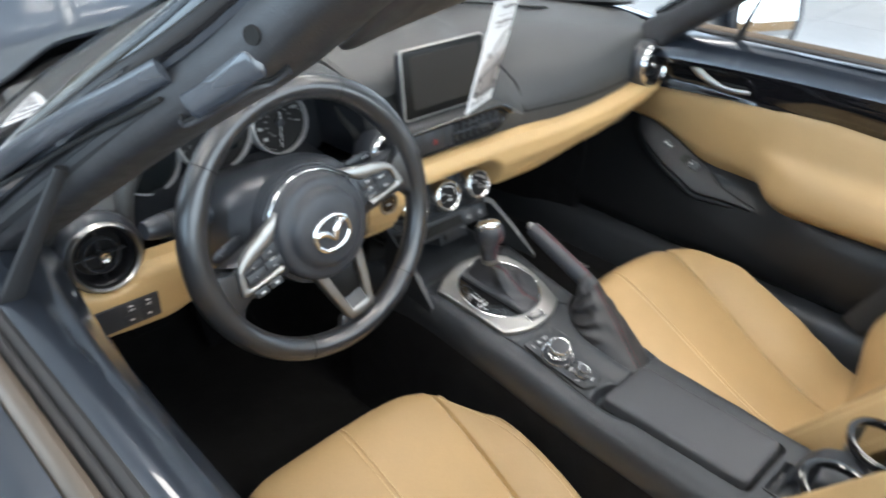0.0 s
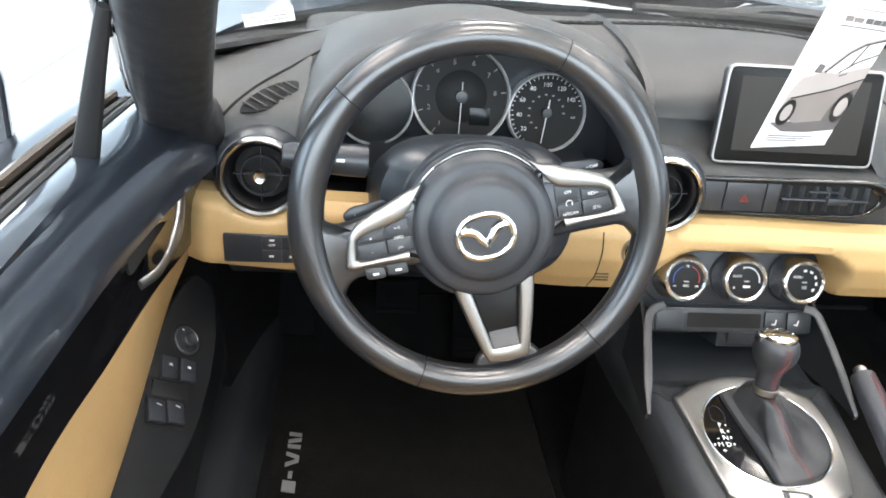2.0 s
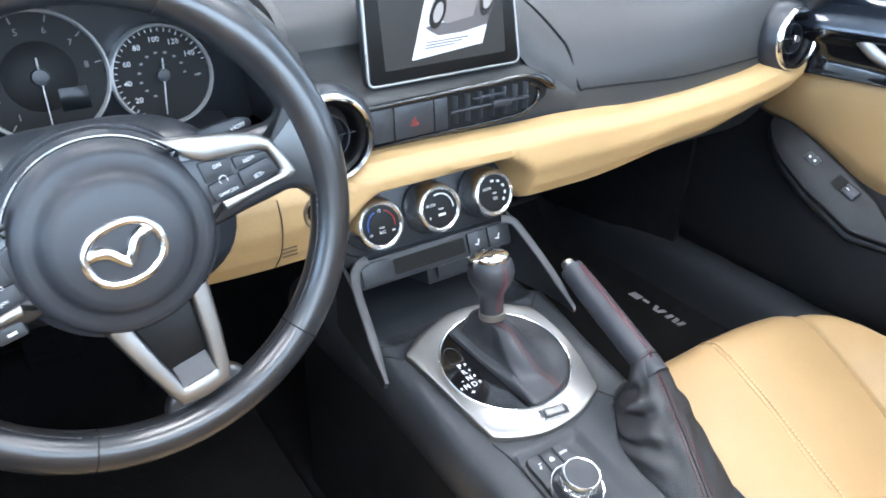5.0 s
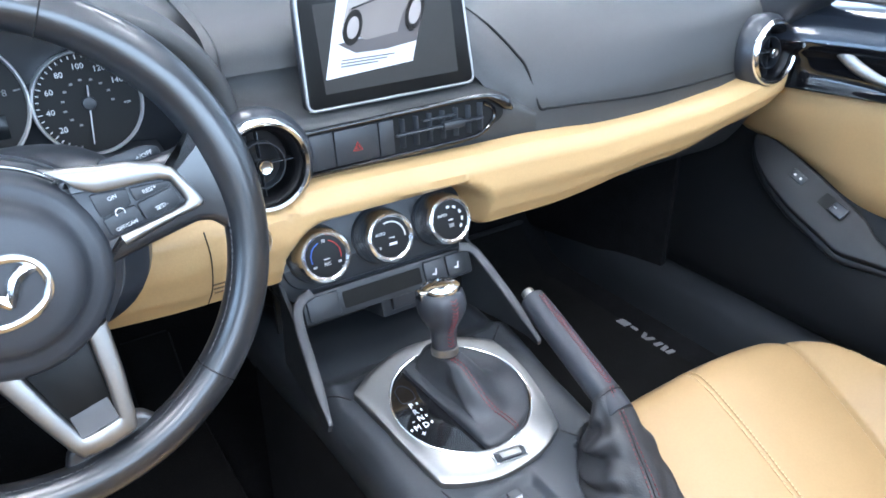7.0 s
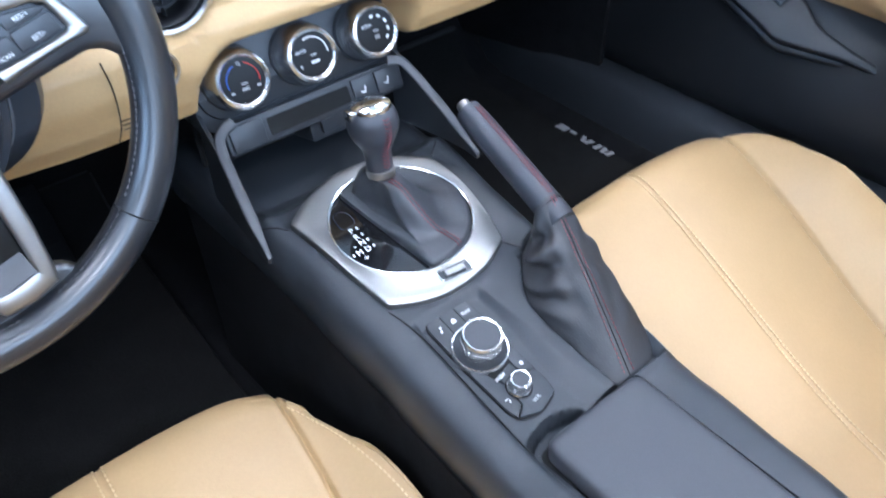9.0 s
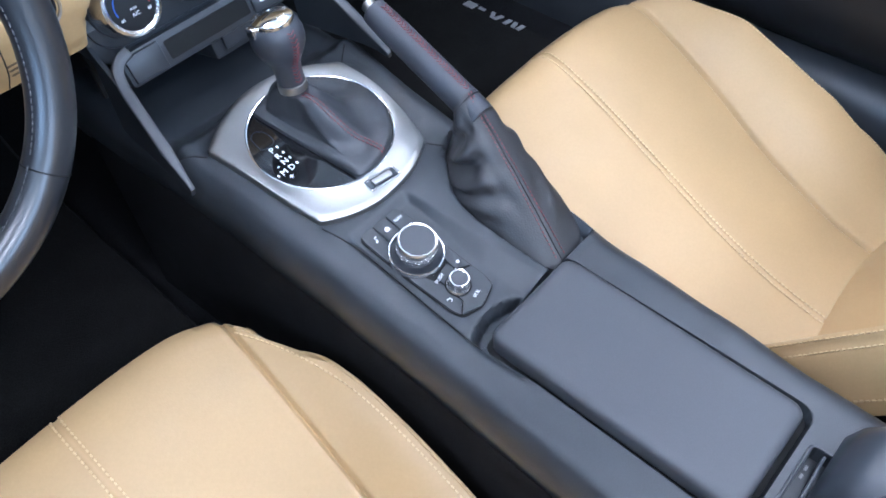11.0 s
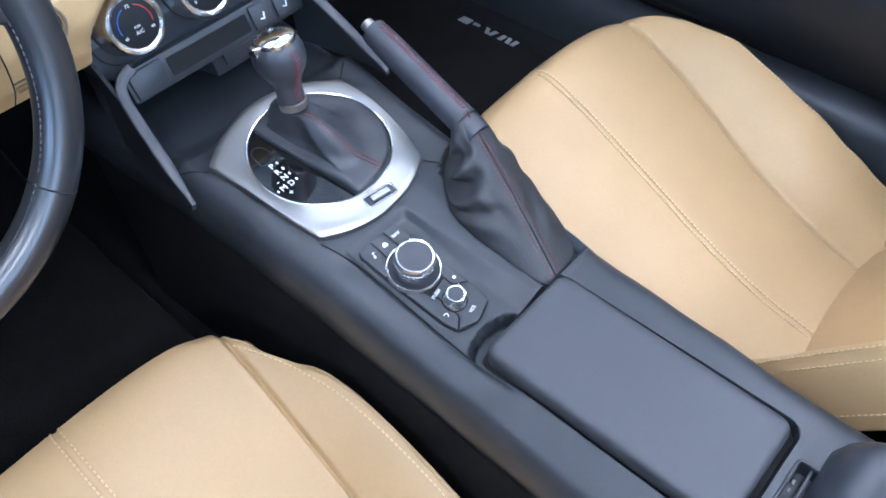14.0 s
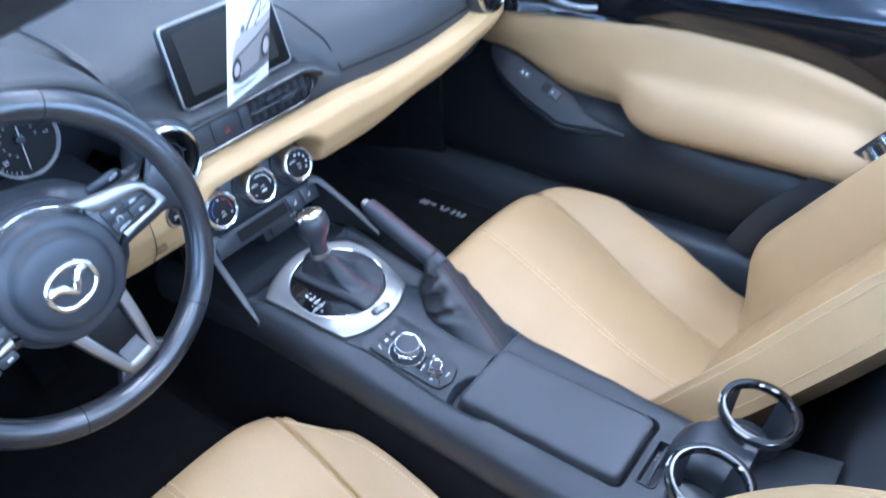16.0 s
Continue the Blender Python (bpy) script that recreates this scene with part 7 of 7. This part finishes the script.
# ---- door fittings ----
def door_fittings(s, owner):
    """Switch pod, pull handle and stitching of one door."""
    n = V(-s * 0.75, -0.25, 0.6).normalized()
    along = V(0, 0.90, 0.375)
    along = (along - n * along.dot(n)).normalized()
    m = basis((s * 0.652, 0.09, 0.50), n, along)
    # local: y forward along the pod, x towards the driver's left
    shape_left = ((0.0080, 0.108), (0.0180, 0.088), (0.0267, 0.060), (0.0370, 0.0196), (0.0440, -0.0435), (0.0464, -0.107), (0.0482, -0.149), (0.0500, -0.20), (0.0500, -0.27), (0.030, -0.275), (0.012, -0.21), (-0.0050, -0.168), (-0.0163, -0.140), (-0.0302, -0.101), (-0.0382, -0.061), (-0.0421, -0.010), (-0.0402, 0.043), (-0.0277, 0.094), (-0.0100, 0.108))
    shape_right = ((0.0110, 0.114), (0.0217, 0.0864), (0.0224, 0.0415), (0.0213, -0.0036), (0.0186, -0.049), (0.0160, -0.0828), (0.0150, -0.0940), (0.0071, -0.1118), (0.0040, -0.131), (0.0085, -0.175), (0.0180, -0.235), (0.0080, -0.238), (-0.0045, -0.1875), (-0.0234, -0.1435), (-0.0406, -0.106), (-0.0440, -0.0935), (-0.0425, -0.0595), (-0.0412, -0.0038), (-0.032, 0.0517), (-0.0197, 0.0851), (-0.003, 0.1085))
    outline = [(s * x, y) for x, y in (shape_left if s < 0 else shape_right)][::-1]
    if s > 0:
        outline = outline[::-1]
    pod = part("switch_pod", moved(plate(rounded(outline, 0.008, 4), 0.030, 0.004, seg=3), m @ Matrix.Translation((0, 0, -0.030))), POD, owner, "black plastic switch pod")
    part("pod_step", moved(plate(rounded([(x * 1.10 - s * 0.004, y * 1.02) for x, y in outline], 0.008, 4), 0.012, 0.005, seg=3), m @ Matrix.Translation((0, 0, -0.030))), POD, pod)
    if s < 0:
        def L(x, y, z=0.0):
            return m @ Matrix.Translation((-x, y, z))
        k = part("mirror_adjuster", moved(lathe([(0.0165, -0.001), (0.0170, 0.0015), (0.0155, 0.0025), (0.0145, 0.0015), (0.009, 0.0015), (0.0088, 0.007), (0.0075, 0.0085), (0, 0.009)], 40), L(0.0006, 0.0165)), SMOOTH, pod, "round mirror adjuster")
        part("adjuster_well", moved(lathe([(0.0192, 0.0), (0.0192, 0.0006), (0.0165, 0.0008), (0.0, 0.0008)], 40), L(0.0006, 0.0165)), DARK, pod)
        for a in (50, 130):
            part("symbol", moved(rbox(0.003, 0.0012, 0.0003, 0), L(0.0006 + 0.0125 * math.cos(radians(a)), 0.0165 + 0.0125 * math.sin(radians(a)), 0.0022)), WHITE_INK, pod)
        for x, y in ((-0.0160, -0.0260), (0.0070, -0.0195)):
            part("switch_gap", moved(plate(rounded([(-0.0116, -0.0141), (0.0116, -0.0141), (0.0116, 0.0141), (-0.0116, 0.0141)], 0.003, 3), 0.0008), L(-x, y, -0.0004) @ Matrix.Rotation(radians(13), 4, "Z")), DARK, pod)
            b = part("lock_switch", moved(rbox(0.0205, 0.0255, 0.0055, 0.0018), L(-x, y, -0.001) @ Matrix.Rotation(radians(13), 4, "Z")), SMOOTH, pod)
            part("symbol", moved(rbox(0.0040, 0.0026, 0.0003, 0), L(-x, y + 0.003, 0.0047)), WHITE_INK, pod)
        part("switch_well", moved(plate(rounded([(-0.0245, -0.0255), (0.0245, -0.0255), (0.0245, 0.0275), (-0.0245, 0.0275)], 0.004), 0.0012), L(0.009, -0.066, -0.0004) @ Matrix.Rotation(radians(13), 4, "Z")), DARK, pod)
        for x, y in ((-0.0210, -0.0800), (0.0015, -0.0735)):
            b = part("window_switch", moved(rbox(0.0215, 0.026, 0.007, 0.0025), L(-x, y, 0.0) @ Matrix.Rotation(radians(13), 4, "Z") @ Matrix.Rotation(radians(-8), 4, "X")), SMOOTH, pod)
            part("symbol", moved(rbox(0.006, 0.0012, 0.0003, 0), L(-x, y + 0.007, 0.0072)), WHITE_INK, pod)
        part("switch_lip", moved(rbox(0.046, 0.021, 0.003, 0.001), L(0.0075, -0.0515, -0.001) @ Matrix.Rotation(radians(13), 4, "Z") @ Matrix.Rotation(radians(12), 4, "X")), POD, pod)
    else:
        b = part("lock_switch", moved(rbox(0.014, 0.024, 0.003, 0.0015), m @ Matrix.Translation((0.0, 0.018, -0.0005))), SMOOTH, pod)
        for y in (0.013, 0.023):
            part("symbol", moved(rbox(0.0032, 0.0036, 0.0003, 0), m @ Matrix.Translation((0.0, y, 0.0026))), WHITE_INK, pod)
        part("switch_well", moved(plate(rounded([(-0.010, -0.022), (0.010, -0.022), (0.010, 0.022), (-0.010, 0.022)], 0.003), 0.0012), m @ Matrix.Translation((0.0, -0.049, -0.0004))), DARK, pod)
        b = part("window_switch", moved(rbox(0.0175, 0.023, 0.007, 0.0025), m @ Matrix.Translation((0, -0.058, 0.0))), SMOOTH, pod)
        part("symbol", moved(rbox(0.0012, 0.0055, 0.0003, 0), m @ Matrix.Translation((0, -0.053, 0.0071))), WHITE_INK, pod)

    line = curve_through([V(s * 0.646, 0.097, 0.704), V(s * 0.637, 0.075, 0.697), V(s * 0.632, 0.045, 0.682), V(s * 0.632, 0.01, 0.671), V(s * 0.634, -0.025, 0.668), V(s * 0.642, -0.052, 0.669)], 30)
    h = part("door_handle", tube(line, [0.0045 + 0.0040 * math.sin(math.pi * min(1, i / 20)) for i in range(30)], 12, flat=0.40, up=(-s, 0, 0.2)), SILVER, owner, "curved satin metal handle")
    part("handle_recess", moved(plate(rounded([(-0.072, -0.018), (0.068, -0.022), (0.070, 0.014), (-0.05, 0.024)], 0.014), 0.002), basis((s * 0.6555, 0.022, 0.690), (-s, 0, 0.12), (0, 0, 1))), DARK, h)


door_fittings(-1, door_left)
door_fittings(1, door_right)


# ---- mirrors ----
def side_mirror(s):
    t = thing("side_mirror", (s * 0.86, 0.12, 0.66), "dark grey door mirror in a painted housing", "side mirror", "side mirrors")
    m = basis((s * 0.882, 0.050, 0.768), (-s * 0.39, -0.912, 0.12))
    sh = rounded([(-0.102, -0.066), (0.085, -0.074), (0.105, -0.02), (0.098, 0.058), (-0.06, 0.072), (-0.105, 0.045)], 0.032, 6)

    def loop(d, k):
        return [m @ V(s * x * k, y * (k if d > -0.03 else k * 0.97), d) for x, y in sh]

    part("housing", loft([loop(*q) for q in ((-0.118, 0.42), (-0.105, 0.66), (-0.075, 0.88), (-0.035, 0.98), (-0.010, 1.0), (0.0, 0.985), (0.003, 0.955))]), PAINT, t, "dark grey painted housing")
    part("bezel", loft([loop(*q) for q in ((0.0025, 0.965), (0.0045, 0.945), (0.003, 0.86), (0.0015, 0.795))], caps=False), SMOOTH, t)
    part("frame", tube([m @ V(s * x * 0.795, y * 0.795, 0.004) for x, y in sh], 0.0030, 8, closed=True), RUBBER, t)
    part("mirror_glass", moved(plate([(x * s * 0.79, y * 0.79) for x, y in (sh if s > 0 else sh[::-1])], 0.002), m @ Matrix.Translation((0, 0, 0.0032))), MIRROR, t, "mirror glass")
    part("stalk", tube(curve_through([V(s * 0.762, 0.105, 0.712), V(s * 0.785, 0.094, 0.696), V(s * 0.815, 0.088, 0.692), V(s * 0.855, 0.085, 0.706)], 14), [0.034, 0.030, 0.026, 0.024, 0.023, 0.022, 0.022, 0.022, 0.023, 0.024, 0.025, 0.026, 0.027, 0.028], 16, flat=0.6, up=(0, 0, 1)), PAINT, t)


side_mirror(-1)
side_mirror(1)

rear = thing("rear_view_mirror", (0.03, -0.04, 0.98), "black frameless rear-view mirror with buttons along its lower edge", "rear-view mirror")
RV = basis((0.025, -0.055, 0.978), V(-0.19, -0.937, -0.292))
shape = rounded([(-0.128, -0.030), (0.120, -0.034), (0.128, 0.028), (-0.120, 0.034)], 0.018, 6)
part("mirror_shell", moved(plate(shape, 0.016, 0.004), RV @ Matrix.Translation((0, 0, -0.014))), SMOOTH, rear)
part("mirror_glass", moved(plate(rounded([(-0.122, -0.022), (0.115, -0.025), (0.122, 0.026), (-0.115, 0.030)], 0.015, 6), 0.001), RV @ Matrix.Translation((0, 0, 0.0021))), MIRROR, rear, "mirror glass")
for k in range(6):
    part("mirror_button", moved(rbox(0.008, 0.004, 0.002, 0.0005), RV @ Matrix.Translation((-0.05 + 0.02 * k, -0.0285, 0.002))), PLASTIC, rear)
part("mirror_stem", tube([RV @ V(0, 0.01, -0.012), V(0.012, -0.03, 1.02), V(0.006, -0.06, 1.052)], [0.016, 0.012, 0.018], 14), SMOOTH, rear)

# ---- card hanging from the mirror ----
card = thing("hanging_card", (-0.055, 0.012, 0.79), "white printed card hanging from the rear-view mirror", "card")
CX, CY = V(0.092, 0.040, -0.011).normalized(), V(-0.010, -0.034, 0.145)
CY = (CY - CX * CY.dot(CX)).normalized()
CM = Matrix.Translation((-0.065, 0.007, 0.8645)) @ Matrix((CX, CY, CX.cross(CY))).transposed().to_4x4()
CW, CH = 0.0500, 0.075
part("card_sheet", moved(plate([(-CW, -CH), (CW, -CH + 0.004), (CW, CH), (-CW, CH)], 0.0008), CM @ Matrix.Translation((0, 0, -0.0008))), CARD, card)


def print_on(name, pts, material, z=0.0002):
    part(name, moved(plate([(x * 1.165, y * 0.88) for x, y in pts], 0.0002), CM @ Matrix.Translation((0, 0, z))), material, card)


PALE = mat("pale_grey_print", (0.40, 0.365, 0.35), 0.45, vary=0.1)
MID = mat("mid_grey_print", (0.13, 0.12, 0.12), 0.45, vary=0.1)
SIDE = mat("shaded_print", (0.24, 0.215, 0.205), 0.45, vary=0.15)
BLACK_INK = mat("black_print", (0.012, 0.012, 0.012), 0.45)
print_on("print_shadow", [(-0.038, -0.057), (0.030, -0.050), (0.0423, -0.042), (0.0423, -0.062), (0.01, -0.066), (-0.02, -0.066)], MID)
print_on("print_body", [(-0.036, -0.046), (-0.034, -0.022), (-0.028, -0.008), (-0.012, -0.002), (0.006, 0.022), (0.020, 0.032), (0.0423, 0.040), (0.0423, -0.030), (0.028, -0.036), (0.020, -0.052), (-0.012, -0.056)], PALE, 0.0004)
print_on("print_side", [(-0.033, -0.046), (-0.032, -0.030), (0.010, -0.018), (0.0423, -0.004), (0.0423, -0.026), (0.028, -0.036), (0.020, -0.052), (-0.012, -0.056)], SIDE, 0.0005)
print_on("print_arch", [(0.019, -0.052), (0.021, -0.036), (0.028, -0.022), (0.036, -0.016), (0.0423, -0.0145), (0.0423, -0.052)], MID, 0.0006)
print_on("print_window", [(-0.008, -0.001), (0.008, 0.020), (0.021, 0.029), (0.0423, 0.036), (0.0423, 0.010), (0.01, 0.0)], CARD, 0.0006)
for pts in ([(-0.008, -0.001), (0.008, 0.020), (0.021, 0.030), (0.0423, 0.037)], [(0.0075, 0.0), (0.022, 0.012), (0.0423, 0.022)], [(0.016, 0.007), (0.024, 0.031)], [(-0.030, -0.030), (0.01, -0.018), (0.0423, -0.004)]):
    part("print_line", moved(tube([V(x * 1.165, y * 0.88, 0.0009) for x, y in pts], 0.0007, 6), CM), BLACK_INK, card)
for x, y, r in ((-0.0265, -0.045, 0.0125), (0.034, -0.036, 0.0150)):
    part("print_wheel", moved(lathe([(0, 0.0010), (r * 0.62, 0.0010), (r * 0.62, 0.0)], 28), CM @ Matrix.Translation((x * 1.165, y * 0.88, 0)) @ Matrix.Diagonal((0.8, 1.0, 1, 1))), PALE, card)
    part("print_tyre", moved(lathe([(r * 0.62, 0.0008), (r, 0.0008), (r, 0.0)], 28), CM @ Matrix.Translation((x * 1.165, y * 0.88, 0)) @ Matrix.Diagonal((0.8, 1.0, 1, 1))), BLACK_INK, card)
print_on("print_mirror", [(-0.020, -0.002), (-0.012, -0.002), (-0.011, 0.006), (-0.018, 0.007)], MID, 0.0006)
print_on("print_handle", [(0.010, -0.004), (0.018, -0.001), (0.018, 0.0005), (0.010, -0.0025)], MID, 0.0006)
for k, w in enumerate((0.052, 0.045, 0.036)):
    print_on("print_bar", [(-0.032, -0.0715 - 0.0025 * k), (-0.032 + w, -0.0715 - 0.0025 * k), (-0.032 + w, -0.0705 - 0.0025 * k), (-0.032, -0.0705 - 0.0025 * k)], MID)
words = [(-0.018, -0.009, 0.0495, 0.0052, SIDE), (-0.008, 0.003, 0.0495, 0.0045, SIDE), (0.006, 0.014, 0.0495, 0.0052, MID), (0.015, 0.024, 0.0495, 0.0048, MID), (0.025, 0.034, 0.0495, 0.0052, MID)]
words += [(x, x + w, 0.0445, 0.0012, MID) for x, w in ((-0.020, 0.014), (-0.005, 0.016), (0.012, 0.011), (0.024, 0.010))]
words += [(x, x + w, 0.0615, 0.0010, SIDE) for x, w in ((-0.014, 0.006), (-0.007, 0.010), (0.004, 0.007), (0.012, 0.009), (0.022, 0.012))]
words += [(-0.010, 0.002, 0.0725, 0.0042, MID), (0.004, 0.034, 0.0725, 0.0042, MID)]
for x0, x1, y, h, material in words:
    print_on("print_bar", [(x0, y), (x1, y), (x1, y + h), (x0, y + h)], material)
part("card_strap", moved(rbox(0.014, 0.03, 0.0006, 0.0), CM @ Matrix.Translation((0.02, CH + 0.013, -0.0008))), CARD, card)

# folded sun visor under the windscreen's head
visor = thing("sun_visor", (-0.31, -0.31, 1.01), "black padded sun visor folded under the windscreen header", "sun visor")
rows = []
for x, k in ((-0.494, 0.5), (-0.486, 0.9), (-0.45, 1.0), (-0.38, 1.0), (-0.30, 1.0), (-0.18, 1.0), (-0.12, 0.9), (-0.112, 0.5)):
    z0 = 1.000 + keyed([(-0.5, 0.0), (-0.40, 0.017), (-0.30, 0.030), (-0.1, 0.042)], x) + 0.012 * (1 - k)
    rows.append([V(x, y, z) for y, z in ((-0.325, 1.092), (-0.300, lerp(z0, 1.092, 0.70)), (-0.262, lerp(z0, 1.092, 0.27)), (-0.234, z0 + 0.002), (-0.227, z0 + 0.004), (-0.232, z0 + 0.016), (-0.266, lerp(z0, 1.092, 0.45)), (-0.315, 1.102))])
part("visor_pad", skin(rows, 40, 24, 0.002), SOFT, visor, "black padded visor")
part("visor_hinge", tube([V(-0.500, -0.320, 1.085), V(-0.497, -0.310, 1.075), V(-0.480, -0.305, 1.070)], 0.007, 10), SMOOTH, visor)

# sticker in the corner of the windscreen
note = thing("windscreen_sticker", (-0.578, 0.30, 0.82), "small white printed sticker inside the windscreen corner", "sticker")
NM = basis((-0.578, 0.298, 0.8265), (-0.05, -0.80, -0.0)) @ Matrix.Rotation(radians(12), 4, "Z")
part("sticker_sheet", moved(rbox(0.060, 0.016, 0.0006, 0), NM), CARD, note)
for k in range(3):
    part("print_bar", moved(rbox(0.045, 0.0016, 0.0002, 0), NM @ Matrix.Translation((0, 0.004 - 0.004 * k, 0.0006))), GREY_INK, note)


# ---- floor mats, pedals, belts ----
def floor_mat(s):
    t = thing("floor_mat", (s * 0.39, 0.3, 0.148), "black carpet floor mat with bound edge and silver badge", "floor mat", "floor mats")
    out = rounded([(s * 0.615, -0.02), (s * 0.625, 0.45), (s * 0.60, 0.66), (s * 0.20, 0.66), (s * 0.165, 0.40), (s * 0.165, -0.02)][::s], 0.05, 6)

    def lift(p):
        return 0.149 + 0.45 * smooth01(0.55, 0.95, p[1]) + 0.05 * smooth01(0.602, 0.66, abs(p[0]))
    us, vs = steps(0.165, 0.622, 26), steps(-0.02, 0.66, 40)
    part("mat_surface", sheet(lambda u, v: (s * u, v, lift((u, v)) + 0.010), us, vs, 0.008), MAT_FELT, t)
    for o in (0.622, 0.165):
        part("mat_edge", tube([V(s * o, v, lift((o, v)) + 0.009) for v in vs], 0.005, 8, flat=0.7), RUBBER, t)
    part("mat_edge", tube([V(s * u, 0.66, lift((u, 0.66)) + 0.009) for u in us], 0.005, 8, flat=0.7), RUBBER, t)
    # badge: plain slanted bars
    rot = Matrix.Rotation(radians(-90 if s < 0 else 90), 4, "Z")
    for x0, w, k in ((-0.060, 0.008, 0.3), (-0.046, 0.008, -0.3), (-0.032, 0.008, 0.3), (-0.012, 0.008, 0.8), (0.003, 0.008, -0.8), (0.026, 0.014, 0.0), (0.046, 0.010, 0.3), (0.056, 0.012, 0.3)):
        h = 0.003 if k == 0 else 0.010
        q = [(x0 - k * h * 0.6, -h), (x0 + w - k * h * 0.6, -h), (x0 + w + k * h * 0.6, h), (x0 + k * h * 0.6, h)]
        part("badge_bar", moved(plate(q, 0.0016), Matrix.Translation((-0.560 if s < 0 else 0.576, 0.284 if s < 0 else 0.282, 0.1676 if s < 0 else 0.1592)) @ rot), BADGE, t)


floor_mat(-1)
floor_mat(1)

for x, y, z, w, h, lab, nm in ((-0.585, 0.60, 0.27, 0.075, 0.14, "black ribbed foot rest", "foot_rest"), (-0.40, 0.56, 0.30, 0.075, 0.06, "black brake pedal with rubber pad", "brake_pedal"), (-0.27, 0.57, 0.24, 0.05, 0.13, "narrow black plastic accelerator pedal", "accelerator_pedal")):
    t = thing(nm, (x, y, z - 0.05), lab, "pedal")
    m = basis((x, y, z), (0, -0.85, 0.5))
    part("pad", moved(rbox(w, h, 0.012, 0.004), m), PEDAL, t)
    for k in range(5):
        part("rib", moved(rbox(w * 0.8, 0.004, 0.003, 0.001), m @ Matrix.Translation((0, -0.4 * h + 0.2 * h * k, 0.0115))), PEDAL, t)
    part("arm", tube([m @ V(0, 0.0, 0.0), m @ V(0, 0.02, -0.10)], 0.008, 10), DARK, t)

for s, cx in ((1, 0.357), (-1, -0.345)):
    belt = thing("seat_belt", (s * 0.60, -0.5, 0.3), "black seat belt webbing hanging beside the seat", "seat belt", "seat belts")
    a = curve_through([V(s * 0.606, -0.375, 0.285), V(s * 0.608, -0.417, 0.366), V(s * 0.611, -0.450, 0.405), V(s * 0.614, -0.500, 0.466), V(s * 0.616, -0.545, 0.521), V(s * 0.612, -0.62, 0.63), V(s * 0.60, -0.70, 0.79)], 30)
    part("webbing", tube(a, 0.024, 8, flat=0.07, up=(s, 0, 0)), BELT, belt)
    part("belt_tongue", moved(plate(rounded([(-0.024, -0.020), (0.024, -0.020), (0.024, 0.020), (-0.024, 0.020)], 0.006), 0.003, 0.001, [rounded([(-0.015, -0.004), (-0.015, 0.010), (0.015, 0.010), (0.015, -0.004)], 0.003, 3)]), basis(V(s * 0.610, -0.553, 0.533), (-s * 0.9, 0.35, 0.2), (0.0, -0.62, 0.78))), CHROME, belt, "metal belt tongue")
    part("belt_guide", moved(rbox(0.05, 0.03, 0.06, 0.01), pose(s * 0.60, -0.72, 0.78)), SMOOTH, belt)
    k = thing("belt_buckle", (cx - s * 0.228, -0.36, 0.20), "black belt buckle with a red release button", "belt buckle", "belt buckles")
    bx = -0.114 if s < 0 else 0.128
    part("buckle_body", moved(rbox(0.024, 0.046, 0.10, 0.006, 3), pose(bx, -0.31, 0.205, 25, 0, 0)), SMOOTH, k)
    part("release_button", moved(rbox(0.018, 0.016, 0.006, 0.002), pose(bx, -0.3515, 0.2935, 25, 0, 0)), BUCKLE, k, "red release button")

# wiper at the foot of the windscreen
wiper = thing("windscreen_wiper", (0.0, 0.6, 0.80), "black windscreen wiper resting on the scuttle", "wiper")
part("blade", tube([V(x, 0.60 - 0.18 * (x / 0.6) ** 2, 0.822 - 0.012 * (x / 0.6) ** 2) for x in steps(-0.05, 0.55, 24)], 0.007, 8), RUBBER, wiper)
part("arm", tube([V(0.10, 0.655, 0.812), V(0.2, 0.62, 0.83), V(0.34, 0.575, 0.826)], 0.008, 8), SMOOTH, wiper)

# ---- tiles of the showroom floor ----
tile_bm = rbox(0.796, 0.796, 0.006, 0.0015, 1)
tile0 = part("tile", tile_bm, TILE, ground)
tile0.location = (-5.6, -5.6, -0.006)
for i in range(15):
    for j in range(15):
        if i or j:
            o = new("tile", tile0.data)
            o.parent = ground
            o.location = (-5.6 + 0.8 * i, -5.6 + 0.8 * j, -0.006)
